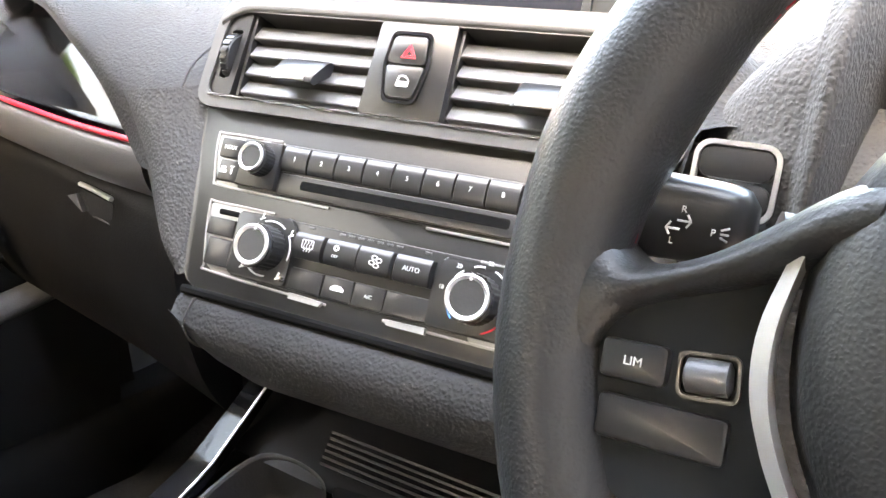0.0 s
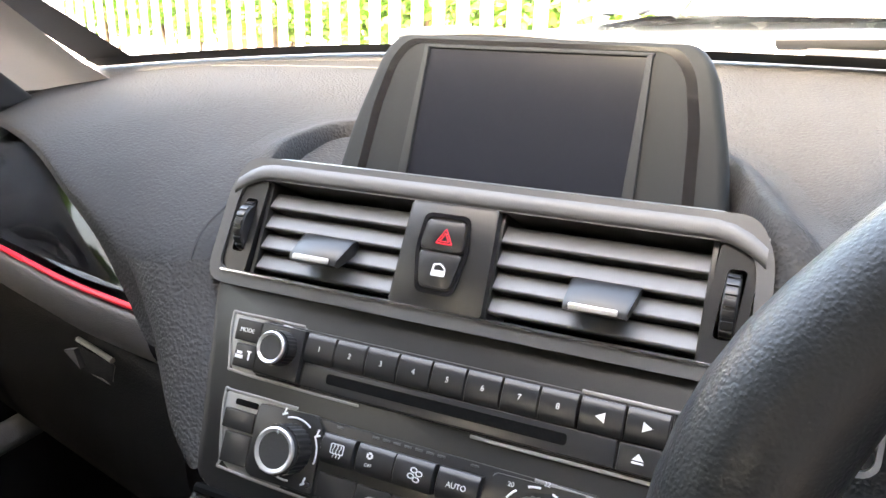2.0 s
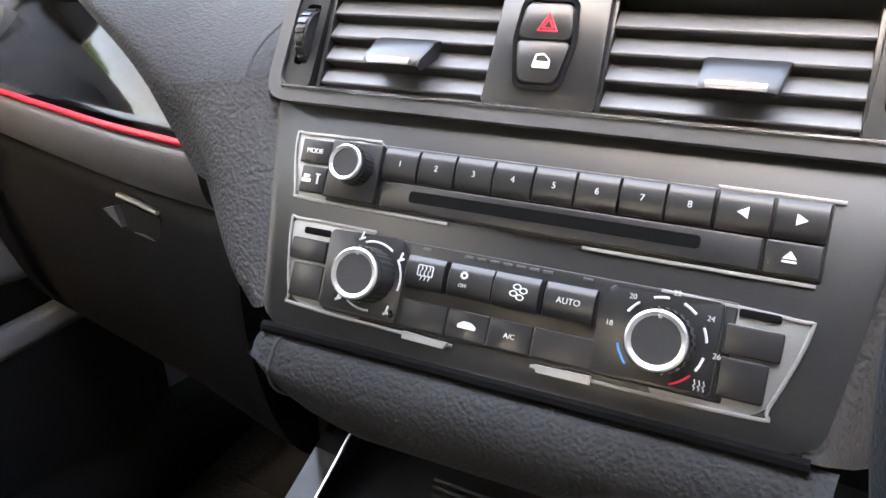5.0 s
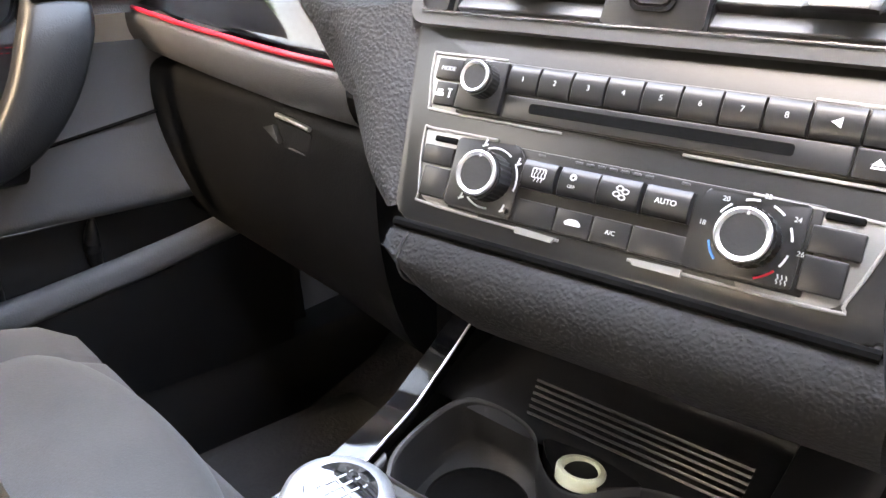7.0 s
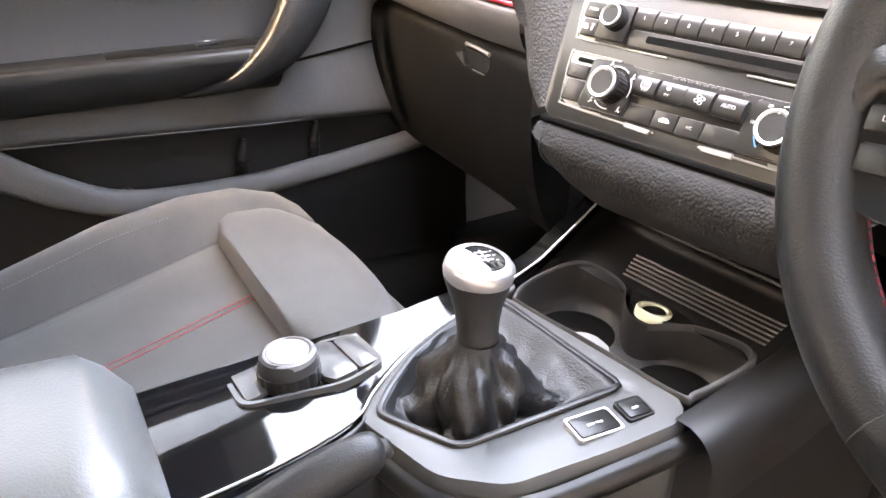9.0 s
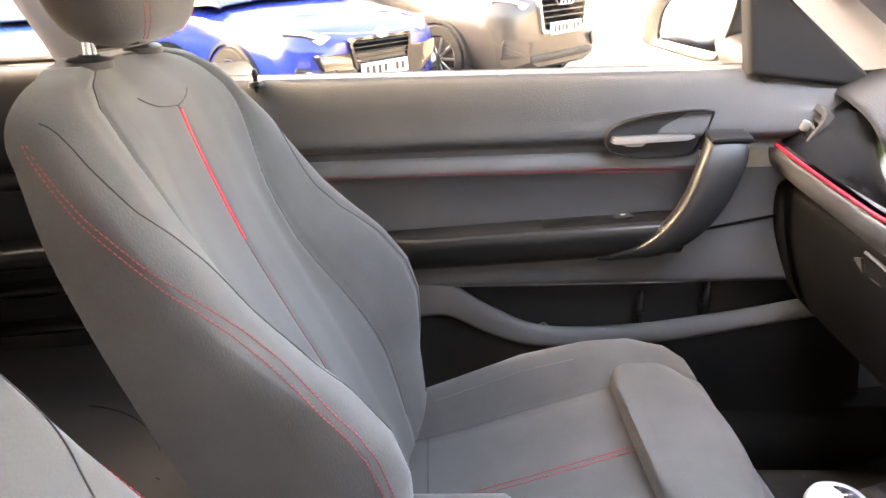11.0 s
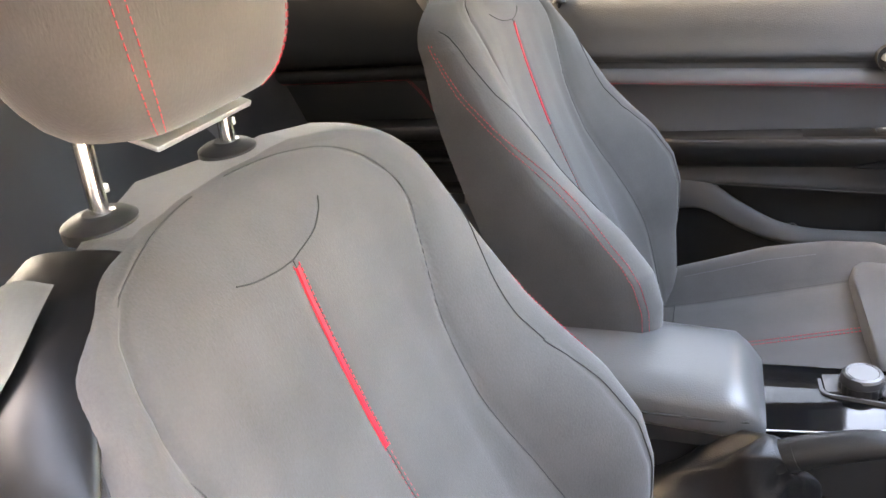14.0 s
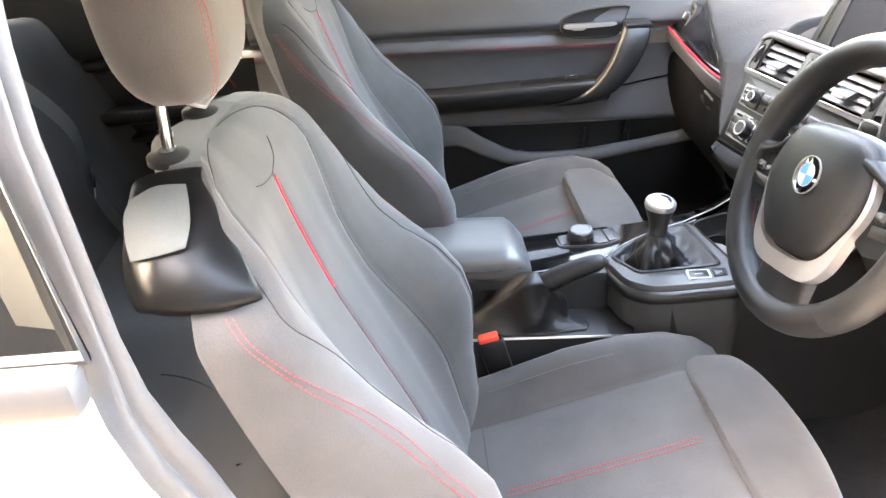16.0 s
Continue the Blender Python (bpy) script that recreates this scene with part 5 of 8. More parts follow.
for a, b, c, d in ((-0.1455, -0.1215, -0.0885, -0.0755), (-0.1415, -0.1205, -0.109, -0.0892), (0.0880, 0.1125, -0.0905, -0.0765), (0.0878, 0.1085, -0.1095, -0.0912)):
    key("blank_key", a, b, c, d, climate, SATIN, 0.004)
for a, b in ((-0.140, -0.122), (0.092, 0.110)):
    key("vent_slit", a, b, -0.0735, -0.0690, climate, HOLE, 0.0028)
dial(-0.0915, -0.0892, 0.0135, 0.019, climate, "flow_knob", tick=True)
dial(0.0622, -0.0905, 0.0135, 0.019, climate, "heat_knob", tick=True)
base = (-0.0695, -0.0456, -0.0205, 0.0052, 0.0312)
for i in range(4):
    wide = {0: (base[0], base[1] - 0.0012), 1: (base[1] + 0.0004, (base[1] + base[3]) / 2), 2: ((base[1] + base[3]) / 2 - 0.0006, base[3] - 0.0012), 3: (base[3] + 0.0004, base[4])}[i]
    k = curved_key("function_button", *wide, -0.0905, -0.0738, climate, 0.0085, -0.004, 0.0022)
    mid = (base[i] + base[i + 1]) / 2
    if i == 3:
        lettering("lettering", "AUTO", 0.0068, at(mid, -0.0818, 0.0052), PRINT, k)
    elif i == 1:
        lettering("lettering", "OFF", 0.0044, at(mid - 0.003, -0.0845, 0.005), PRINT, k)
        bm = bmn()
        for j in range(4):
            rbox(bm, (0.0012, 0.0022, 0.0003), 0.0001, at(mid - 0.003, -0.0792, 0.0049) @ pose(0.0014 * math.cos(j * 1.571), 0.0014 * math.sin(j * 1.571), 0, 0, 0, j * 90))
        part("fan_mark", bm, PRINT, k)
    elif i == 2:
        bm = bmn()
        for j in range(4):
            a = j * math.pi / 2 + 0.4
            ring(bm, [(0.0026 * math.cos(a) + 0.0022 * math.cos(q), 0.0026 * math.sin(a) + 0.0016 * math.sin(q)) for q in np.linspace(0, 2 * math.pi, 12, endpoint=False)], [(0.0026 * math.cos(a) + 0.0015 * math.cos(q), 0.0026 * math.sin(a) + 0.001 * math.sin(q)) for q in np.linspace(0, 2 * math.pi, 12, endpoint=False)], 0, 0.0003, at(mid + 0.001, -0.082, 0.0050))
        part("fan_mark", bm, PRINT, k)
    else:
        bm = bmn()
        ring(bm, rounded(0.009, 0.006, 0.001), rounded(0.0078, 0.0048, 0.0006), 0, 0.0003, at(mid, -0.0808, 0.0049))
        for x in (-0.0022, 0, 0.0022):
            tube(bm, [STACK @ Vector((mid + x + 0.0006 * math.sin(q * 3), -0.0858 + 0.0072 * q / 3, 0.0051)) for q in np.linspace(0, 3, 6)], 0.0003, 4)
        part("screen_mark", bm, PRINT, k)
low = (-0.0695, -0.0432, -0.0202, 0.0028, 0.0335)
for i in range(4):
    k = key("lower_key", low[i], low[i + 1], -0.1118, -0.0965, climate, SATIN, 0.0036)
    mid = (low[i] + low[i + 1]) / 2
    if i == 2:
        lettering("lettering", "A/C", 0.0056, at(mid, -0.1042, -0.0002), PRINT, k)
    if i == 1:
        bm = bmn()
        prism(bm, soften([(-0.005, -0.0014), (0.005, -0.0014), (0.005, 0.0004), (0.002, 0.0022), (-0.002, 0.0022), (-0.005, 0.0004)], 0.0008), 0, 0.0003, at(mid, -0.104, -0.0003))
        part("car_mark", bm, PRINT, k)
bm = bmn()
for u in (-0.062, -0.038, -0.031, -0.024, -0.017, -0.010, -0.003, 0.004, 0.024):
    rbox(bm, (0.0048, 0.0014, 0.001), 0.0003, at(u, -0.0695, -0.0018))
part("indicator_lamps", bm, VANE, climate, "row of unlit indicator lamps")
for a0 in (100, 60, 20, -20, 140):
    arc(0.0622, -0.0905, 0.0195, a0 - 11, a0 + 9, climate)
arc(0.0622, -0.0905, 0.0195, -70, -40, climate, RED)
arc(0.0622, -0.0905, 0.0195, 195, 225, climate, BLUE_PRINT)
for words, a in (("18", 172), ("20", 130), ("22", 82), ("24", 38), ("26", -5)):
    lettering("number", words, 0.0058, at(0.0622 + 0.0245 * math.cos(radians(a)), -0.0905 + 0.0225 * math.sin(radians(a)), 0.0003), PRINT, climate)
bm = bmn()
for x in (-0.002, 0, 0.002):
    tube(bm, [STACK @ Vector((0.0815 + x + 0.0005 * math.sin(q * 3), -0.109 + 0.0012 * q, 0.0004)) for q in np.linspace(0, 4, 6)], 0.0003, 4)
part("heat_mark", bm, PRINT, climate)
for a0, a1 in ((55, 110), (-15, 35), (-130, -80)):
    arc(-0.0915, -0.0892, 0.0185, a0, a1, climate)
for du, dv in ((-0.009, 0.021), (0.0165, 0.0135), (0.014, -0.0155), (-0.0165, -0.0135)):
    bm = bmn()
    rbox(bm, (0.0042, 0.0012, 0.0003), 0.0002, at(-0.0915 + du, -0.0892 + dv - 0.002, 0.0003, 25))
    rbox(bm, (0.0012, 0.0042, 0.0003), 0.0002, at(-0.0915 + du, -0.0892 + dv, 0.0003, -15))
    part("flow_mark", bm, PRINT, climate)
bm = bmn()
lathe(bm, [(0.0023, 0), (0.0018, 0.001), (0, 0.0012)], at(-0.0745, -0.1065, 0.0), 14)
part("sensor", bm, GLOSS, climate)
bracket("trim_edge", spline([(-0.094, -0.0655), (-0.142, -0.0655), (-0.1495, -0.0685), (-0.142, -0.107), (-0.133, -0.1133), (-0.038, -0.1155)], 5), climate, 0.0009)
bracket("trim_edge", spline([(0.058, -0.068), (0.114, -0.0702), (0.1215, -0.074), (0.1105, -0.109), (0.102, -0.1152), (0.004, -0.1158)], 5), climate, 0.0009)
for outline in ([(-0.066, -0.1175), (-0.066, -0.1135), (-0.040, -0.1145), (-0.042, -0.1178)], [(0.034, -0.1178), (0.034, -0.1138), (0.006, -0.1145), (0.008, -0.118)][::-1]):
    bm = bmn()
    prism(bm, outline, -0.003, 0.0, STACK, 0)
    part("trim_fillet", bm, TRIM_SILVER, climate, "silver corner trim")

# padded lower lip of the stack
bm = bmn()
rows = []
for u in np.linspace(-0.156, 0.142, 26):
    e = 1 - abs((u - C0) / 0.154) ** 7 * 0.3
    f = lerp(u, (-0.156, -0.145, -0.125, -0.095), (0.35, 0.6, 0.86, 1.0))
    base_v = STACK @ Vector((u, -0.130, -0.01))
    prof = [(0.0, 0.0), (-0.011 * e, -0.002), (-0.019 * e, -0.012), (-0.021 * e, -0.026 * f), (-0.014 * e, -0.044 * f), (0.006, -0.064 * f), (0.034, -0.080 * f), (0.075, -0.094 * f), (0.12, -0.098 * f)]
    rows.append([base_v + Vector((0, a, b)) for a, b in spline(prof, 4)])
grid(bm, rows)
bmesh.ops.solidify(bm, geom=bm.faces, thickness=0.006)
part("lower_pad", bm, DASH, stack, "grained padded lower lip", sharp=70)
bm = bmn()
foot = STACK @ Vector((-0.140, -0.130, -0.01))
tube(bm, [foot + Vector((0, a, b)) for a, b in spline([(0.0, 0.0005), (-0.010, -0.001), (-0.0178, -0.011), (-0.0195, -0.020), (-0.013, -0.033), (0.006, -0.047)], 4)], 0.0009, 6)
part("pad_seam", bm, SEAM, stack, "vertical seam in the lower pad")
# Solid black bar along the joint, painting in the shade of the gap
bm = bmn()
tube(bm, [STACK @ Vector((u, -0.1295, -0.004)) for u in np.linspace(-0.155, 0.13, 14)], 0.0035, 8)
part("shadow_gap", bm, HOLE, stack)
net = [[(-0.262, 0.215, 0.90), (-0.262, 0.187, 0.902), (-0.22, 0.180, 0.908), (-0.192, 0.19, 0.912), (-0.176, 0.205, 0.915)],
       [(-0.247, 0.215, 0.872), (-0.244, 0.186, 0.875), (-0.208, 0.173, 0.88), (-0.184, 0.184, 0.888), (-0.17, 0.197, 0.89)],
       [(-0.236, 0.21, 0.833), (-0.231, 0.185, 0.835), (-0.195, 0.166, 0.842), (-0.172, 0.171, 0.85), (-0.158, 0.183, 0.855)],
       [(-0.20, 0.20, 0.80), (-0.195, 0.168, 0.803), (-0.176, 0.157, 0.806), (-0.161, 0.159, 0.81), (-0.148, 0.17, 0.815)],
       [(-0.168, 0.19, 0.782), (-0.166, 0.160, 0.785), (-0.16, 0.154, 0.786), (-0.15, 0.153, 0.79), (-0.142, 0.165, 0.795)]]
bm = bmn()
grid(bm, patch(net, 5, 5))
part("side_pad", bm, DASH, dash, "grained pad beside the centre stack", sharp=70)
bm = bmn()
rows = []
for v in np.linspace(0.02, -0.128, 12):
    x = lerp(v, (-0.128, 0.0, 0.02), (0.142, 0.166, 0.17))
    rows.append([STACK @ Vector((C0 + x + a, v, w)) for a, w in ((-0.004, -0.004), (0.006, -0.006), (0.018, -0.02), (0.03, -0.05), (0.04, -0.10))])
grid(bm, rows)
part("stack_cheek", bm, DASH, stack, "grained pad beside the stack", sharp=70)

# display on top
display = thing("display_screen", "dark switched-off display in a grey trapezoid housing", "display", (-0.03, 0.34, 0.95))
PX, PU = Vector((0.9925, 0.1221, 0)), Vector((-0.0418, 0.3395, 0.9397))
PN = PX.cross(PU)
PO = Vector((-0.031, 0.338, 1.0077)) - PN * 0.0114
POD = Matrix(((PX.x, PU.x, PN.x, PO.x), (PX.y, PU.y, PN.y, PO.y), (PX.z, PU.z, PN.z, PO.z), (0, 0, 0, 1)))


def pod_line(side):
    """Outline of the display: side is a run of (half width, height) from top to bottom."""
    return soften([(x, y) for x, y in side] + [(-x, y) for x, y in side[::-1]], 0.009, 5)


trap = pod_line([(0.107, 0.0548), (0.1185, 0.040), (0.1325, -0.012), (0.1385, -0.048), (0.141, -0.078)])
bm = bmn()
rows = [[POD @ Vector((x * k, y * k, d)) for x, y in trap] for k, d in ((0.955, 0.0105), (0.975, 0.0098), (0.992, 0.007), (1.0, 0.002), (1.0, -0.012), (0.97, -0.035), (0.85, -0.055))]
grid(bm, rows, True, True)
housing = part("housing", bm, POD_GREY, display, sharp=50)
ring_out = pod_line([(0.096, 0.0505), (0.1075, 0.036), (0.1155, 0.002), (0.1195, -0.045), (0.121, -0.072)])
ring_in = pod_line([(0.090, 0.0475), (0.1015, 0.034), (0.1085, 0.002), (0.1125, -0.045), (0.114, -0.070)])
bm = bmn()
ring(bm, ring_out, ring_in, 0.008, 0.0112, POD)
part("gloss_ring", bm, GLOSS, display, "gloss black ring")
bm = bmn()
prism(bm, ring_in, 0.009, 0.0108, POD)
part("front_panel", bm, POD_GREY, display, "satin grey front panel")
bm = bmn()
prism(bm, soften([(0.0765, 0.0435), (-0.0765, 0.0435), (-0.0765, -0.062), (0.0765, -0.062)], 0.001), 0.010, 0.0114, POD)
part("screen", bm, SCREEN, display, "dark glossy screen")
for s in (-1, 1):
    bm = bmn()
    prism(bm, [(s * 0.0768, 0.0445), (s * 0.0805, 0.0445), (s * 0.0845, -0.060), (s * 0.0768, -0.060)][::-s], 0.0105, 0.0142, POD, 0.001)
    part("side_bar", bm, PANEL_GREY, display, "grey bar beside the screen")
bm = bmn()
prism(bm, [(-0.0805, 0.0438), (0.0805, 0.0438), (0.0815, 0.0462), (-0.0815, 0.0462)], 0.0105, 0.0128, POD, 0.0006)
part("top_bar", bm, PANEL_GREY, display)


# ---- centre console ----
console = thing("centre_console", "black centre console with gloss trim, cup holders and storage tray", "centre console", (-0.03, -0.1, 0.3))


def slab(name, outline, top, bottom, mat, parent, label="", bevel=0.006):
    """A block with that plan; top and bottom are heights, or functions of (x, y)."""
    bm = bmn()
    hi = [bm.verts.new((x, y, top(x, y) if callable(top) else top)) for x, y in outline]
    lo = [bm.verts.new((x, y, bottom)) for x, y in outline]
    n = len(hi)
    f = bm.faces.new(hi)
    bm.faces.new(lo[::-1])
    for i in range(n):
        bm.faces.new((hi[i], hi[(i + 1) % n], lo[(i + 1) % n], lo[i]))
    if bevel:
        bmesh.ops.bevel(bm, geom=list(f.edges), offset=bevel, segments=3, profile=0.5, affect="EDGES")
    return part(name, bm, mat, parent, label)


def top_z(x, y):
    return lerp(y, (-0.12, 0.10, 0.20, 0.30, 0.36), (0.602, 0.619, 0.634, 0.655, 0.668))


def star(outline, centre, n=96):
    """Points of an outline at even angles about the centre, so that two outlines pair up."""
    c = Vector(centre)
    out = []
    for k in range(n):
        a = 2 * math.pi * k / n
        d = Vector((math.cos(a), math.sin(a)))
        best = None
        for i in range(len(outline)):
            p, q = Vector(outline[i]) - c, Vector(outline[(i + 1) % len(outline)]) - c
            e = q - p
            den = d.x * e.y - d.y * e.x
            if abs(den) < 1e-12:
                continue
            r = (p.x * e.y - p.y * e.x) / den
            t = (p.x * d.y - p.y * d.x) / den
            if r > 0 and -1e-9 <= t <= 1 + 1e-9 and (best is None or r > best):
                best = r
        out.append(tuple(c + d * (best or 0.01)))
    return out


slab("rear_body", soften([(-0.155, -0.64), (0.0, -0.64), (0.0, -0.09), (-0.155, -0.06)], 0.01), 0.592, 0.28, PLASTIC, console)
slab("brake_shelf", soften([(-0.02, -0.64), (0.086, -0.64), (0.088, -0.2), (0.088, -0.06), (-0.02, -0.06)], 0.01), lambda x, y: lerp(y, (-0.6, -0.3, -0.1), (0.54, 0.525, 0.512)), 0.28, PLASTIC, console)
bm = bmn()
tube(bm, [(0.0885, y, lerp(y, (-0.6, -0.3, -0.06), (0.536, 0.523, 0.508))) for y in np.linspace(-0.6, -0.06, 10)], 0.0025, 6)
part("edge_strip", bm, SILVER, console, "bright edge strip")
BOOT = soften([(-0.028, -0.080), (0.038, -0.046), (0.049, 0.098), (-0.118, 0.089), (-0.100, 0.028), (-0.078, -0.022), (-0.050, -0.058)], 0.010, 5)
PANEL = soften([(-0.034, -0.094), (0.052, -0.074), (0.088, -0.036), (0.100, 0.05), (0.104, 0.112), (0.090, 0.126), (-0.114, 0.100), (-0.126, 0.085), (-0.110, 0.028), (-0.088, -0.028), (-0.056, -0.070)], 0.012, 5)
HUB = (-0.02, 0.02)
plan, hole = star(PANEL, HUB), star(BOOT, HUB)
bm = bmn()
rows = []
for k, dz in ((1.0, -0.34), (1.0, -0.016), (0.985, -0.006), (0.95, -0.001), (0.5, 0.0005), (0.06, 0.0), (0.0, -0.003), (0.0, -0.03)):
    rows.append([(h[0] + (o[0] - h[0]) * k, h[1] + (o[1] - h[1]) * k, max(0.28, top_z(0, h[1] + (o[1] - h[1]) * k) + dz)) for o, h in zip(plan, hole)])
grid(bm, rows, True)
part("gear_panel", bm, GEAR_GREY, console, "satin grey gear panel", sharp=50)
bm = bmn()
lip = spline([(-0.034, -0.096), (0.02, -0.086), (0.056, -0.074), (0.082, -0.05), (0.095, -0.012), (0.101, 0.05), (0.106, 0.12), (0.112, 0.2)], 5)
grid(bm, [spline([(x, y, top_z(x, y) - 0.010), (x + 0.006, y - 0.003, top_z(x, y) - 0.014), (x + 0.009, y - 0.004, top_z(x, y) - 0.022), (x + 0.006, y - 0.003, top_z(x, y) - 0.032), (x - 0.006, y + 0.004, top_z(x, y) - 0.038)], 4) for x, y in lip])
part("side_lip", bm, SATIN, console, "rounded lip along the side", sharp=80)
bm = bmn()
grid(bm, [[(0.092, y, top_z(0, y) - 0.02), (0.097, y, 0.45), (0.10, y, 0.28)] for y in np.linspace(0.0, 0.45, 8)])
grid(bm, [[(-0.155, y, top_z(0, y) - 0.012), (-0.165, y, 0.45), (-0.18, y, 0.28)] for y in np.linspace(-0.1, 0.45, 8)])
grid(bm, [[(-0.200, y, 0.80), (-0.195, y, 0.5), (-0.19, y, 0.28)] for y in np.linspace(0.235, 0.62, 6)])
part("side_wall", bm, PLASTIC, console)
# gloss strip and rail on the passenger side
bm = bmn()
STRIP_IN = spline([(-0.002, -0.26), (-0.012, -0.16), (-0.028, -0.098), (-0.052, -0.070), (-0.086, -0.022), (-0.108, 0.03), (-0.122, 0.09), (-0.131, 0.15), (-0.142, 0.21), (-0.155, 0.27), (-0.165, 0.33)], 5)
STRIP_OUT = spline([(-0.142, -0.26), (-0.142, -0.18), (-0.143, -0.11), (-0.143, -0.07), (-0.143, -0.02), (-0.144, 0.03), (-0.150, 0.09), (-0.157, 0.15), (-0.166, 0.21), (-0.178, 0.27), (-0.188, 0.33)], 5)


def strip_z(y):
    return lerp(y, (-0.26, 0.0, 0.09, 0.15, 0.23, 0.33), (0.601, 0.611, 0.622, 0.64, 0.680, 0.73))


rows = []
for a, b in zip(STRIP_IN, STRIP_OUT):
    z = strip_z(a[1])
    rows.append([(a[0] - 0.001, a[1], z - 0.014), (a[0], a[1], z - 0.004), (a[0] * 0.94 + b[0] * 0.06, a[1], z), (a[0] * 0.06 + b[0] * 0.94, b[1], z + lerp(a[1], (0.02, 0.14), (0.006, -0.003))), (b[0], b[1], z + lerp(a[1], (0.02, 0.14), (0.002, -0.007))), (b[0] - 0.002, b[1], z - 0.03)])
bm = bmn()
grid(bm, rows)
bmesh.ops.solidify(bm, geom=bm.faces, thickness=0.003)
part("gloss_strip", bm, GLOSS, console, "piano black console strip", sharp=40)
# Silver tube that draws the edge highlight along the strip
bm = bmn()
tube(bm, [(p[0] - 0.001, p[1], strip_z(p[1]) - 0.001) for p in STRIP_IN], 0.0011, 6)
part("strip_edge", bm, SILVER, console, "silver bead drawn for the highlight on the strip's edge")
bm = bmn()
edge = [p for p in STRIP_IN if -0.13 < p[1] < 0.12]
grid(bm, [spline([(p[0] + 0.001, p[1], strip_z(p[1]) - 0.010), (p[0] + 0.004, p[1] - 0.002, strip_z(p[1]) - 0.004), (p[0] + 0.009, p[1] - 0.004, strip_z(p[1]) - 0.005), (p[0] + 0.013, p[1] - 0.006, strip_z(p[1]) - 0.014)], 3) for p in edge])
part("padded_edge", bm, SATIN, console, "soft black edge beside the strip", sharp=80)
# right rail
bm = bmn()
grid(bm, [spline([(x - 0.003, y, z - 0.03), (x, y, z - 0.002), (x + 0.004, y, z + 0.002), (x + 0.020, y, z + 0.003), (x + 0.034, y, z - 0.004), (x + 0.042, y, z - 0.02), (x + 0.044, y, z - 0.06)], 3) for x, y, z in spline([(0.096, 0.105, 0.618), (0.094, 0.16, 0.628), (0.092, 0.22, 0.640), (0.087, 0.30, 0.662), (0.086, 0.37, 0.69)], 5)])
part("rail", bm, SATIN, console, sharp=60)
# cup holder well
RIM = spline([(-0.110, 0.104), (-0.122, 0.125), (-0.126, 0.165), (-0.120, 0.188), (-0.102, 0.197), (-0.075, 0.198), (-0.054, 0.192), (-0.036, 0.176), (-0.016, 0.165), (0.002, 0.168), (0.014, 0.182), (0.030, 0.198), (0.056, 0.207), (0.078, 0.209), (0.090, 0.198), (0.092, 0.165), (0.090, 0.135), (0.082, 0.124), (-0.01, 0.113), (-0.095, 0.101)], 5, True)
MID = np.array((-0.016, 0.150))


def well_row(k, dz):
    return [(MID[0] + (p[0] - MID[0]) * k, MID[1] + (p[1] - MID[1]) * (0.35 + 0.65 * k), top_z(0, p[1]) + dz) for p in RIM]


bm = bmn()
rows = [well_row(1.0, -0.004), well_row(1.0, 0.0015), well_row(0.985, 0.003), well_row(0.965, 0.003), well_row(0.952, 0.0005)]
grid(bm, rows, True)
part("well_rim", bm, BEZEL, console, "rounded rim of the cup well", sharp=60)
bm = bmn()
vs = grid(bm, [well_row(0.953, 0.001), well_row(0.94, -0.012), well_row(0.91, -0.03), well_row(0.88, -0.036)], True)
loop_edges = [bm.edges.get((vs[-1][i], vs[-1][(i + 1) % len(RIM)])) for i in range(len(RIM))]
CUPS = ((-0.068, 0.150, 0.0365), (0.046, 0.163, 0.0345))
for x, y, r in CUPS:
    rim_vs = [bm.verts.new((x + r * math.cos(2 * math.pi * k / 36), y + r * math.sin(2 * math.pi * k / 36) * 0.97, top_z(0, y) - 0.036)) for k in range(36)]
    loop_edges += [bm.edges.new((rim_vs[k], rim_vs[(k + 1) % 36])) for k in range(36)]
bmesh.ops.triangle_fill(bm, use_beauty=True, use_dissolve=False, edges=loop_edges)
part("cup_well", bm, PLASTIC, console, "dark cup holder well", sharp=50)
for x, y, r in CUPS:
    bm = bmn()
    lathe(bm, [(r + 0.0015, 0.0005), (r, 0.001), (r * 0.96, -0.002), (r * 0.93, -0.05), (r * 0.6, -0.055), (0, -0.055)], pose(x, y, top_z(0, y) - 0.036) @ Matrix.Diagonal((1, 0.97, 1, 1)), 36)
    part("cup_ring", bm, HOLE, console, "deep black cup recess")
bm = bmn()
prism(bm, soften([(-0.052, 0.110), (-0.040, 0.134), (-0.030, 0.139), (-0.012, 0.138), (0.004, 0.126), (0.010, 0.117)], 0.004), 0.545, top_z(0, 0.12) - 0.012, None, 0.003)
divider = part("cup_divider", bm, DIVIDER, console, "pale grey cup divider")
bm = bmn()
prism(bm, soften([(0.006, 0.122), (0.020, 0.136), (0.028, 0.134), (0.018, 0.119)], 0.003), 0.545, top_z(0, 0.12) - 0.026, None, 0.002)
part("divider_tongue", bm, PLASTIC, console)
bm = bmn()
prism(bm, soften([(-0.050, 0.196), (-0.034, 0.180), (-0.016, 0.170), (0.001, 0.173), (0.013, 0.187), (0.028, 0.203), (-0.01, 0.206)], 0.006), 0.62, 0.6335, None, 0.001)
part("socket_plate", bm, SATIN, console, "black plate round the socket")
SOCK = pose(-0.009, 0.1845, 0.6345, -9, 0, 0)
bm = bmn()
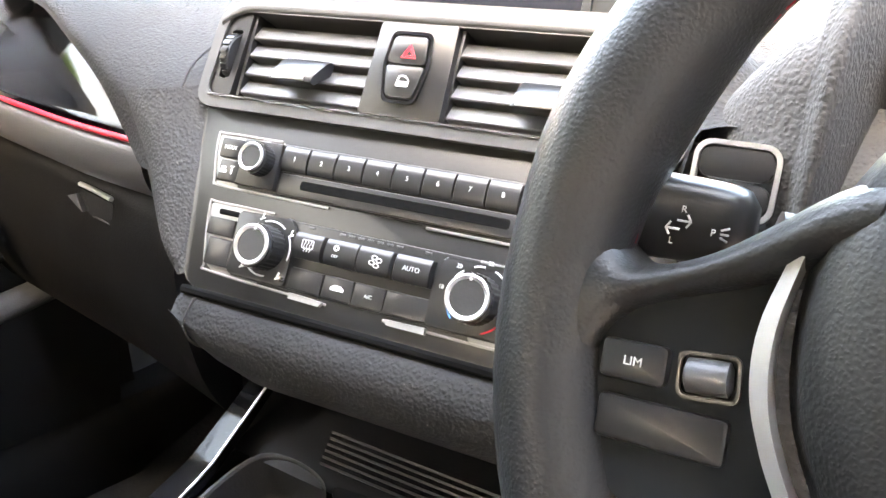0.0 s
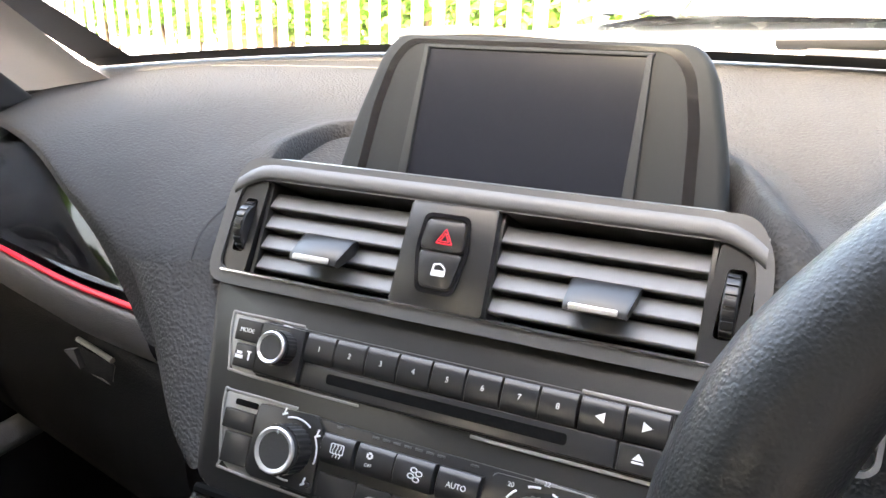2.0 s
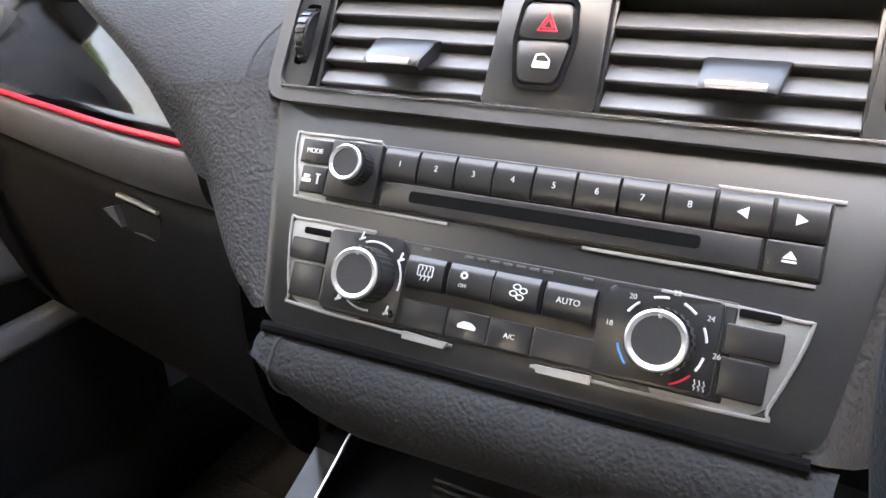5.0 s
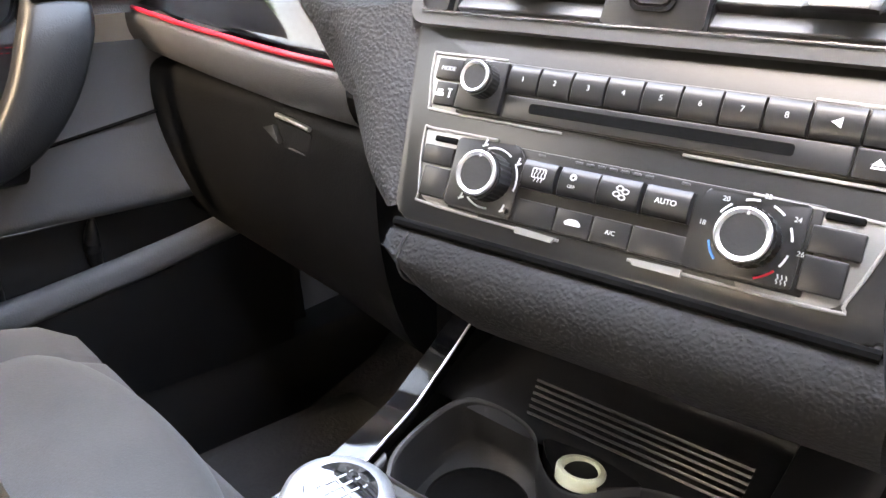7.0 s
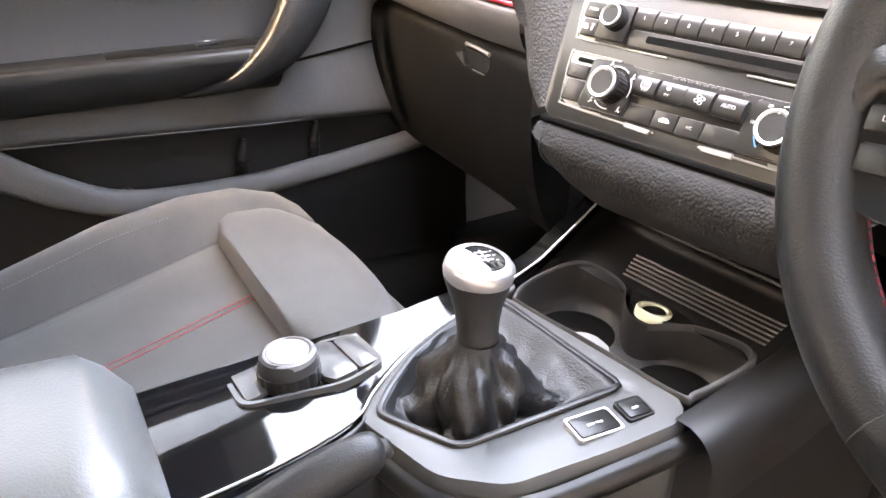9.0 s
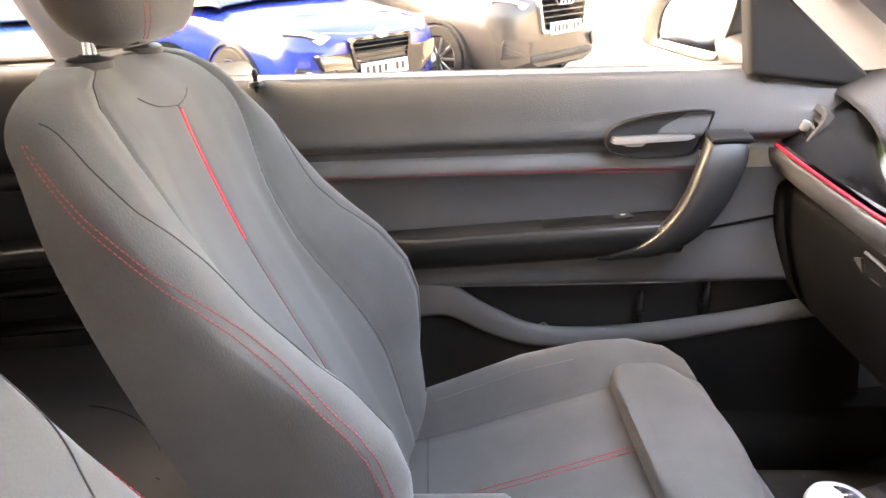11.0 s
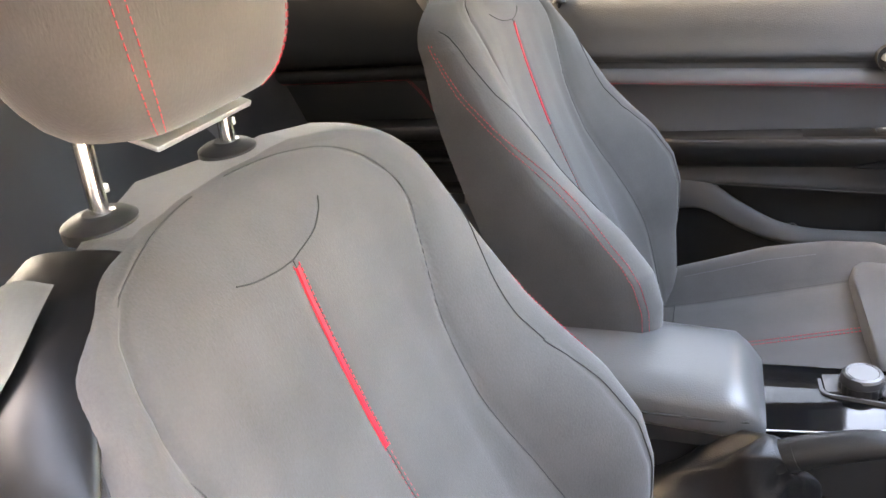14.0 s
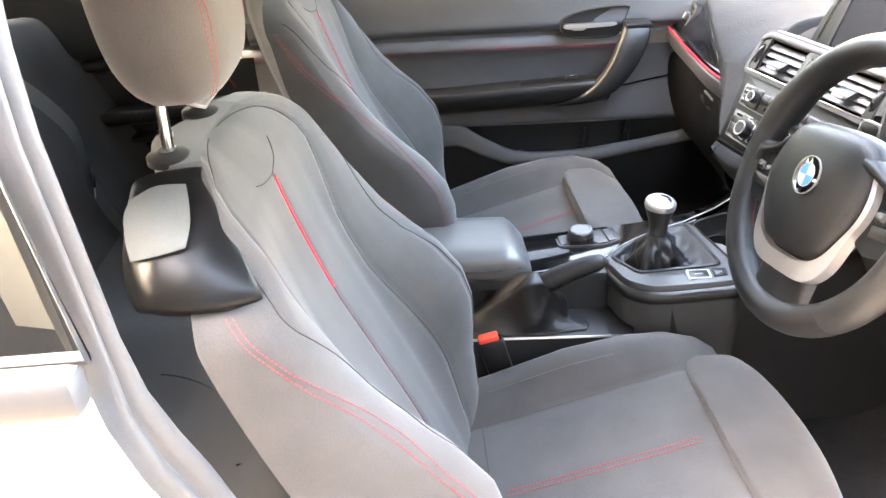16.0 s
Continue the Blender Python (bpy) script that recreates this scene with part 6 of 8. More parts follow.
lathe(bm, [(0.0165, -0.006), (0.0165, 0.001), (0.0155, 0.0025), (0.0125, 0.0025), (0.0112, 0.0005), (0.0108, -0.016), (0.004, -0.017), (0, -0.017)], SOCK, 32)
socket = part("socket", bm, SOCKET, console, "ivory-rimmed lighter socket")
bm = bmn()
rbox(bm, (0.003, 0.0015, 0.012), 0.0005, SOCK @ pose(0.004, -0.004, -0.008))
part("pin", bm, HOLE, socket)
# storage tray with ribs
bm = bmn()
tray_line = [(0.196, -0.004), (0.215, 0.0), (0.262, 0.0), (0.272, 0.001), (0.276, 0.006), (0.284, 0.0075), (0.31, 0.006), (0.35, 0.012), (0.39, 0.05), (0.41, 0.12)]
grid(bm, [[(x, y + 0.085 * x, top_z(0, y) + dz) for y, dz in spline(tray_line, 4)] for x in np.linspace(-0.150, 0.093, 10)])
bmesh.ops.solidify(bm, geom=bm.faces, thickness=-0.006)
tray = part("tray", bm, PLASTIC, console, "black storage tray", sharp=60)
for i in range(6):
    bm = bmn()
    y = 0.2145 + 0.0062 * i
    tube(bm, [(x, y + 0.115 * x, top_z(0, y) + 0.0008) for x in np.linspace(-0.072 - 0.003 * i, 0.079 - 0.001 * i, 8)], 0.0017, 6)
    part("rib", bm, SATIN, tray)
bm = bmn()
tube(bm, [(x, 0.281 + 0.085 * x, top_z(0, 0.281) + 0.009) for x in np.linspace(-0.125, 0.078, 8)], 0.0024, 8)
part("tray_edge", bm, SATIN, tray, "rounded edge of the tray step")
# buttons beside the gear lever
for x, y, w, h, words in ((0.071, 0.050, 0.021, 0.036, "ECO PRO"), (0.0735, 0.0865, 0.018, 0.021, "OFF")):
    mk = pose(x, y, top_z(0, y) + 0.0005, 4, 0, 86)
    bm = bmn()
    ring(bm, rounded(h + 0.004, w + 0.004, 0.003), rounded(h, w, 0.002), -0.002, 0.002, mk)
    part("button_rim", bm, SILVER if words != "OFF" else SATIN, console)
    bm = bmn()
    prism(bm, rounded(h - 0.001, w - 0.001, 0.002), -0.002, 0.0028, mk, 0.001)
    k = part("drive_button", bm, SATIN, console, "black drive mode button")
    lettering("lettering", words, 0.0055 if len(words) > 3 else 0.006, mk @ pose(0, -0.001, 0.003), PRINT, k)

# rotary controller
KNOB_GREY = material("knob_grey", (0.17, 0.168, 0.168), 0.38, metal=0.3, var=0.05)
KEY_GREY = material("key_grey", (0.06, 0.059, 0.06), 0.3, coat=0.2, var=0.05)
knob_thing = thing("rotary_controller", "black rotary control knob with silver rim and side keys", "control knob", (-0.098, -0.124, 0.60))
bm = bmn()
lathe(bm, [(0.0245, 0.0), (0.0245, 0.014), (0.0235, 0.017), (0.0225, 0.022), (0.0215, 0.025), (0.019, 0.0265), (0.0175, 0.0255), (0, 0.0258)], pose(-0.098, -0.124, 0.609, 4, 0, 0), 44)
knob = part("knob", bm, PLASTIC, knob_thing, sharp=40)
bm = bmn()
lathe(bm, [(0.0228, 0.0), (0.0218, 0.004), (0.019, 0.0055), (0.0178, 0.0045), (0.0178, 0.0)], pose(-0.098, -0.124, 0.6305, 4, 0, 0), 44)
part("knob_rim", bm, KNOB_GREY, knob, "satin grey knob rim")
bm = bmn()
teeth = [(q * math.cos(a), q * math.sin(a)) for a, q in zip(np.linspace(0, 2 * math.pi, 96, endpoint=False), (0.0249, 0.0256, 0.0256, 0.0256, 0.0256, 0.0249) * 16)]
prism(bm, teeth, 0.0, 0.0135, pose(-0.098, -0.124, 0.6095, 4, 0, 0))
part("knurl", bm, SATIN, knob)
bm = bmn()
lathe(bm, [(0.0176, 0.0), (0.0174, 0.0012), (0, 0.0016)], pose(-0.098, -0.124, 0.634, 4, 0, 0), 40)
part("knob_cap", bm, KNOB_GREY, knob, "satin grey knob cap")
mc = pose(-0.102, -0.114, 0.6095, 3, -1.5, -6)
bm = bmn()
ring(bm, soften([(-0.034, -0.062), (0.030, -0.054), (0.036, 0.03), (0.02, 0.068), (-0.032, 0.058)], 0.012), soften([(-0.031, -0.058), (0.027, -0.05), (0.033, 0.028), (0.018, 0.063), (-0.029, 0.054)], 0.011), -0.004, 0.0035, mc)
part("surround", bm, KEY_GREY, knob_thing)
for outline in ([(-0.028, 0.054), (0.017, 0.062), (0.022, 0.045), (-0.028, 0.036)], [(-0.028, 0.034), (0.023, 0.043), (0.029, 0.022), (0.02, 0.014), (-0.028, 0.016)], [(-0.03, -0.036), (0.02, -0.03), (0.026, -0.048), (-0.03, -0.056)], [(-0.03, -0.02), (-0.02, -0.024), (0.0, -0.034), (-0.03, -0.034)]):
    bm = bmn()
    prism(bm, soften(outline, 0.003), -0.003, 0.0042, mc, 0.001)
    part("side_key", bm, KEY_GREY, knob_thing, "satin grey menu key")

# armrest
lid = thing("armrest_box", "grey-black leather centre armrest lid", "armrest", (-0.06, -0.45, 0.6))
bm = bmn()
rows = []
for y in np.linspace(-0.66, -0.238, 26):
    e = 1 - bump_at(y, -0.275, -0.236) * 0.55
    w = 0.088 * (1 - 0.16 * bump_at(y, -0.27, -0.236))
    t = lerp(y, (-0.66, -0.4, -0.26, -0.238), (0.668, 0.668, 0.660, 0.642))
    rows.append([(-0.062 + w * math.copysign(abs(math.cos(a)) ** 0.45, math.cos(a)), y, (t - 0.034) + 0.034 * math.copysign(abs(math.sin(a)) ** 0.55, math.sin(a)) * (e if math.sin(a) > 0 else 1)) for a in np.linspace(0, 2 * math.pi, 36, endpoint=False)])
grid(bm, rows, True, True)
part("pad", bm, ARM, lid, sharp=70)
bm = bmn()
tube(bm, [(-0.062 + x, y, 0.630) for x, y in ((0.0885, -0.62), (0.0888, -0.45), (0.0885, -0.3), (0.084, -0.258))], 0.0014, 6)
part("seam", bm, SEAM, lid)
bm = bmn()
rbox(bm, (0.165, 0.37, 0.05), 0.012, pose(-0.062, -0.455, 0.605))
part("box_body", bm, PLASTIC, lid)

# gear lever
gear = thing("gear_lever", "black leather gear lever with a silver-topped knob", "gear lever", (-0.02, 0.0, 0.6))
bm = bmn()
tube(bm, [(x, y, top_z(x, y) + 0.0015) for x, y in star(BOOT, HUB)], 0.0032, 8, 0.8, closed=True)
part("boot_frame", bm, SATIN, gear, "black frame round the gaiter")
NECK = Vector((-0.014, 0.0, 0.656))
mouth = star([(HUB[0] + (x - HUB[0]) * 0.985, HUB[1] + (y - HUB[1]) * 0.985) for x, y in BOOT], HUB, 120)
bm = bmn()
rows = []
for j in range(33):
    t = j / 32
    row = []
    for i, (x, y) in enumerate(mouth):
        a = math.atan2(y - HUB[1], x - HUB[0])
        r = lerp(t, (0, 0.3, 0.5, 0.62, 0.74, 0.86, 1.0), (0.0, 0.0, 0.045, 0.041, 0.031, 0.0215, 0.0165))
        nx, ny = NECK.x + r * math.cos(a), NECK.y + r * math.sin(a)
        k = lerp(t, (0, 0.06, 0.2, 0.36, 0.5, 1.0), (0.0, 0.05, 0.34, 0.7, 1.0, 1.0))
        if t < 0.5:
            nx, ny = NECK.x + 0.045 * math.cos(a), NECK.y + 0.045 * math.sin(a)
        px, py = x + (nx - x) * k, y + (ny - y) * k
        lean = 0.006 * math.sin(a - 0.6)
        z = top_z(0, y) * (1 - min(1, 2 * t)) + 0.612 * min(1, 2 * t)
        z += lerp(t, (0, 0.06, 0.2, 0.4, 0.5, 0.62, 0.74, 0.86, 1.0), (0.0, 0.003, -0.006, -0.014, -0.008, 0.012, 0.028, 0.038, 0.046)) + lean * math.sin(math.pi * t)
        env = math.sin(math.pi * min(1.0, t * 1.02)) ** 0.8
        ridge = 0.0055 * math.sin(4 * a + 6.0 * t + 0.7) + 0.004 * math.sin(7 * a - 11 * t) + 0.0025 * math.sin(13 * a + 17 * t + 2)
        q = Vector((px * 38, py * 38, z * 30))
        crease = 0.006 * (0.4 - abs(noise.noise(q)) * 1.6)
        w = env * (ridge + crease) * lerp(t, (0, 0.15, 0.5, 0.8, 1), (0.0, 0.55, 1.0, 0.55, 0.1))
        row.append((px + w * math.cos(a), py + w * math.sin(a), z + w * 0.75))
    rows.append(row)
grid(bm, rows, True)
part("gaiter", bm, SOFT_LEATHER, gear, "wrinkled black leather gaiter", sharp=120)
bm = bmn()
dashes(bm, [(NECK.x + r * math.cos(5.1), NECK.y + r * math.sin(5.1), z) for r, z in ((0.0175, 0.655), (0.022, 0.649), (0.033, 0.638), (0.044, 0.622))], 0.001, 0.003, 0.002)
part("stitching", bm, SEAM, gear, "black stitched seam")
mg = Matrix.Translation(NECK) @ pose(0, 0, 0, -2, -8, 0)
bm = bmn()
rows = []
for h, r, sx in ((0.0, 0.0155, 0.0), (0.003, 0.0165, 0.0), (0.006, 0.0158, 0.0), (0.016, 0.0162, 0.0), (0.03, 0.0185, 0.0005), (0.042, 0.0222, 0.001), (0.052, 0.0252, 0.001), (0.058, 0.0262, 0.001)):
    rows.append([mg @ Vector((sx + r * 0.94 * math.cos(q), r * 1.06 * math.sin(q), h - 0.05 * h * math.cos(q))) for q in np.linspace(0, 2 * math.pi, 36, endpoint=False)])
grid(bm, rows, True, True)
part("knob", bm, LEATHER, gear, sharp=60)
bm = bmn()
top_m = mg @ pose(0.001, 0, 0.0575, -6, 20, 0) @ Matrix.Diagonal((0.96, 1.08, 1.0, 1.0))
lathe(bm, [(0.0252, -0.005), (0.0263, -0.001), (0.0264, 0.003), (0.0255, 0.0075), (0.0225, 0.0107), (0.0172, 0.0117)], top_m, 40)
part("cap", bm, SATIN_CAP, gear, "matt silver knob cap", sharp=60)
bm = bmn()
lathe(bm, [(0.0174, 0.0112), (0.0165, 0.0123), (0.010, 0.0133), (0, 0.0136)], top_m, 36)
badge = part("shift_badge", bm, GLOSS, gear, "glossy shift pattern badge")
bm = bmn()
for x, y, w, h in ((0.0, 0.0, 0.015, 0.0009), (-0.005, 0.0, 0.0009, 0.011), (0.0, 0.0, 0.0009, 0.011), (0.005, 0.0, 0.0009, 0.011)):
    rbox(bm, (w, h, 0.0004), 0, top_m @ pose(x, y, 0.0138))
part("shift_lines", bm, PRINT, badge)
for words, x, y in (("1", -0.005, 0.0085), ("3", 0.0, 0.0085), ("5", 0.005, 0.0085), ("2", -0.005, -0.0085), ("4", 0.0, -0.0085), ("6", 0.005, -0.0085)):
    lettering("number", words, 0.0052, top_m @ pose(x * 1.15, y, 0.0137), PRINT, badge)

# handbrake
brake = thing("handbrake", "black leather handbrake lever with a loose gaiter", "handbrake", (0.045, -0.24, 0.52))
bm = bmn()
lever = spline([(0.043, -0.262, 0.584), (0.045, -0.225, 0.604), (0.047, -0.188, 0.623), (0.049, -0.15, 0.638), (0.05, -0.127, 0.644), (0.05, -0.115, 0.643)], 6)
tube(bm, lever, [lerp(i / (len(lever) - 1), (0, 0.3, 0.6, 0.9, 1), (0.018, 0.0185, 0.0165, 0.0135, 0.009)) for i in range(len(lever))], 18, 1.05)
grip = part("grip", bm, LEATHER, brake, sharp=80)
bm = bmn()
lathe(bm, [(0.007, 0.0), (0.0068, 0.006), (0.004, 0.0085), (0, 0.009)], pose(0.05, -0.115, 0.643, -78, 0, 0), 18)
part("button", bm, SATIN, grip)
bm = bmn()
tube(bm, [(0.046, -0.214, 0.61), (0.0462, -0.208, 0.613)], 0.0197, 18)
part("collar", bm, SOFT_LEATHER, grip)
bm = bmn()
rows = []
base = [(-0.012, -0.36), (0.03, -0.37), (0.07, -0.35), (0.078, -0.27), (0.072, -0.17), (0.066, -0.146), (0.035, -0.15), (0.0, -0.18), (-0.014, -0.26)]
base = spline(base, 9, True)
for j in range(25):
    t = j / 24
    row = []
    for x, y in base:
        a = math.atan2(y + 0.26, (x - 0.03) * 2)
        top = (0.0455 + 0.0205 * math.cos(a), -0.219 + 0.010 * math.sin(a), 0.608 - 0.0175 * math.sin(a))
        k = t ** 0.75
        fold = 0.009 * math.sin(3 * a + 5 * t) + (0.5 - abs(math.sin(2.5 * a - 3 * t + 1))) * 0.009
        fold *= math.sin(math.pi * min(1.0, t * 0.98)) ** 0.8
        hump = 0.035 * max(0.0, -math.sin(a)) * math.sin(math.pi * t ** 0.8)
        row.append((x * (1 - k) + top[0] * k + fold * math.cos(a), y * (1 - k) + top[1] * k + fold * math.sin(a), 0.523 + (top[2] - 0.523) * bump_at(t, 0.05, 1.0) + 0.4 * fold + hump))
    rows.append(row)
grid(bm, rows, True)
part("gaiter", bm, SOFT_LEATHER, brake, "wrinkled black leather gaiter", sharp=120)
bm = bmn()
tube(bm, [(x, y, 0.52) for x, y in base], 0.004, 8, 0.6, closed=True)
part("gaiter_frame", bm, SATIN, brake)

# belt buckles
for x, y, z in ((0.098, -0.317, 0.492), (-0.125, -0.36, 0.53)):
    buckle = thing("belt_buckle", "black belt buckle with a red release button beside the seat", "belt buckle", (x, y, z), "belt buckles")
    bm = bmn()
    rbox(bm, (0.024, 0.046, 0.085), 0.006, pose(x, y, z, 14, 0, 0))
    part("body", bm, SATIN, buckle)
    bm = bmn()
    rbox(bm, (0.019, 0.036, 0.014), 0.003, pose(x, y, z, 14, 0, 0) @ pose(0, -0.002, 0.044))
    part("release_button", bm, RELEASE, buckle, "red release button")


# ---- wing mirror ----
wing = thing("wing_mirror", "dark grey wing mirror outside the passenger window", "wing mirror", (-0.9, 0.2, 1.0))
MIRROR_POSE = pose(-0.87, 0.14, 1.04, 90, 0, 29)
lens = [tuple(p) for p in spline([(-0.0896, -0.0228), (-0.082, 0.020), (-0.0593, 0.0475), (-0.0174, 0.065), (0.0172, 0.0724), (0.072, 0.0772), (0.085, 0.062), (0.078, 0.028), (0.0617, -0.0176), (0.0474, -0.0385), (0.02, -0.0385), (-0.0192, -0.0338), (-0.075, -0.0265)], 4, True)]
hood_line = [tuple(p) for p in spline([(-0.1235, -0.0198), (-0.1108, 0.0266), (-0.0703, 0.0665), (-0.007, 0.0797), (0.0603, 0.0846), (0.0891, 0.0742), (0.0952, 0.0416), (0.0715, -0.026), (0.0546, -0.0523), (0.02, -0.0555), (-0.0702, -0.0416), (-0.1175, -0.033)], 4, True)]
inside, outside = star(lens, (0.0, 0.015)), star(hood_line, (0.0, 0.015))
bm = bmn()
rows = [[MIRROR_POSE @ Vector((x, y, -0.012)) for x, y in inside], [MIRROR_POSE @ Vector((x, y, 0.001)) for x, y in inside], [MIRROR_POSE @ Vector((0.3 * a[0] + 0.7 * b[0], 0.3 * a[1] + 0.7 * b[1], 0.008)) for a, b in zip(inside, outside)]]
for k, d in ((0.985, 0.006), (1.0, 0.0), (1.01, -0.015), (1.0, -0.05), (0.85, -0.085), (0.5, -0.105), (0.1, -0.11)):
    rows.append([MIRROR_POSE @ Vector((x * k, y * k, d)) for x, y in outside])
grid(bm, rows, True)
part("housing", bm, BEZEL, wing, sharp=60)
bm = bmn()
prism(bm, [(x * 0.998, y * 0.998) for x, y in inside], -0.008, -0.003, MIRROR_POSE)
part("mirror_glass", bm, MIRROR, wing, "mirror glass")
bm = bmn()
tube(bm, [MIRROR_POSE @ Vector((0.045, -0.02, -0.04)), (-0.775, 0.185, 1.0), (-0.72, 0.20, 0.992), (-0.672, 0.21, 0.99)], [0.03, 0.034, 0.035, 0.037], 16, 0.75)
part("arm", bm, BEZEL, wing, "dark mirror foot", sharp=80)


# ---- steering wheel ----
WC = Vector((0.349, 0.086, 0.908))
_t = radians(21.5)
WU, WN = Vector((0, math.sin(_t), math.cos(_t))), Vector((0, -math.cos(_t), math.sin(_t)))
WHEEL = Matrix(((1, WU.x, WN.x, WC.x), (0, WU.y, WN.y, WC.y), (0, WU.z, WN.z, WC.z), (0, 0, 0, 1)))
WHEEL = WHEEL @ pose(0, 0, 0, 0, 0, 10)
steering = thing("steering_wheel", "black leather three-spoke steering wheel with silver lower spoke", "steering wheel", WC)
bm = bmn()
n = 72
rim_pts, rim_r = [], []
for i in range(n):
    a = 2 * math.pi * i / n
    grip_swell = max(0.0, math.cos(2 * (abs(math.degrees(math.atan2(math.sin(a), abs(math.cos(a)))) - 28) / 57.3) * 3) if abs(math.degrees(math.atan2(math.sin(a), abs(math.cos(a)))) - 28) < 15 else 0)
    rim_pts.append(WHEEL @ Vector((0.1738 * math.cos(a), 0.1738 * math.sin(a), 0)))
    rim_r.append(0.0206 + 0.0026 * grip_swell)
tube(bm, rim_pts, rim_r, 20, 1.12, up=tuple(WN), closed=True)
rim = part("rim", bm, LEATHER, steering, "grained black leather rim", sharp=80)
for a0, a1 in ((-38, 46), (134, 218), (250, 290)):
    bm = bmn()
    dashes(bm, [WHEEL @ Vector((0.1536 * math.cos(a), 0.1536 * math.sin(a), -0.003)) for a in np.linspace(radians(a0), radians(a1), 40)], 0.0012, 0.0035, 0.002)
    part("stitching", bm, THREAD, rim, "red stitching inside the rim")
for a in (52, 128, 232, 308):
    q = radians(a)
    pts = [WHEEL @ Vector(((0.1738 + 0.0203 * math.cos(b)) * math.cos(q), (0.1738 + 0.0203 * math.cos(b)) * math.sin(q), 0.0227 * math.sin(b))) for b in np.linspace(0, 2 * math.pi, 20, endpoint=False)]
    bm = bmn()
    tube(bm, pts, 0.0007, 6, closed=True)
    part("rim_joint", bm, SEAM, rim)
# hub
bm = bmn()
hub = [tuple(p) for p in spline([(0.0, 0.074), (0.062, 0.069), (0.087, 0.046), (0.097, 0.010), (0.093, -0.028), (0.066, -0.076), (0.034, -0.092), (-0.034, -0.092), (-0.066, -0.076), (-0.093, -0.028), (-0.097, 0.010), (-0.087, 0.046), (-0.062, 0.069)], 5, True)]
rows = [[WHEEL @ Vector((x * k, y * k, d)) for x, y in hub] for k, d in ((0.94, -0.015), (1.0, 0.0), (1.0, 0.012), (0.95, 0.024), (0.84, 0.032), (0.62, 0.037), (0.35, 0.039), (0.1, 0.0395))]
grid(bm, rows, True, True)
pad = part("airbag_pad", bm, LEATHER, steering, "grained airbag cover", sharp=70)
mb = WHEEL @ pose(0.008, 0.006, 0.0385)
bm = bmn()
lathe(bm, [(0.0245, -0.001), (0.0245, 0.002), (0.0225, 0.0035), (0.0, 0.0038)], mb, 40)
badge = part("badge", bm, GLOSS, steering, "round blue, white and black badge")
bm = bmn()
ring(bm, [(0.0245 * math.cos(a), 0.0245 * math.sin(a)) for a in np.linspace(0, 2 * math.pi, 40, endpoint=False)], [(0.0235 * math.cos(a), 0.0235 * math.sin(a)) for a in np.linspace(0, 2 * math.pi, 40, endpoint=False)], 0.001, 0.0042, mb)
ring(bm, [(0.0152 * math.cos(a), 0.0152 * math.sin(a)) for a in np.linspace(0, 2 * math.pi, 40, endpoint=False)], [(0.0145 * math.cos(a), 0.0145 * math.sin(a)) for a in np.linspace(0, 2 * math.pi, 40, endpoint=False)], 0.003, 0.0044, mb)
part("badge_ring", bm, SILVER, badge)
for k, mat in ((0, PRINT), (1, BLUE_PRINT), (2, PRINT), (3, BLUE_PRINT)):
    bm = bmn()
    prism(bm, [(0, 0)] + [(0.0145 * math.cos(a), 0.0145 * math.sin(a)) for a in np.linspace(k * math.pi / 2, (k + 1) * math.pi / 2, 10)], 0.0035, 0.0042, mb)
    part("badge_quarter", bm, mat, badge)
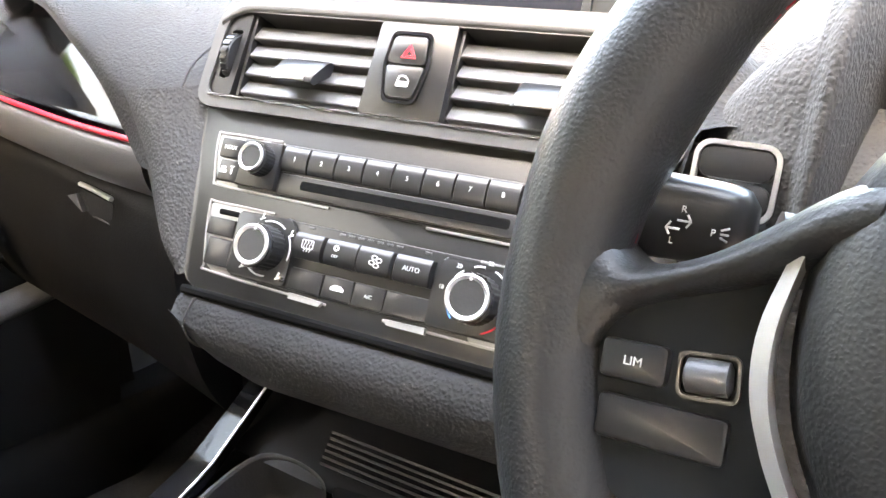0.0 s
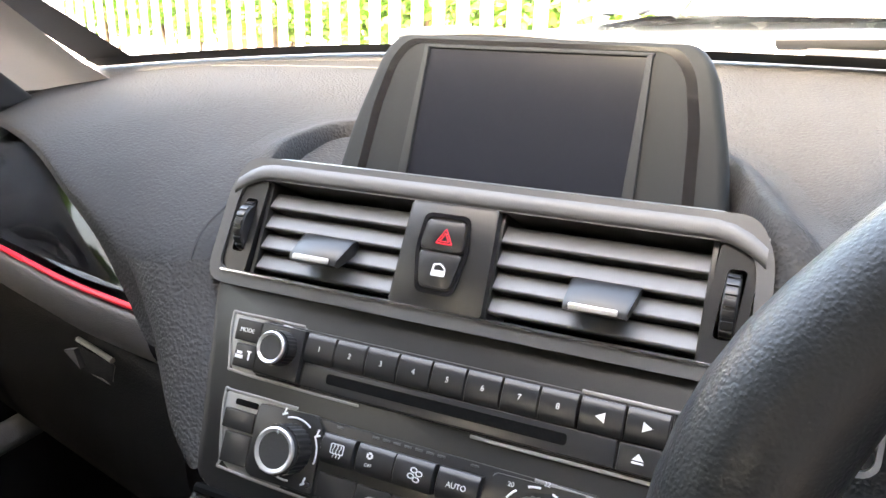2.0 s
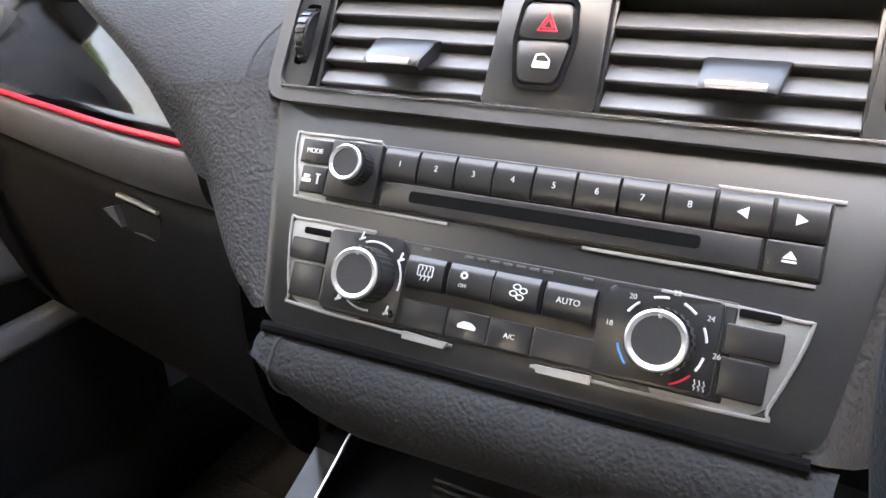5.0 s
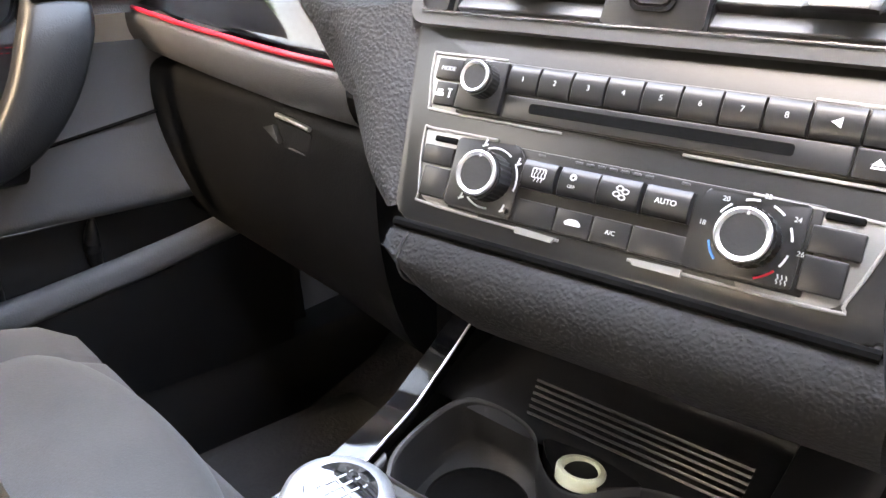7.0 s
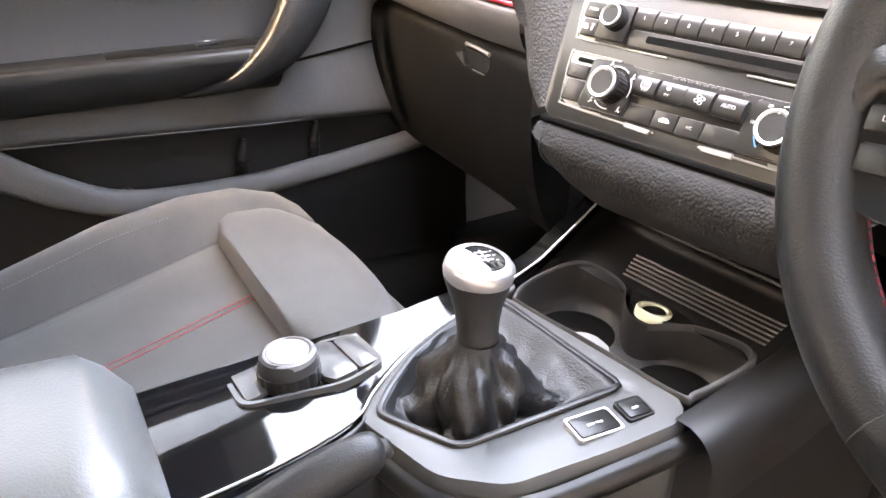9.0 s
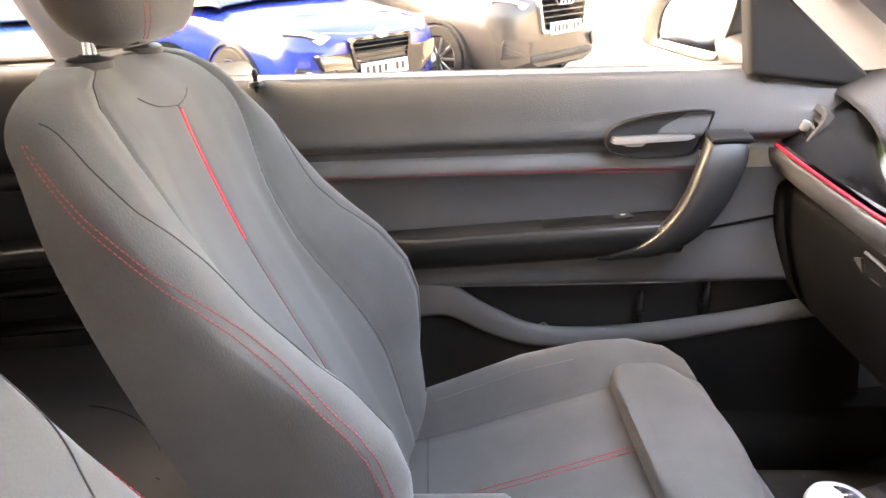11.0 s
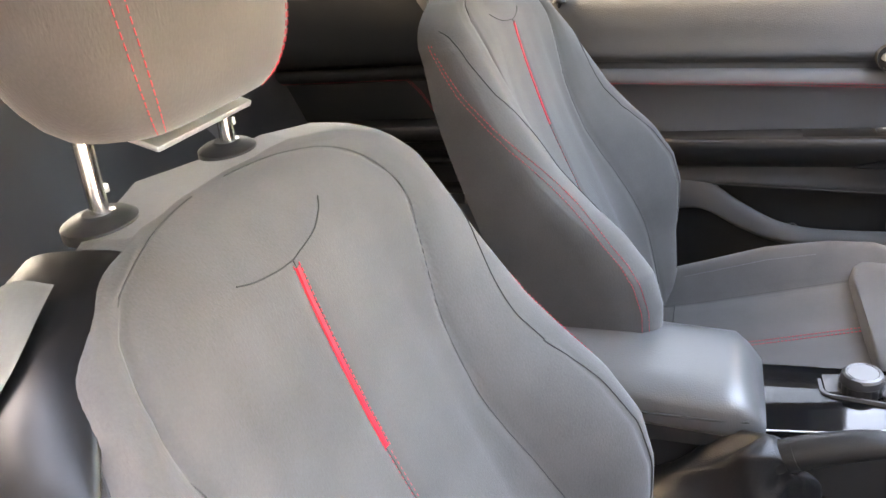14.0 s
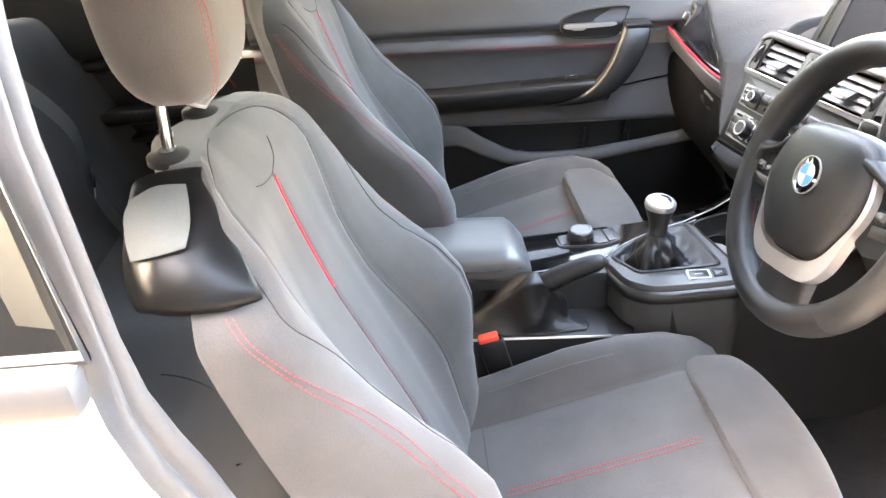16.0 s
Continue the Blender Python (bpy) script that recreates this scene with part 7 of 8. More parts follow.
# spokes
for s in (-1, 1):
    def on_wheel(x, y, d):
        return WHEEL @ Vector((s * x, y, d))

    bm = bmn()
    ribs = (((0.170, 0.066), (0.174, -0.044), 0.0165), ((0.158, 0.043), (0.161, -0.022), 0.0172), ((0.149, 0.0275), (0.151, 0.002), 0.0165), ((0.138, 0.0250), (0.139, 0.0105), 0.017), ((0.1224, 0.0295), (0.1216, 0.0155), 0.018), ((0.107, 0.0380), (0.106, 0.0195), 0.021), ((0.089, 0.0490), (0.095, 0.0235), 0.026), ((0.072, 0.056), (0.082, 0.026), 0.030))
    net = []
    for top_p, low_p, d in ribs:
        net.append([(top_p[0] + (low_p[0] - top_p[0]) * q, top_p[1] + (low_p[1] - top_p[1]) * q, d * k) for q, k in ((-0.04, -0.9), (-0.02, -0.1), (0.12, 0.6), (0.35, 0.95), (0.65, 0.95), (0.9, 0.62), (1.02, -0.1), (1.0, -0.9))])
    grid(bm, [[on_wheel(*q) for q in row] for row in patch(net, 4, 3)])
    part("spoke", bm, LEATHER, steering, "leather covered spoke arm", sharp=80)
    bm = bmn()
    prism(bm, soften([(s * x, y) for x, y in ((0.151, 0.004), (0.138, 0.0135), (0.1216, 0.0195), (0.100, 0.0255), (0.1055, 0.008), (0.1062, -0.009), (0.102, -0.026), (0.094, -0.047), (0.118, -0.056), (0.145, -0.050), (0.158, -0.034), (0.160, -0.012))][::-s], 0.004), -0.006, 0.0085, WHEEL, 0.0015)
    block = part("switch_block", bm, POD_GREY, steering, "satin black switch block")
    for x0, x1, y0, y1, h, name in ((0.1305, 0.1515, -0.0230, -0.0106, 0.0125, "switch"), (0.1105, 0.1505, -0.0420, -0.0280, 0.0115, "lower_key")):
        bm = bmn()
        prism(bm, rounded(x1 - x0, y1 - y0, 0.002, 4, s * (x0 + x1) / 2, (y0 + y1) / 2), 0.006, h, WHEEL @ pose(0, 0, 0, 0, 0, 4 * s), 0.0012)
        k = part(name, bm, SATIN, block, "black wheel switch")
        if s < 0 and name == "switch":
            lettering("lettering", "LIM", 0.0066, WHEEL @ pose(0, 0, 0, 0, 0, 4 * s) @ pose(s * 0.141, -0.0168, 0.0127), PRINT, k)
    bm = bmn()
    ring(bm, rounded(0.0185, 0.0145, 0.003, 4, s * 0.1195, -0.0085), rounded(0.0165, 0.0122, 0.0025, 4, s * 0.1195, -0.0085), 0.006, 0.0105, WHEEL)
    rocker_rim = part("rocker_rim", bm, SATIN, block)
    bm = bmn()
    tube(bm, [WHEEL @ Vector((s * x, -0.0085, 0.0095)) for x in (0.1265, 0.1255, 0.1195, 0.1135, 0.1125)], [0.003, 0.0052, 0.0055, 0.0052, 0.003], 16)
    part("rocker", bm, VANE, block, "dark grey ribbed rocker")
bm = bmn()
for s in (-1, 1):
    inner_edge = spline([(0.0945, 0.028), (0.1000, 0.008), (0.1008, -0.010), (0.097, -0.027), (0.088, -0.046), (0.066, -0.079), (0.034, -0.094), (0.0, -0.096)], 6)
    edge = spline([(0.0985, 0.029), (0.1055, 0.008), (0.1065, -0.010), (0.1025, -0.027), (0.095, -0.047), (0.082, -0.092), (0.053, -0.117), (0.0, -0.121)], 6)
    grid(bm, [[WHEEL @ Vector((s * b[0], b[1], 0.012)), WHEEL @ Vector((s * (b[0] * 0.92 + a[0] * 0.08), b[1] * 0.92 + a[1] * 0.08, 0.0215)), WHEEL @ Vector((s * a[0], a[1], 0.0185)), WHEEL @ Vector((s * a[0], a[1], 0.004))] for a, b in zip(edge, inner_edge)])
bmesh.ops.solidify(bm, geom=bm.faces, thickness=0.002)
part("silver_spoke", bm, SPOKE_SILVER, steering, "silver lower spoke trim", sharp=50)
bm = bmn()
for s in (-1, 1):
    grid(bm, [spline([WHEEL @ Vector((s * x, y, d)) for x, d in ((0.0, 0.010), (0.03, 0.0105), (0.05, 0.008), (0.06, 0.0))], 4) for y in np.linspace(-0.1, -0.165, 8)])
part("lower_spoke", bm, SATIN, steering, sharp=60)
# column and stalks
column = thing("steering_column", "black steering column cover with indicator stalk", "steering column", (0.349, 0.2, 0.88))
bm = bmn()
axis = [WC + WN * -d for d in (0.012, 0.03, 0.06, 0.10, 0.16, 0.24)]
tube(bm, axis, [0.04, 0.05, 0.052, 0.055, 0.06, 0.065], 24, 0.85)
part("cover", bm, PLASTIC, column, sharp=60)
for s in (-1, 1):
    bm = bmn()
    neck = spline([(0.349 + s * 0.03, 0.15, 0.905), (0.349 + s * 0.07, 0.135, 0.912), (0.349 + s * 0.115, 0.118, 0.917)], 5)
    tube(bm, neck, 0.008, 12)
    rows = []
    for t in np.linspace(0, 1, 15):
        x, y, z = 0.349 + s * (0.122 + 0.054 * t), 0.118 - 0.018 * t, 0.917 + 0.002 * t
        k = (1 - abs(2 * t - 1) ** 5) ** 0.5
        high, deep = 0.0158 * (0.55 + 0.45 * k) * (0.88 + 0.12 * t), 0.0105 * (0.4 + 0.6 * k)
        rows.append([(x, y + deep * math.copysign(abs(math.cos(a)) ** 0.7, math.cos(a)), z + high * math.copysign(abs(math.sin(a)) ** 0.7, math.sin(a))) for a in np.linspace(0, 2 * math.pi, 28, endpoint=False)])
    grid(bm, rows, True, True)
    stalk = part("stalk", bm, SATIN, column, "black control stalk", sharp=80)
    if s < 0:
        ms = Matrix.Translation((0.207, 0.0978, 0.919)) @ pose(0, 0, 0, 90, 0, 15) @ pose(0, 0, 0, 0, 0, -2)
        bm = bmn()
        for x, y, r, w in ((-0.0015, -0.0015, 0, 0.0042), (0.0015, 0.0015, 0, 0.0042), (-0.0032, -0.0004, 60, 0.0026), (-0.0032, -0.0026, -60, 0.0026), (0.0032, 0.0026, -60, 0.0026), (0.0032, 0.0004, 60, 0.0026), (0.0148, 0.001, 25, 0.0028), (0.0148, -0.0008, 0, 0.0028), (0.0148, -0.0026, -25, 0.0028), (-0.0238, 0.001, 60, 0.003), (-0.0238, -0.0012, -60, 0.003), (-0.0252, 0.0, 90, 0.0042)):
            rbox(bm, (w, 0.0006, 0.0005), 0, ms @ pose(x, y, 0.0, 0, 0, r))
        part("stalk_marks", bm, PRINT, stalk)
        for words, x, y in (("BC", -0.0195, 0.0), ("R", 0.001, 0.0055), ("L", -0.0015, -0.0058), ("P", 0.0112, -0.0008)):
            lettering("lettering", words, 0.0052, ms @ pose(x, y, 0.0002), PRINT, stalk)


# ---- body shell: roof, pillars, side panels, windows ----
def rail_z(y):
    return lerp(y, (-1.62, -1.50, -1.36, -1.08, -0.6, -0.22, -0.085, 0.21, 0.34, 0.42), (1.09, 1.150, 1.221, 1.307, 1.335, 1.29, 1.252, 1.09, 0.985, 0.96))


def rail_x(y):
    return lerp(y, (-1.62, -1.36, -1.08, -0.3, -0.085, 0.21, 0.40), (0.66, 0.62, 0.60, 0.60, 0.62, 0.66, 0.685))


bm = bmn()
rows = []
for y in np.linspace(-1.55, -0.10, 22):
    z, x = rail_z(y), rail_x(y)
    crown = lerp(y, (-1.55, -1.1, -0.6, -0.2, -0.1), (1.27, 1.37, 1.40, 1.36, 1.34))
    rows.append([(s, y, z + (max(crown, z) - z) * (1 - abs(s / x) ** 3.0)) for s in np.linspace(-x, x, 25)])
grid(bm, rows)
bmesh.ops.solidify(bm, geom=bm.faces, thickness=0.02)
tagged(part("ceiling", bm, LINING, sharp=80), "pale grey cloth headlining", "headlining", kind="structure")
bm = bmn()
rows = []
for y in np.linspace(-1.6, 0.0, 22):
    crown = lerp(y, (-1.6, -1.1, -0.6, -0.1, 0.0), (1.30, 1.41, 1.435, 1.39, 1.36))
    rows.append([(s * (rail_x(y) + 0.05), y, crown - (crown - rail_z(y) - 0.012) * abs(s) ** 3) for s in np.linspace(-1, 1, 17)])
grid(bm, rows)
tagged(part("roof_skin", bm, WHITE, sharp=80), "white painted roof", "roof", kind="structure")
for s in (-1, 1):
    side = "passenger" if s < 0 else "driver"
    # roof rail running down into the windscreen pillar
    bm = bmn()
    rows = []
    for y in np.linspace(-1.6, 0.42, 60):
        z, x = rail_z(y), rail_x(y)
        w = lerp(y, (-0.3, -0.05, 0.2, 0.40), (0.03, 0.04, 0.05, 0.06))
        fwd = lerp(y, (-0.3, -0.05, 0.2, 0.42), (0.0, 0.03, 0.05, 0.06))
        rows.append([(s * px, py, pz) for px, py, pz in spline([(x + 0.05, y, z - 0.004), (x + 0.03, y, z - 0.016), (x + 0.008, y, z - 0.006), (x - w * 0.4, y + fwd * 0.5, z + 0.014 - 0.2 * fwd), (x - w, y + fwd, z + 0.03 - 0.3 * fwd)], 3)])
    grid(bm, rows)
    bmesh.ops.solidify(bm, geom=bm.faces, thickness=0.004)
    tagged(part("roof_rail", bm, PILLAR, sharp=80), "pale grey roof rail and windscreen pillar trim", "pillar", kind="structure")
    bm = bmn()
    grid(bm, [[(s * (rail_x(y) + 0.045), y, rail_z(y) - 0.006), (s * (rail_x(y) + 0.075), y, rail_z(y) - 0.002), (s * (rail_x(y) + 0.07), y - 0.0, rail_z(y) + 0.02)] for y in np.linspace(-1.6, 0.42, 50)])
    tagged(part("roof_edge", bm, RUBBER, sharp=80), "black window surround", "window surround", kind="structure")
    # pillar behind the door
    bm = bmn()
    net = []
    for t in np.linspace(0, 1, 10):
        z = 0.95 + 0.40 * t
        x = lerp(z, (0.95, 1.05, 1.2, 1.34), (0.70, 0.695, 0.665, 0.61))
        f, r = lerp(t, (0, 0.2, 1), (-0.74, -0.775, -0.875)), lerp(t, (0, 0.2, 1), (-0.93, -0.905, -1.02))
        net.append([(s * a, b, z) for a, b in spline([(x + 0.07, f), (x + 0.02, f + 0.004), (x, f - 0.02), (x - 0.012, (f + r) / 2), (x, r + 0.02), (x + 0.03, r)], 3)])
    grid(bm, net)
    bmesh.ops.solidify(bm, geom=bm.faces, thickness=0.004)
    tagged(part("door_pillar", bm, LINING, sharp=80), "grey trimmed pillar behind the front door", "pillar", kind="structure")
    # rear side panel
    panel = thing("side_panel", "black rear side panel with red stitching and an armrest ledge", "side panel", (s * 0.68, -1.2, 0.5), "rear side panels")
    ys = np.linspace(-1.62, -0.82, 26)
    top = lambda y: lerp(y, (-1.6, -1.4, -0.89, -0.82), (1.08, 1.06, 1.046, 1.03))
    px = lambda y: lerp(y, (-1.62, -1.2, -0.82), (0.64, 0.665, 0.70))
    bm = bmn()
    grid(bm, [[(s * (px(y) + a), y, z) for a, z in spline([(0.07, top(y) + 0.002), (0.02, top(y)), (0.0, top(y) - 0.03), (-0.02, 0.96), (-0.02, 0.91), (0.0, 0.892)], 3)] for y in ys])
    part("upper_pad", bm, REAR_DARK, panel, sharp=70)
    bm = bmn()
    grid(bm, [[(s * (px(y) + a), y, z) for a, z in spline([(0.004, 0.90), (-0.014, 0.893), (-0.016, 0.874), (0.0, 0.862)], 3)] for y in np.linspace(-1.62, -0.86, 22)])
    roll = part("trim_roll", bm, REAR_DARK, panel, sharp=80)
    bm = bmn()
    for dz in (0, -0.006):
        dashes(bm, [(s * (px(y) - 0.0125), y, 0.8745 + dz - 0.10 * bump_at(y, -0.93, -0.84)) for y in np.linspace(-1.5, -0.87, 24)], 0.0012, 0.0036, 0.0022)
    part("stitching", bm, THREAD, roll, "red stitching")
    bm = bmn()
    grid(bm, [[(s * (px(y) + a), y, z) for a, z in spline([(0.004, 0.866), (0.0, 0.83), (0.0, 0.79), (0.002, 0.70), (0.0, 0.62), (-0.02, 0.6), (-0.02, 0.35)], 3)] for y in ys])
    part("inner_panel", bm, REAR_DARK, panel, sharp=70)
    for z0, dep, thick in ((0.775, 0.055, 0.028), (0.705, 0.035, 0.012), (0.632, 0.03, 0.01)):
        bm = bmn()
        grid(bm, [[(s * (px(y) + a), y, z) for a, z in spline([(0.0, z0 + 0.004), (-dep * 0.7, z0 + 0.002), (-dep, z0 - 0.004), (-dep, z0 - thick), (-dep * 0.5, z0 - thick - 0.01), (0.0, z0 - thick - 0.014)], 3)] for y in np.linspace(-1.24, -0.80, 14)])
        part("ledge", bm, SATIN, panel, "satin black ledge", sharp=60)
    # outer quarter panel and glass
    bm = bmn()
    grid(bm, [[(s * 0.80, y, top(y) + 0.004), (s * 0.858, y, top(y) - 0.02), (s * 0.885, y, 0.9), (s * 0.89, y, 0.6), (s * 0.87, y, 0.25)] for y in np.linspace(-2.0, -0.635, 14)])
    tagged(part("quarter_panel", bm, WHITE, sharp=60), "white painted rear quarter panel", "body panel", kind="structure")
    bm = bmn()
    outline = [(-0.90, 1.058), (-1.2, 1.062), (-1.46, 1.076), (-1.50, 1.12), (-1.36, 1.216), (-1.2, 1.272), (-1.08, 1.298), (-1.0, 1.31)]
    if s > 0:
        outline = [(-0.614, 1.089), (-1.2, 1.089), (-1.46, 1.092), (-1.50, 1.12), (-1.36, 1.216), (-1.2, 1.272), (-1.0, 1.305), (-0.668, 1.325)]
    bm.faces.new([bm.verts.new((s * lerp(z, (1.05, 1.33), (0.77 if s < 0 else 0.856, 0.67 if s < 0 else 0.80)), y, z)) for y, z in outline])
    quarter = tagged(part("window_2" if s < 0 else "window_3", bm, GLASS if s < 0 else DARK_GLASS), "rear quarter window", "window", kind="structure")
    bm = bmn()
    tube(bm, [(s * lerp(z, (1.05, 1.33), (0.765 if s < 0 else 0.856, 0.665 if s < 0 else 0.80)), y, z) for y, z in outline], 0.008 if s < 0 else 0.004, 8, closed=True)
    part("window_frame", bm, RUBBER if s < 0 else VANE, quarter, "slim window frame")

# passenger window, windscreen
bm = bmn()
grid(bm, [[(-lerp(t, (0, 1), (-door_x(y) + 0.018, rail_x(y) + 0.04)), y, lerp(t, (0, 1), (sill_z(y) - 0.01, rail_z(y) + 0.0))) for t in (0, 0.5, 1)] for y in np.linspace(-0.87, 0.17, 16)])
pane = tagged(part("window_1", bm, GLASS, sharp=80), "passenger door window", "window", kind="structure")
bm = bmn()
rows = []
for q in np.linspace(-1, 1, 25):
    x0, x1 = q * 0.67, q * 0.60
    y0 = 0.70 - 0.27 * abs(q) ** 2.4
    z0 = 1.034 - 0.03 * abs(q) ** 3
    rows.append([(x0 + (x1 - x0) * t, y0 + (-0.10 - 0.02 * abs(q) ** 2 - y0) * t, z0 + (1.345 - 0.07 * abs(q) ** 3 - z0) * t + 0.02 * math.sin(math.pi * t)) for t in np.linspace(0, 1, 10)])
grid(bm, rows)
screen = tagged(part("windscreen", bm, SCREEN_GLASS, sharp=80), "curved windscreen", "windscreen", kind="structure")
bm = bmn()
grid(bm, [[r[0], Vector(r[0]).lerp(Vector(r[1]), 0.32) + Vector((0, -0.003, -0.003))] for r in rows])
part("black_border", bm, RUBBER, screen, "black ceramic border")
bm = bmn()
grid(bm, [[Vector(rows[0][i]) + Vector((0.0, -0.004, 0)), Vector(rows[1][i]) * 0.7 + Vector(rows[0][i]) * 0.3 + Vector((0, -0.004, 0))] for i in range(10)])
grid(bm, [[Vector(rows[-1][i]) + Vector((0.0, -0.004, 0)), Vector(rows[-2][i]) * 0.7 + Vector(rows[-1][i]) * 0.3 + Vector((0, -0.004, 0))] for i in range(10)])
part("black_border", bm, RUBBER, screen)
bm = bmn()
grid(bm, [[Vector(r[0]) + Vector((0, -0.13, -0.05)), Vector(r[0]) + Vector((0, -0.012, -0.006)), Vector(r[0]) + Vector((0, 0.004, 0.0)), Vector(r[0]) + Vector((0, 0.05, -0.012)), Vector(r[0]) + Vector((0, 0.12, -0.03))] for r in rows])
tagged(part("scuttle", bm, RUBBER, sharp=80), "black scuttle at the foot of the windscreen", "scuttle", kind="structure")
bm = bmn()
rows = []
for y in np.linspace(0.46, 1.75, 10):
    rows.append([(x * lerp(y, (0.46, 1.75), (0.78, 0.62)), y + 0.26 * (1 - abs(x) ** 2.4) * lerp(y, (0.46, 1.75), (1.0, 0.5)), lerp(y, (0.46, 1.0, 1.75), (0.985, 0.95, 0.78)) - 0.05 * abs(x) ** 3) for x in np.linspace(-1, 1, 17)])
grid(bm, rows)
tagged(part("bonnet", bm, WHITE, sharp=80), "white painted bonnet of the car", "bonnet", kind="structure")
for x0, x1, y0, y1, z in ((-0.40, -0.16, 0.665, 0.70, 1.036), (0.04, 0.42, 0.73, 0.66, 1.045)):
    wiper = thing("wiper", "black windscreen wiper resting at the foot of the glass", "wiper", (x0, y0 + 0.02, z), "wipers")
    bm = bmn()
    tube(bm, [(x0 + (x1 - x0) * t, y0 + (y1 - y0) * t + 0.02, z + 0.010 + 0.006 * math.sin(3 * t)) for t in np.linspace(0, 1, 8)], [0.013, 0.014, 0.013, 0.012, 0.010, 0.009, 0.008, 0.006], 10, 0.8)
    part("arm", bm, PLASTIC, wiper)
    bm = bmn()
    tube(bm, [(x0 + 0.03 + (x1 - x0) * t, y0 + (y1 - y0) * t + 0.005, z - 0.002) for t in np.linspace(0, 1, 8)], 0.006, 8)
    part("blade", bm, RUBBER, wiper)

# jamb of the open driver's door
jamb = thing("door_jamb", "white door jamb with grey rubber seal and pale inner trim", "door jamb", (0.8, -0.63, 0.3), kind="structure")
def jamb_y(z):
    return lerp(z, (0.24, 0.5, 0.82, 0.92, 1.0, 1.06, 1.33), (-0.36, -0.45, -0.565, -0.59, -0.608, -0.62, -0.635))


def jamb_x(z):
    return lerp(z, (0.24, 0.9, 1.06, 1.22, 1.33), (0.83, 0.825, 0.835, 0.835, 0.80))


zs = np.linspace(0.24, 1.045, 12)
bm = bmn()
grid(bm, [[(jamb_x(z) + a, jamb_y(z) + b, z) for a, b in ((-0.11, -0.06), (-0.05, -0.02), (0.0, -0.012), (0.03, -0.004), (0.05, -0.006), (0.056, -0.035))] for z in zs])
part("shut_face", bm, WHITE, jamb, sharp=50)
zs = np.linspace(0.24, 1.33, 26)
bm = bmn()
grid(bm, [spline([(jamb_x(z) + (a + 0.045) * (1 - 0.45 * bump_at(z, 1.0, 1.07)) - 0.045 - 0.02 * bump_at(z, 1.05, 0.9), jamb_y(z) + b, z) for a, b in ((-0.045, -0.035), (-0.036, -0.006), (-0.026, 0.004), (-0.015, 0.0), (-0.009, -0.007), (-0.002, 0.0), (0.008, 0.0), (0.013, -0.014))], 3) for z in zs])
part("seal", bm, GREY_SEAL, jamb, "grey rubber door seal", sharp=80)
bm = bmn()
grid(bm, [spline([(jamb_x(z) + a, jamb_y(z) + b, z) for a, b in ((-0.085, -0.09), (-0.066, -0.03), (-0.052, -0.014), (-0.036, -0.014), (-0.03, -0.03))], 3) for z in np.linspace(1.05, 1.33, 8)])
part("inner_trim", bm, material("cream_trim", (0.62, 0.58, 0.52), 0.8), jamb, "cream inner pillar trim", sharp=80)
bm = bmn()
rbox(bm, (0.024, 0.9, 0.028), 0.007, pose(0.858, -1.066, 1.074))
part("waist_moulding", bm, VANE, jamb, "pale waist moulding")
bm = bmn()
grid(bm, [[(x, -1.62, z) for x in (-0.66, 0.66)] for z in (0.3, 0.98)])
grid(bm, [[(x, -1.47, 1.0), (x, -1.9, 1.02)] for x in np.linspace(-0.66, 0.66, 4)])
tagged(part("parcel_shelf", bm, REAR_DARK), "black parcel shelf behind the rear seat", "shelf", kind="structure")
# Rear end out of view, added so less skylight enters from behind
bm = bmn()
grid(bm, [[(x, -1.56, 1.26 - 0.25 * (x / 0.66) ** 4 * 0.5), (x, -1.78, 1.14), (x, -1.98, 0.99)] for x in np.linspace(-0.66, 0.66, 9)])
tagged(part("window_4", bm, DARK_GLASS, sharp=80), "unseen tailgate window, dark to keep skylight out", "window", kind="structure")
bm = bmn()
grid(bm, [[(x, -1.98, 0.99), (x, -2.02, 0.6), (x, -2.0, 0.25)] for x in np.linspace(-0.88, 0.88, 7)])
tagged(part("tailgate", bm, WHITE, sharp=60), "white painted tailgate", "tailgate", kind="structure")
for s in (-1, 1):
    bm = bmn()
    grid(bm, [[(s * 0.70, y, lerp(y, (-2.0, -1.5), (0.99, 1.1))), (s * 0.64, y, lerp(y, (-2.0, -1.5), (1.0, 1.3)))] for y in (-2.0, -1.75, -1.5)])
    tagged(part("rear_pillar", bm, WHITE, sharp=60), "white rear body pillar", "pillar", kind="structure")


# ---- yard outside ----
GROUND = material("yard_ground", (0.19, 0.166, 0.145), 0.9, grain=0.8, size=0.02, var=0.35, patch=0.9)
PICKET = material("white_picket", (0.82, 0.81, 0.77), 0.6, grain=0.2, size=0.01, var=0.1)
BOARD = material("weathered_board", (0.24, 0.19, 0.13), 0.85, grain=0.6, size=0.008, var=0.3, island=0.3)
LEAF = material("leaf", (0.13, 0.26, 0.03), 0.5, var=0.45, size=0.02, patch=0.3, island=0.6)
DARK_LEAF = material("dark_leaf", (0.06, 0.14, 0.02), 0.5, var=0.45, size=0.02, patch=0.4, island=0.6)
BARK = material("bark", (0.12, 0.08, 0.05), 0.9, grain=0.9, size=0.02, var=0.3)
RENDER_WALL = material("cream_render", (0.78, 0.73, 0.66), 0.9, grain=0.4, size=0.01, var=0.1, patch=0.6)
BRICK = material("orange_brick", (0.42, 0.2, 0.1), 0.9, grain=0.5, size=0.02, var=0.3)
YELLOW = material("yellow_panel", (0.75, 0.5, 0.05), 0.5, var=0.2)
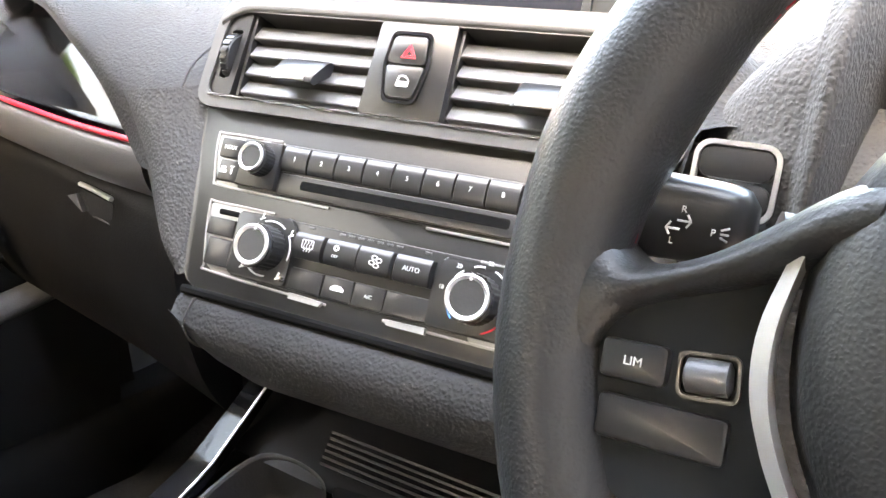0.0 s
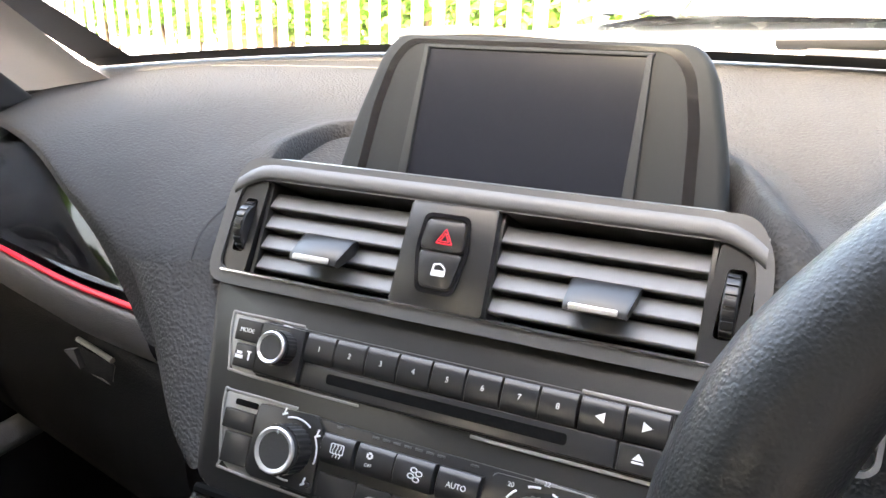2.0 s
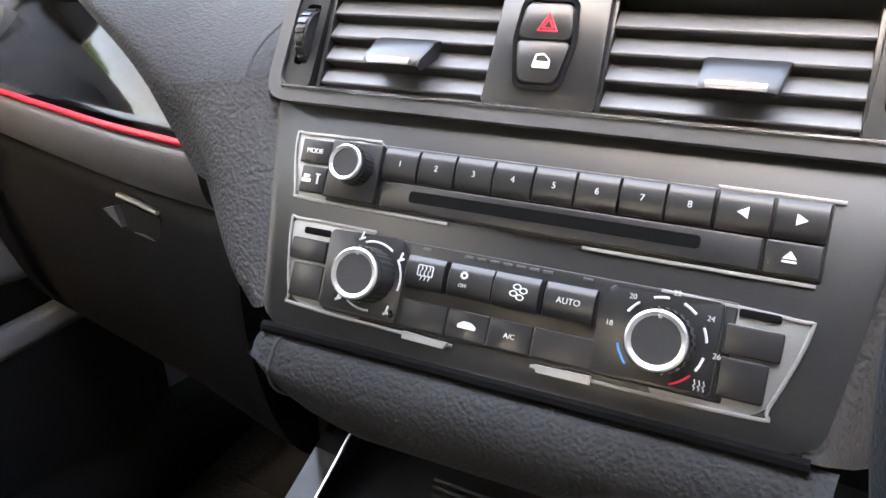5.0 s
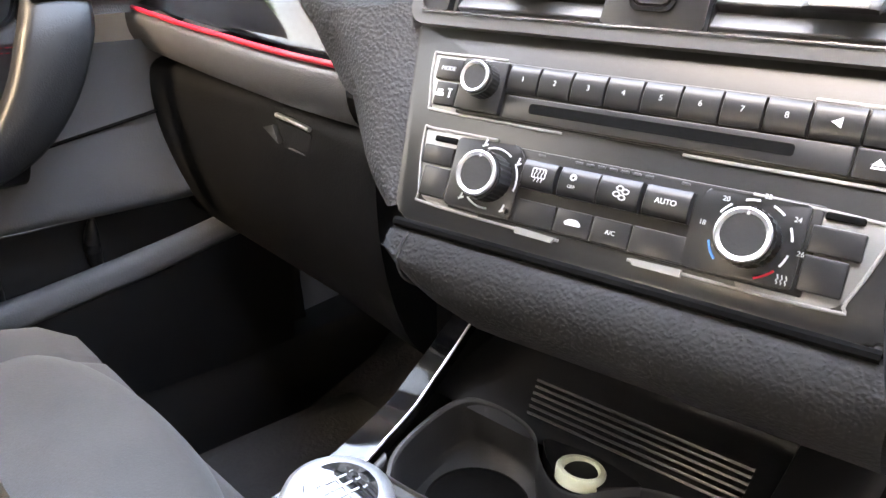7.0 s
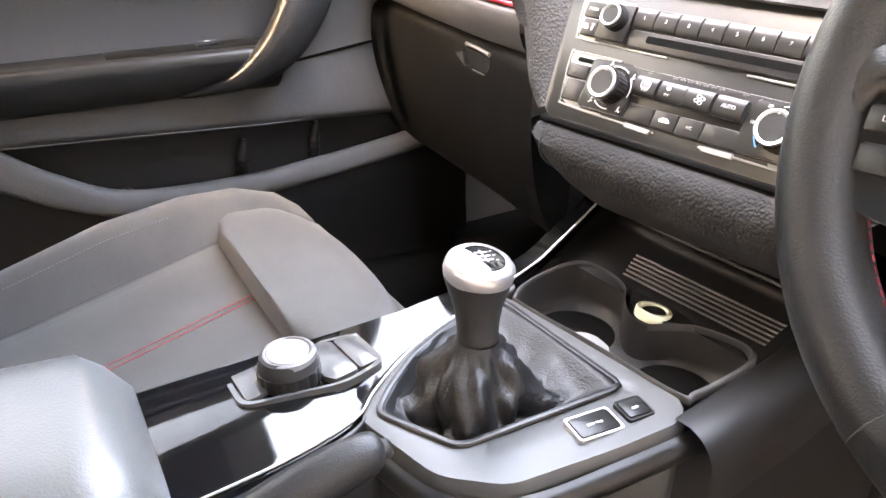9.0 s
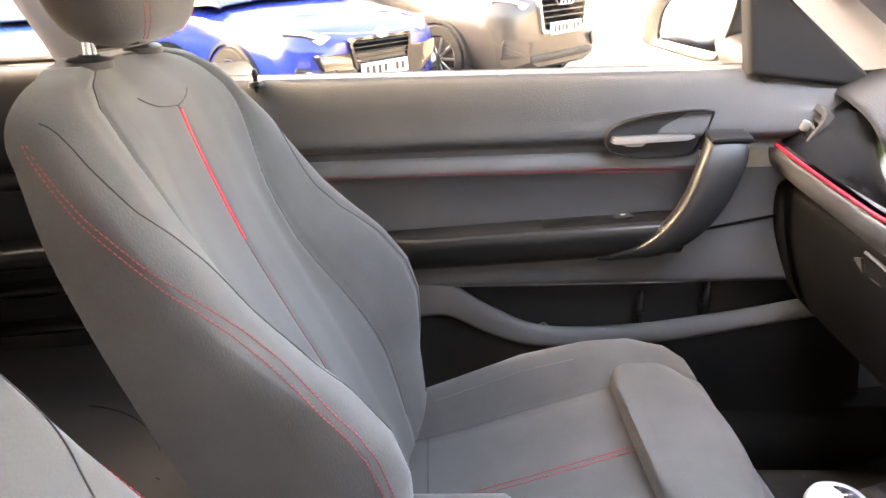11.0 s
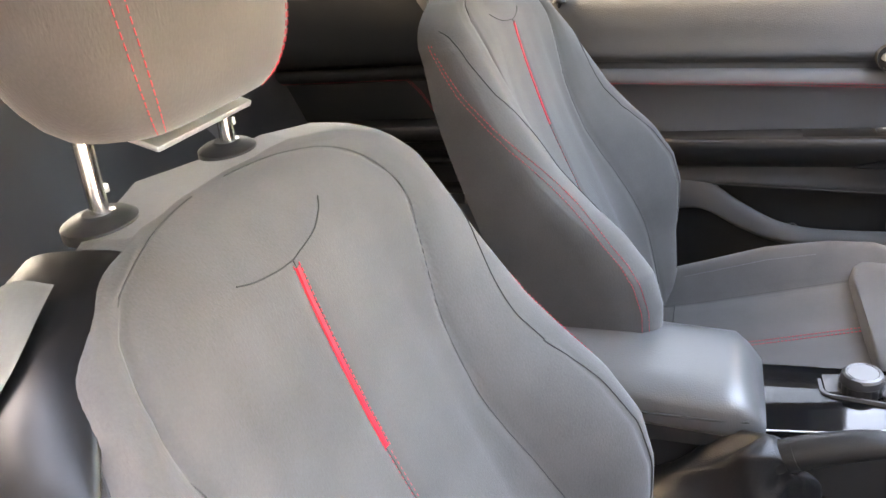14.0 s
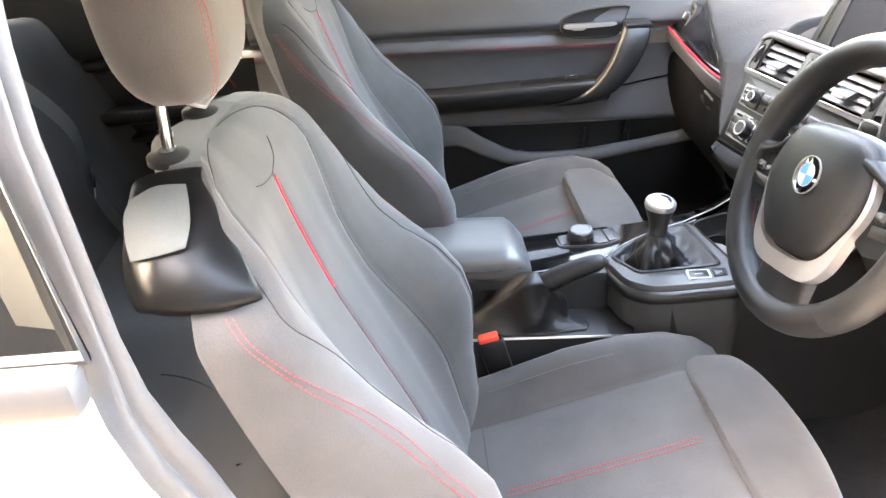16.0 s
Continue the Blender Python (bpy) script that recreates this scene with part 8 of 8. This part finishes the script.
ROOF_TILE = material("roof_tile", (0.25, 0.12, 0.08), 0.9, grain=0.5, size=0.03, var=0.3)
bm = bmn()
radii = (0, 3, 6, 10, 16, 30, 60, 150, 500, 2500)
grid(bm, [[(r * math.cos(a), r * math.sin(a), 0.0 if r < 20 else -0.02) for a in np.linspace(0, 2 * math.pi, 48, endpoint=False)] for r in radii[1:]], True)
bm.faces.new([bm.verts.new((3 * math.cos(a), 3 * math.sin(a), 0)) for a in np.linspace(0, 2 * math.pi, 48, endpoint=False)])
bmesh.ops.remove_doubles(bm, verts=bm.verts, dist=1e-5)
tagged(part("ground", bm, GROUND), "pale dusty gravel and concrete yard", "ground", kind="structure")
# Unseen wall, added to cut the light through the driver's open side
bm = bmn()
rbox(bm, (0.25, 18.0, 3.6), 0.02, pose(2.4, -2.0, 1.8))
tagged(part("shade_wall_east", bm, material("shade_wall_dark", (0.05, 0.051, 0.052), 0.9, grain=0.4, size=0.01, var=0.15, patch=0.5)), "unseen dark wall added to hold back light from the driver's side", "wall", kind="structure")
TYRE = material("tyre", (0.02, 0.02, 0.02), 0.85, grain=0.3, size=0.008)
ALLOY = material("alloy", (0.5, 0.5, 0.5), 0.3, metal=0.9)
LAMP = material("headlamp", (0.75, 0.78, 0.8), 0.12, metal=0.4, coat=1.0)
GRILLE = material("grille", (0.02, 0.02, 0.022), 0.4)
PLATE = material("number_plate", (0.82, 0.82, 0.8), 0.4)
# Mottled green base colour stands for sky and trees mirrored in the glass
CAR_GLASS = material("car_glass", (0.06, 0.08, 0.07), 0.04, coat=0.4, spec=0.5, var=0.3, patch=0.35)
TEAL = material("price_card", (0.05, 0.62, 0.62), 0.5)


def parked_car(name, label, paint, nose, heading, length, width, height, bonnet, lamp_z, grille_z, grille_w, boxy=0.0, card=False):
    """A parked car: nose is the place of its front plate on the ground, heading the way it faces."""
    car = thing(name, label, "car", (nose[0], nose[1], 0), "parked cars")
    m = Matrix.Translation((nose[0], nose[1], 0)) @ Matrix.Rotation(radians(heading), 4, "Z")

    def add(pname, bm, mat, parent, lab="", sharp=45):
        bmesh.ops.transform(bm, matrix=m, verts=bm.verts)
        return part(pname, bm, mat, parent, lab, sharp)

    # x runs back from the nose, y across
    L, W, Hh = length, width / 2, height
    sx = [0.0, 0.06, 0.25, 0.8, 1.25, 2.0, 3.0, L - 0.5, L - 0.1, L]
    top = [bonnet - 0.22, bonnet - 0.16, bonnet - 0.07, bonnet + 0.02, bonnet + 0.08, bonnet + 0.10, bonnet + 0.12, bonnet + 0.14, bonnet + 0.1, bonnet - 0.1]
    wid = [0.62, 0.80, 0.93, 1.0, 1.0, 1.0, 1.0, 0.97, 0.9, 0.8]
    low = [0.22, 0.18, 0.17, 0.19, 0.2, 0.2, 0.2, 0.2, 0.24, 0.35]
    rows = []
    for x in np.linspace(0, L, 46):
        t, w, l = lerp(x, sx, top), W * lerp(x, sx, wid), lerp(x, sx, low)
        h = t - l
        half = [(0.0, l), (w * 0.7, l), (w * 0.94, l + 0.06), (w, l + h * 0.3), (w, l + h * 0.5), (w * 0.985, l + h * 0.72), (w * 0.93, l + h * 0.87), (w * 0.8, l + h * 0.95), (w * 0.45, l + h * 0.99), (0.0, t)]
        pts = [(-x, y, z) for y, z in half] + [(-x, -y, z) for y, z in half[-2:0:-1]]
        rows.append(pts)
    bm = bmn()
    grid(bm, rows, True, True)
    body = add("body", bm, paint, car, sharp=35)
    # cabin
    c0, c1, r0, r1 = 1.05, L - 0.35 - 0.4 * (1 - boxy), 1.75, L - 1.0 - 0.3 * (1 - boxy)
    base = bonnet + 0.07
    bm = bmn()
    cab = []
    for x, z, k in ((c0, base - 0.03, 0.84), (c0 + 0.35, base + (Hh - base) * 0.5, 0.78), (r0, Hh - 0.04, 0.68), (r0 + 0.5, Hh, 0.68), (r1, Hh - 0.02, 0.66), ((r1 + c1) / 2, base + (Hh - base) * 0.6, 0.72), (c1, base + 0.03, 0.8)):
        cab.append([(-x, W * k, z), (-x, W * k * 0.96, z + 0.015), (-x, W * k * 0.5, z + 0.04), (-x, 0, z + 0.05), (-x, -W * k * 0.5, z + 0.04), (-x, -W * k * 0.96, z + 0.015), (-x, -W * k, z)])
    net = patch(cab, 3, 2)
    grid(bm, net)
    roof = add("cabin_shell", bm, paint, car, "painted roof and pillars", 60)
    nu = net.shape[0]
    bm = bmn()
    for side in (0, -1):
        edge = net[:, side]
        grid(bm, [[p, (p[0], W * (0.93 if side == 0 else -0.93), base + 0.0)] for p in edge])
    add("side_shell", bm, CAR_GLASS, car, "dark side windows", 60)
    bm = bmn()
    half_n = net.shape[1]
    grid(bm, [[Vector(p) + Vector((0.012, 0, 0.012)) for p in net[i, 1:half_n - 1]] for i in range(0, 6)])
    glass = add("windscreen", bm, CAR_GLASS, car, "windscreen, green mottle standing for mirrored trees", 60)
    for s in (1, -1):
        bm = bmn()
        for xa in (c0 + 0.42, c0 + 1.35, c1 - 0.45):
            lean = 0.26 if xa < 2 else (0.02 if xa < L - 1.3 else -0.2)
            tube(bm, [(-xa, s * (W * 0.935), base), (-xa - lean, s * W * 0.70, Hh - 0.03)], 0.028, 8, 0.8)
        add("pillar", bm, paint, car)
        bm = bmn()
        rbox(bm, (0.12, 0.2, 0.13), 0.045, pose(-c0 - 0.32, s * (W + 0.08), base + 0.06))
        add("door_mirror", bm, paint, car, "painted door mirror")
        bm = bmn()
        prism(bm, soften([(0, 0.0), (0.14, 0.05), (0.44, 0.085), (0.47, 0.03), (0.3, -0.04), (0.06, -0.05)], 0.02), -0.09, 0.022, Matrix(((-0.72, 0, 0.6, 0.0), (s * 0.70, 0, s * 0.75, s * W * 0.57), (0, 1, 0, lamp_z), (0, 0, 0, 1))), 0.012)
        lamp = add("headlight", bm, LAMP, car, "clear headlight")
        bm = bmn()
        prism(bm, soften([(0.08, -0.005), (0.2, 0.03), (0.36, 0.05), (0.34, 0.02), (0.2, -0.015)], 0.012), 0.018, 0.026, Matrix(((-0.72, 0, 0.6, 0.0), (s * 0.70, 0, s * 0.75, s * W * 0.57), (0, 1, 0, lamp_z), (0, 0, 0, 1))), 0.003)
        add("lamp_insert", bm, GRILLE, lamp, "dark lamp insert")
        bm = bmn()
        mi = Matrix(((-0.42, 0, 0.75, 0.012), (s * 0.9, 0, s * 0.45, s * W * 0.52), (0, 1, 0, 0.40), (0, 0, 0, 1)))
        prism(bm, soften([(0, 0.06), (0.34, 0.10), (0.36, -0.07), (0.05, -0.07)], 0.03), -0.06, 0.02, mi, 0.008)
        intake = add("air_intake", bm, GRILLE, car, "dark corner air intake")
        for k in range(4):
            bm = bmn()
            prism(bm, [(0.03, -0.045 + 0.034 * k), (0.335, -0.05 + 0.04 * k), (0.335, -0.043 + 0.04 * k), (0.03, -0.035 + 0.034 * k)], 0.018, 0.027, mi)
            add("slat", bm, VANE, intake)
        if not boxy:
            bm = bmn()
            lathe(bm, [(0.05, 0.0), (0.05, 0.02), (0.038, 0.026), (0.03, 0.012), (0, 0.01)], mi @ pose(0.24, 0.015, 0.012), 20)
            add("fog_lamp", bm, LAMP, intake, "round fog lamp")
        for xw in (0.82, L - 0.85):
            mw = Matrix.Translation((-xw, s * (W - 0.10), 0.33)) @ pose(0, 0, 0, -90 * s, 0, 0)
            bm = bmn()
            lathe(bm, [(0.20, -0.1), (0.31, -0.1), (0.33, -0.07), (0.33, 0.09), (0.31, 0.115), (0.235, 0.115), (0.225, 0.09), (0.215, 0.0), (0, 0.0)], mw, 36)
            wheel = add("wheel", bm, TYRE, car, "black tyre on an alloy wheel")
            bm = bmn()
            lathe(bm, [(0.0, 0.03), (0.2, 0.03), (0.212, 0.06), (0.224, 0.112), (0.234, 0.116), (0.238, 0.1), (0.238, 0.02), (0, 0.018)], mw, 36)
            for k in range(10):
                rbox(bm, (0.19, 0.028, 0.02), 0.006, mw @ pose(0.115 * math.cos(k * 0.6283), 0.115 * math.sin(k * 0.6283), 0.095, 0, 0, k * 36))
            lathe(bm, [(0.05, 0.08), (0.05, 0.11), (0, 0.115)], mw, 20)
            add("rim", bm, ALLOY, wheel, "multi-spoke alloy rim")
            bm = bmn()
            lathe(bm, [(0.375, 0.02), (0.375, 0.108), (0.345, 0.112), (0.335, 0.03), (0, 0.005)], mw, 40)
            add("wheel_arch", bm, GRILLE, car, "dark wheel arch")
    # nose
    gh = 0.30 if boxy else 0.2
    bm = bmn()
    ring(bm, soften([(-grille_w / 2, gh / 2), (grille_w / 2, gh / 2), (grille_w / 2 * 0.86, -gh / 2 - 0.05), (-grille_w / 2 * 0.86, -gh / 2 - 0.05)], 0.05), soften([(-grille_w / 2 + 0.03, gh / 2 - 0.025), (grille_w / 2 - 0.03, gh / 2 - 0.025), (grille_w / 2 * 0.86 - 0.03, -gh / 2 - 0.025), (-grille_w / 2 * 0.86 + 0.03, -gh / 2 - 0.025)], 0.04), 0, 0.05, Matrix(((0, 0, 1, -0.02), (1, 0, 0, 0), (0, 1, 0, grille_z), (0, 0, 0, 1))))
    grille = add("grille", bm, SILVER if boxy or grille_w > 0.8 else GLOSS, car, "grille frame")
    bm = bmn()
    prism(bm, soften([(-grille_w / 2 + 0.02, gh / 2 - 0.02), (grille_w / 2 - 0.02, gh / 2 - 0.02), (grille_w / 2 * 0.86 - 0.02, -gh / 2 - 0.03), (-grille_w / 2 * 0.86 + 0.02, -gh / 2 - 0.03)], 0.03), 0, 0.02, Matrix(((0, 0, 1, -0.01), (1, 0, 0, 0), (0, 1, 0, grille_z), (0, 0, 0, 1))))
    add("grille_back", bm, HOLE, grille)
    for k in range(6):
        bm = bmn()
        rbox(bm, (0.018, grille_w * (0.9 - 0.02 * k), 0.012), 0.004, pose(0.022, 0, grille_z + gh / 2 - 0.04 - k * ((gh + 0.03) / 6)))
        add("grille_slat", bm, VANE if boxy else SATIN, grille)
    if not boxy and grille_w < 0.8:
        bm = bmn()
        prism(bm, soften([(-0.66, 0.115), (-0.5, 0.10), (0.5, 0.10), (0.66, 0.115), (0.60, -0.03), (0.45, -0.13), (-0.45, -0.13), (-0.60, -0.03)], 0.03), -0.05, 0.016, Matrix(((0, 0, 1, 0.0), (1, 0, 0, 0), (0, 1, 0, 0.47), (0, 0, 0, 1))), 0.01)
        add("front_mask", bm, GLOSS, car, "gloss black front mask")
        for q in (-1, 1):
            bm = bmn()
            tube(bm, [(0.03, q * 0.06, grille_z + 0.12), (0.015, q * 0.3, grille_z + 0.13), (-0.04, q * 0.55, grille_z + 0.16)], [0.012, 0.009, 0.005], 8, 0.7)
            add("chrome_wing", bm, CHROME, car, "chrome strip beside the badge")
    bm = bmn()
    if boxy or grille_w > 0.8:
        for k in range(4):
            tube(bm, [(0.035, -0.096 + 0.064 * k + 0.044 * math.cos(a), grille_z + gh / 2 + (-0.06 if boxy else 0.1) + 0.044 * math.sin(a)) for a in np.linspace(0, 2 * math.pi, 24, endpoint=False)], 0.006, 8, closed=True)
    else:
        for rx, rz in ((0.06, 0.042), (0.03, 0.04)):
            tube(bm, [(0.035, rx * math.cos(a), grille_z + gh / 2 + 0.02 + rz * math.sin(a)) for a in np.linspace(0, 2 * math.pi, 24, endpoint=False)], 0.007, 8, closed=True)
    add("badge", bm, CHROME, car, "chrome badge of plain rings")
    bm = bmn()
    rbox(bm, (0.02, 0.52, 0.112), 0.006, pose(0.045, 0, grille_z - 0.16))
    plate = add("number_plate", bm, PLATE, car, "white number plate")
    bm = bmn()
    for k in range(7):
        if k != 4:
            rbox(bm, (0.004, 0.034, 0.062), 0.002, pose(0.057, -0.2 + 0.066 * k, grille_z - 0.16))
    add("plate_mark", bm, GRILLE, plate, "dark bars")
    bm = bmn()
    rbox(bm, (0.03, W * 1.15, 0.07), 0.02, pose(0.0, 0, 0.3))
    low_grille = add("lower_grille", bm, GRILLE, car, "dark lower grille")
    for k in range(3):
        bm = bmn()
        rbox(bm, (0.01, W * 1.1, 0.007), 0.002, pose(0.018, 0, 0.28 + 0.02 * k))
        add("slat", bm, VANE, low_grille)
    bm = bmn()
    tube(bm, [(-c0 + 0.0, W * 0.55, base + 0.0), (-c0 - 0.05, 0.0, base + 0.05)], 0.01, 6)
    add("wiper", bm, RUBBER, car)
    if card:
        bm = bmn()
        rbox(bm, (0.01, 0.42, 0.2), 0.004, pose(-c0 - 0.36, -0.25, base + 0.26, 0, -52, 0))
        sign = add("price_card", bm, TEAL, car, "teal card behind the windscreen")
        bm = bmn()
        for k in range(5):
            rbox(bm, (0.004, 0.05, 0.09), 0.002, pose(-c0 - 0.36, -0.37 + 0.065 * k, base + 0.275, 0, -52, 0) @ pose(0.008, 0, 0))
        add("card_mark", bm, PRINT, sign)
    return car


BLUE_A = material("blue_paint", (0.018, 0.075, 0.26), 0.22, coat=0.6, var=0.04)
BLUE_B = material("deep_blue_paint", (0.009, 0.03, 0.24), 0.2, coat=0.6, var=0.04)
BROWN = material("bronze_grey_paint", (0.08, 0.072, 0.067), 0.3, metal=0.4, coat=0.5, var=0.04)
SLATE = material("slate_blue_paint", (0.25, 0.28, 0.33), 0.25, metal=0.3, coat=1.0, var=0.04)
GREYC = material("dark_grey_paint", (0.08, 0.085, 0.09), 0.25, metal=0.3, coat=1.0, var=0.04)
HEAD = 47.0
parked_car("parked_coupe", "blue coupe with a teal price card parked by the fence", BLUE_A, (-4.70, -2.80), HEAD, 4.2, 1.83, 1.33, 0.86, 0.66, 0.62, 0.9, 0.0, True)
parked_car("parked_estate", "deep blue estate car with dark grille parked in a row", BLUE_B, (-5.85, -0.77), HEAD, 4.7, 1.81, 1.46, 0.90, 0.70, 0.58, 0.7)
parked_car("parked_suv", "bronze grey off-roader with a large barred grille", BROWN, (-7.1, 0.93), HEAD, 4.4, 1.84, 1.60, 1.02, 0.80, 0.72, 0.84, 1.0)
parked_car("parked_hatchback", "slate blue hatchback parked across the front of the yard", SLATE, (-2.2, 3.55), 180.0, 4.3, 1.85, 1.62, 1.03, 0.74, 0.62, 0.7)
parked_car("parked_saloon", "dark grey saloon parked behind, seen in the wing mirror", GREYC, (-1.58, -2.95), 78.0, 4.6, 1.8, 1.44, 0.92, 0.7, 0.62, 0.7)


def fence(name, label, a, b, top, board_w, gap, mat, thick=0.02, base=0.0, rails=(0.4, 1.3), pointed=False):
    f = thing(name, label, "fence", (a[0], a[1], base))
    A, B = Vector((a[0], a[1], 0)), Vector((b[0], b[1], 0))
    d = (B - A).normalized()
    ang = math.degrees(math.atan2(d.y, d.x))
    bm = bmn()
    prism(bm, [(-board_w / 2, base), (board_w / 2, base), (board_w / 2, top), (0, top + (0.06 if pointed else 0.0)), (-board_w / 2, top)], -thick / 2, thick / 2, None, 0)
    bmesh.ops.rotate(bm, verts=bm.verts, matrix=Matrix.Rotation(radians(90), 3, "X"))
    me = bpy.data.meshes.new("board")
    bm.to_mesh(me)
    bm.free()
    me.materials.append(mat)
    n = int((B - A).length / (board_w + gap))
    rng = random.Random(7)
    for i in range(n):
        ob = new("board", me)
        p = A + d * ((i + 0.5) * (board_w + gap))
        ob.parent = f
        ob.matrix_parent_inverse = f.matrix_basis.inverted()
        ob.matrix_basis = pose(p.x, p.y, rng.uniform(-0.015, 0.015), 0, rng.uniform(-0.5, 0.5), ang + rng.uniform(-1.5, 1.5))
    for z in rails:
        bm = bmn()
        mid = (A + B) / 2
        rbox(bm, ((B - A).length, 0.04, 0.07), 0.006, pose(mid.x, mid.y, z, 0, 0, ang) @ pose(0, 0.035, 0))
        part("rail", bm, mat, f)
    return f


fence("wooden_fence", "tall weathered vertical board fence behind the parked cars", (-6.3, -9.2), (-10.9, -5.0), 2.1, 0.15, 0.008, BOARD)
fence("picket_fence", "white vertical pale fence behind the parked cars", (-10.9, -5.0), (-15.5, -0.9), 2.2, 0.10, 0.09, PICKET, pointed=True)
fence("front_fence", "white vertical pale fence across the front of the yard", (-12.5, 6.0), (4.0, 5.2), 2.0, 0.12, 0.14, PICKET, pointed=True)


def leaf_cloud(bm, centre, size, count, leaf, rng):
    for _ in range(count):
        while True:
            q = Vector((rng.uniform(-1, 1), rng.uniform(-1, 1), rng.uniform(-1, 1)))
            if 0.25 < q.length < 1:
                break
        q *= 0.75 + 0.35 * noise.noise(q * 2.3 + Vector(centre))
        p = Vector(centre) + Vector((q.x * size[0], q.y * size[1], q.z * size[2]))
        a = Vector((rng.uniform(-1, 1), rng.uniform(-1, 1), rng.uniform(-0.6, 0.9))).normalized()
        b = a.orthogonal().normalized()
        l = leaf * rng.uniform(0.6, 1.3)
        vs = [bm.verts.new(p), bm.verts.new(p + a * l * 0.5 + b * l * 0.28), bm.verts.new(p + a * l), bm.verts.new(p + a * l * 0.5 - b * l * 0.28)]
        bm.faces.new(vs)


def bush(name, label, at_xy, size, count, leaf, mat, trunk=0.6, category="bush"):
    rng = random.Random(int(abs(at_xy[0] * 100)))
    b = thing(name, label, category, (at_xy[0], at_xy[1], 0))
    bm = bmn()
    for k in range(6):
        a = k * 1.05
        tip = (at_xy[0] + size[0] * 0.6 * math.cos(a), at_xy[1] + size[1] * 0.6 * math.sin(a), trunk + size[2] * 1.2)
        tube(bm, [(at_xy[0], at_xy[1], -0.02), ((at_xy[0] * 2 + tip[0]) / 3, (at_xy[1] * 2 + tip[1]) / 3, trunk), tip], [0.07, 0.05, 0.015], 7)
    part("trunk", bm, BARK, b)
    bm = bmn()
    for k in range(9):
        a, h = k * 2.4, rng.uniform(-0.5, 0.7)
        c = (at_xy[0] + size[0] * 0.5 * math.cos(a), at_xy[1] + size[1] * 0.5 * math.sin(a), trunk + size[2] * (1 + 0.6 * h))
        leaf_cloud(bm, c, [s * 0.6 for s in size], count // 9, leaf, rng)
    part("crown", bm, mat, b, "green leaves", 180)
    return b


bush("bush", "leafy green shrub with pale flowers beside the fence", (-6.6, -6.3), (1.2, 1.2, 0.95), 8000, 0.11, LEAF, 0.35)
for k in range(6):
    bush("bush", "sunlit green hedge shrub behind the white fence", (-11.5 + 2.0 * k, 7.2 - 0.08 * k), (1.2, 0.6, 0.75), 2600, 0.12, LEAF, 0.4)
bush("bush", "dark ivy-like shrub against the fence", (-11.0, -4.3), (0.7, 0.7, 0.9), 3000, 0.10, DARK_LEAF, 0.6)
for x, y, s in ((9.0, -3.5, 3.0), (8.5, 3.0, 2.8), (6.5, -9.5, 3.0), (-11.5, -10.5, 2.6), (-16.5, -4.5, 2.8), (-13.0, 14.5, 2.4), (-7.5, 16.0, 2.6)):
    bush("tree", "broad green tree at the edge of the yard", (x, y), (s, s, s * 0.8), 4500, 0.3, LEAF, 2.4, "tree")


def house(name, label, at_xy, size, turn, wall_mat, windows):
    h = thing(name, label, "building", (at_xy[0], at_xy[1], 0))
    m = pose(at_xy[0], at_xy[1], 0, 0, 0, turn)
    bm = bmn()
    rbox(bm, size, 0.02, m @ pose(0, 0, size[2] / 2))
    part("wall", bm, wall_mat, h)
    bm = bmn()
    prism(bm, [(-size[1] / 2 - 0.3, 0), (size[1] / 2 + 0.3, 0), (0, size[1] * 0.35)], -size[0] / 2 - 0.2, size[0] / 2 + 0.2, m @ Matrix(((0, 0, 1, 0), (1, 0, 0, 0), (0, 1, 0, size[2]), (0, 0, 0, 1))))
    part("roof", bm, ROOF_TILE, h)
    for i in range(windows):
        for z in (1.5, 4.0):
            if z < size[2] - 0.6:
                x = -size[0] / 2 + size[0] * (i + 0.5) / windows
                bm = bmn()
                ring(bm, rounded(1.1, 1.2, 0.01, 2), rounded(0.98, 1.08, 0.01, 2), 0, 0.06, m @ pose(x, -size[1] / 2, z, 90, 0, 0))
                w = part("window", bm, PICKET, h, "white window frame")
                bm = bmn()
                prism(bm, rounded(1.0, 1.1, 0.01, 2), 0.0, 0.02, m @ pose(x, -size[1] / 2, z, 90, 0, 0))
                part("pane", bm, CAR_GLASS, w)
    return h


house("house", "pale rendered house beyond the front fence", (-9.0, 21.0), (16, 7, 5.2), -4, RENDER_WALL, 6)
house("house", "cream rendered building at the side of the yard", (-19.5, 6.5), (12, 6, 5.0), 68, RENDER_WALL, 5)
for x, y, w, mat, lab in ((-6.2, 8.4, 1.0, YELLOW, "yellow machine panel beyond the fence"), (-3.8, 8.6, 0.8, BRICK, "orange brick pile beyond the fence"), (-9.5, 8.6, 1.0, BRICK, "orange brick pile beyond the fence"), (-2.6, 8.2, 0.5, YELLOW, "yellow machine panel beyond the fence")):
    bm = bmn()
    rbox(bm, (w, 0.8, 1.6), 0.05, pose(x, y, 0.8))
    tagged(part("site_block", bm, mat), lab, "stack", "blocks beyond the fence")
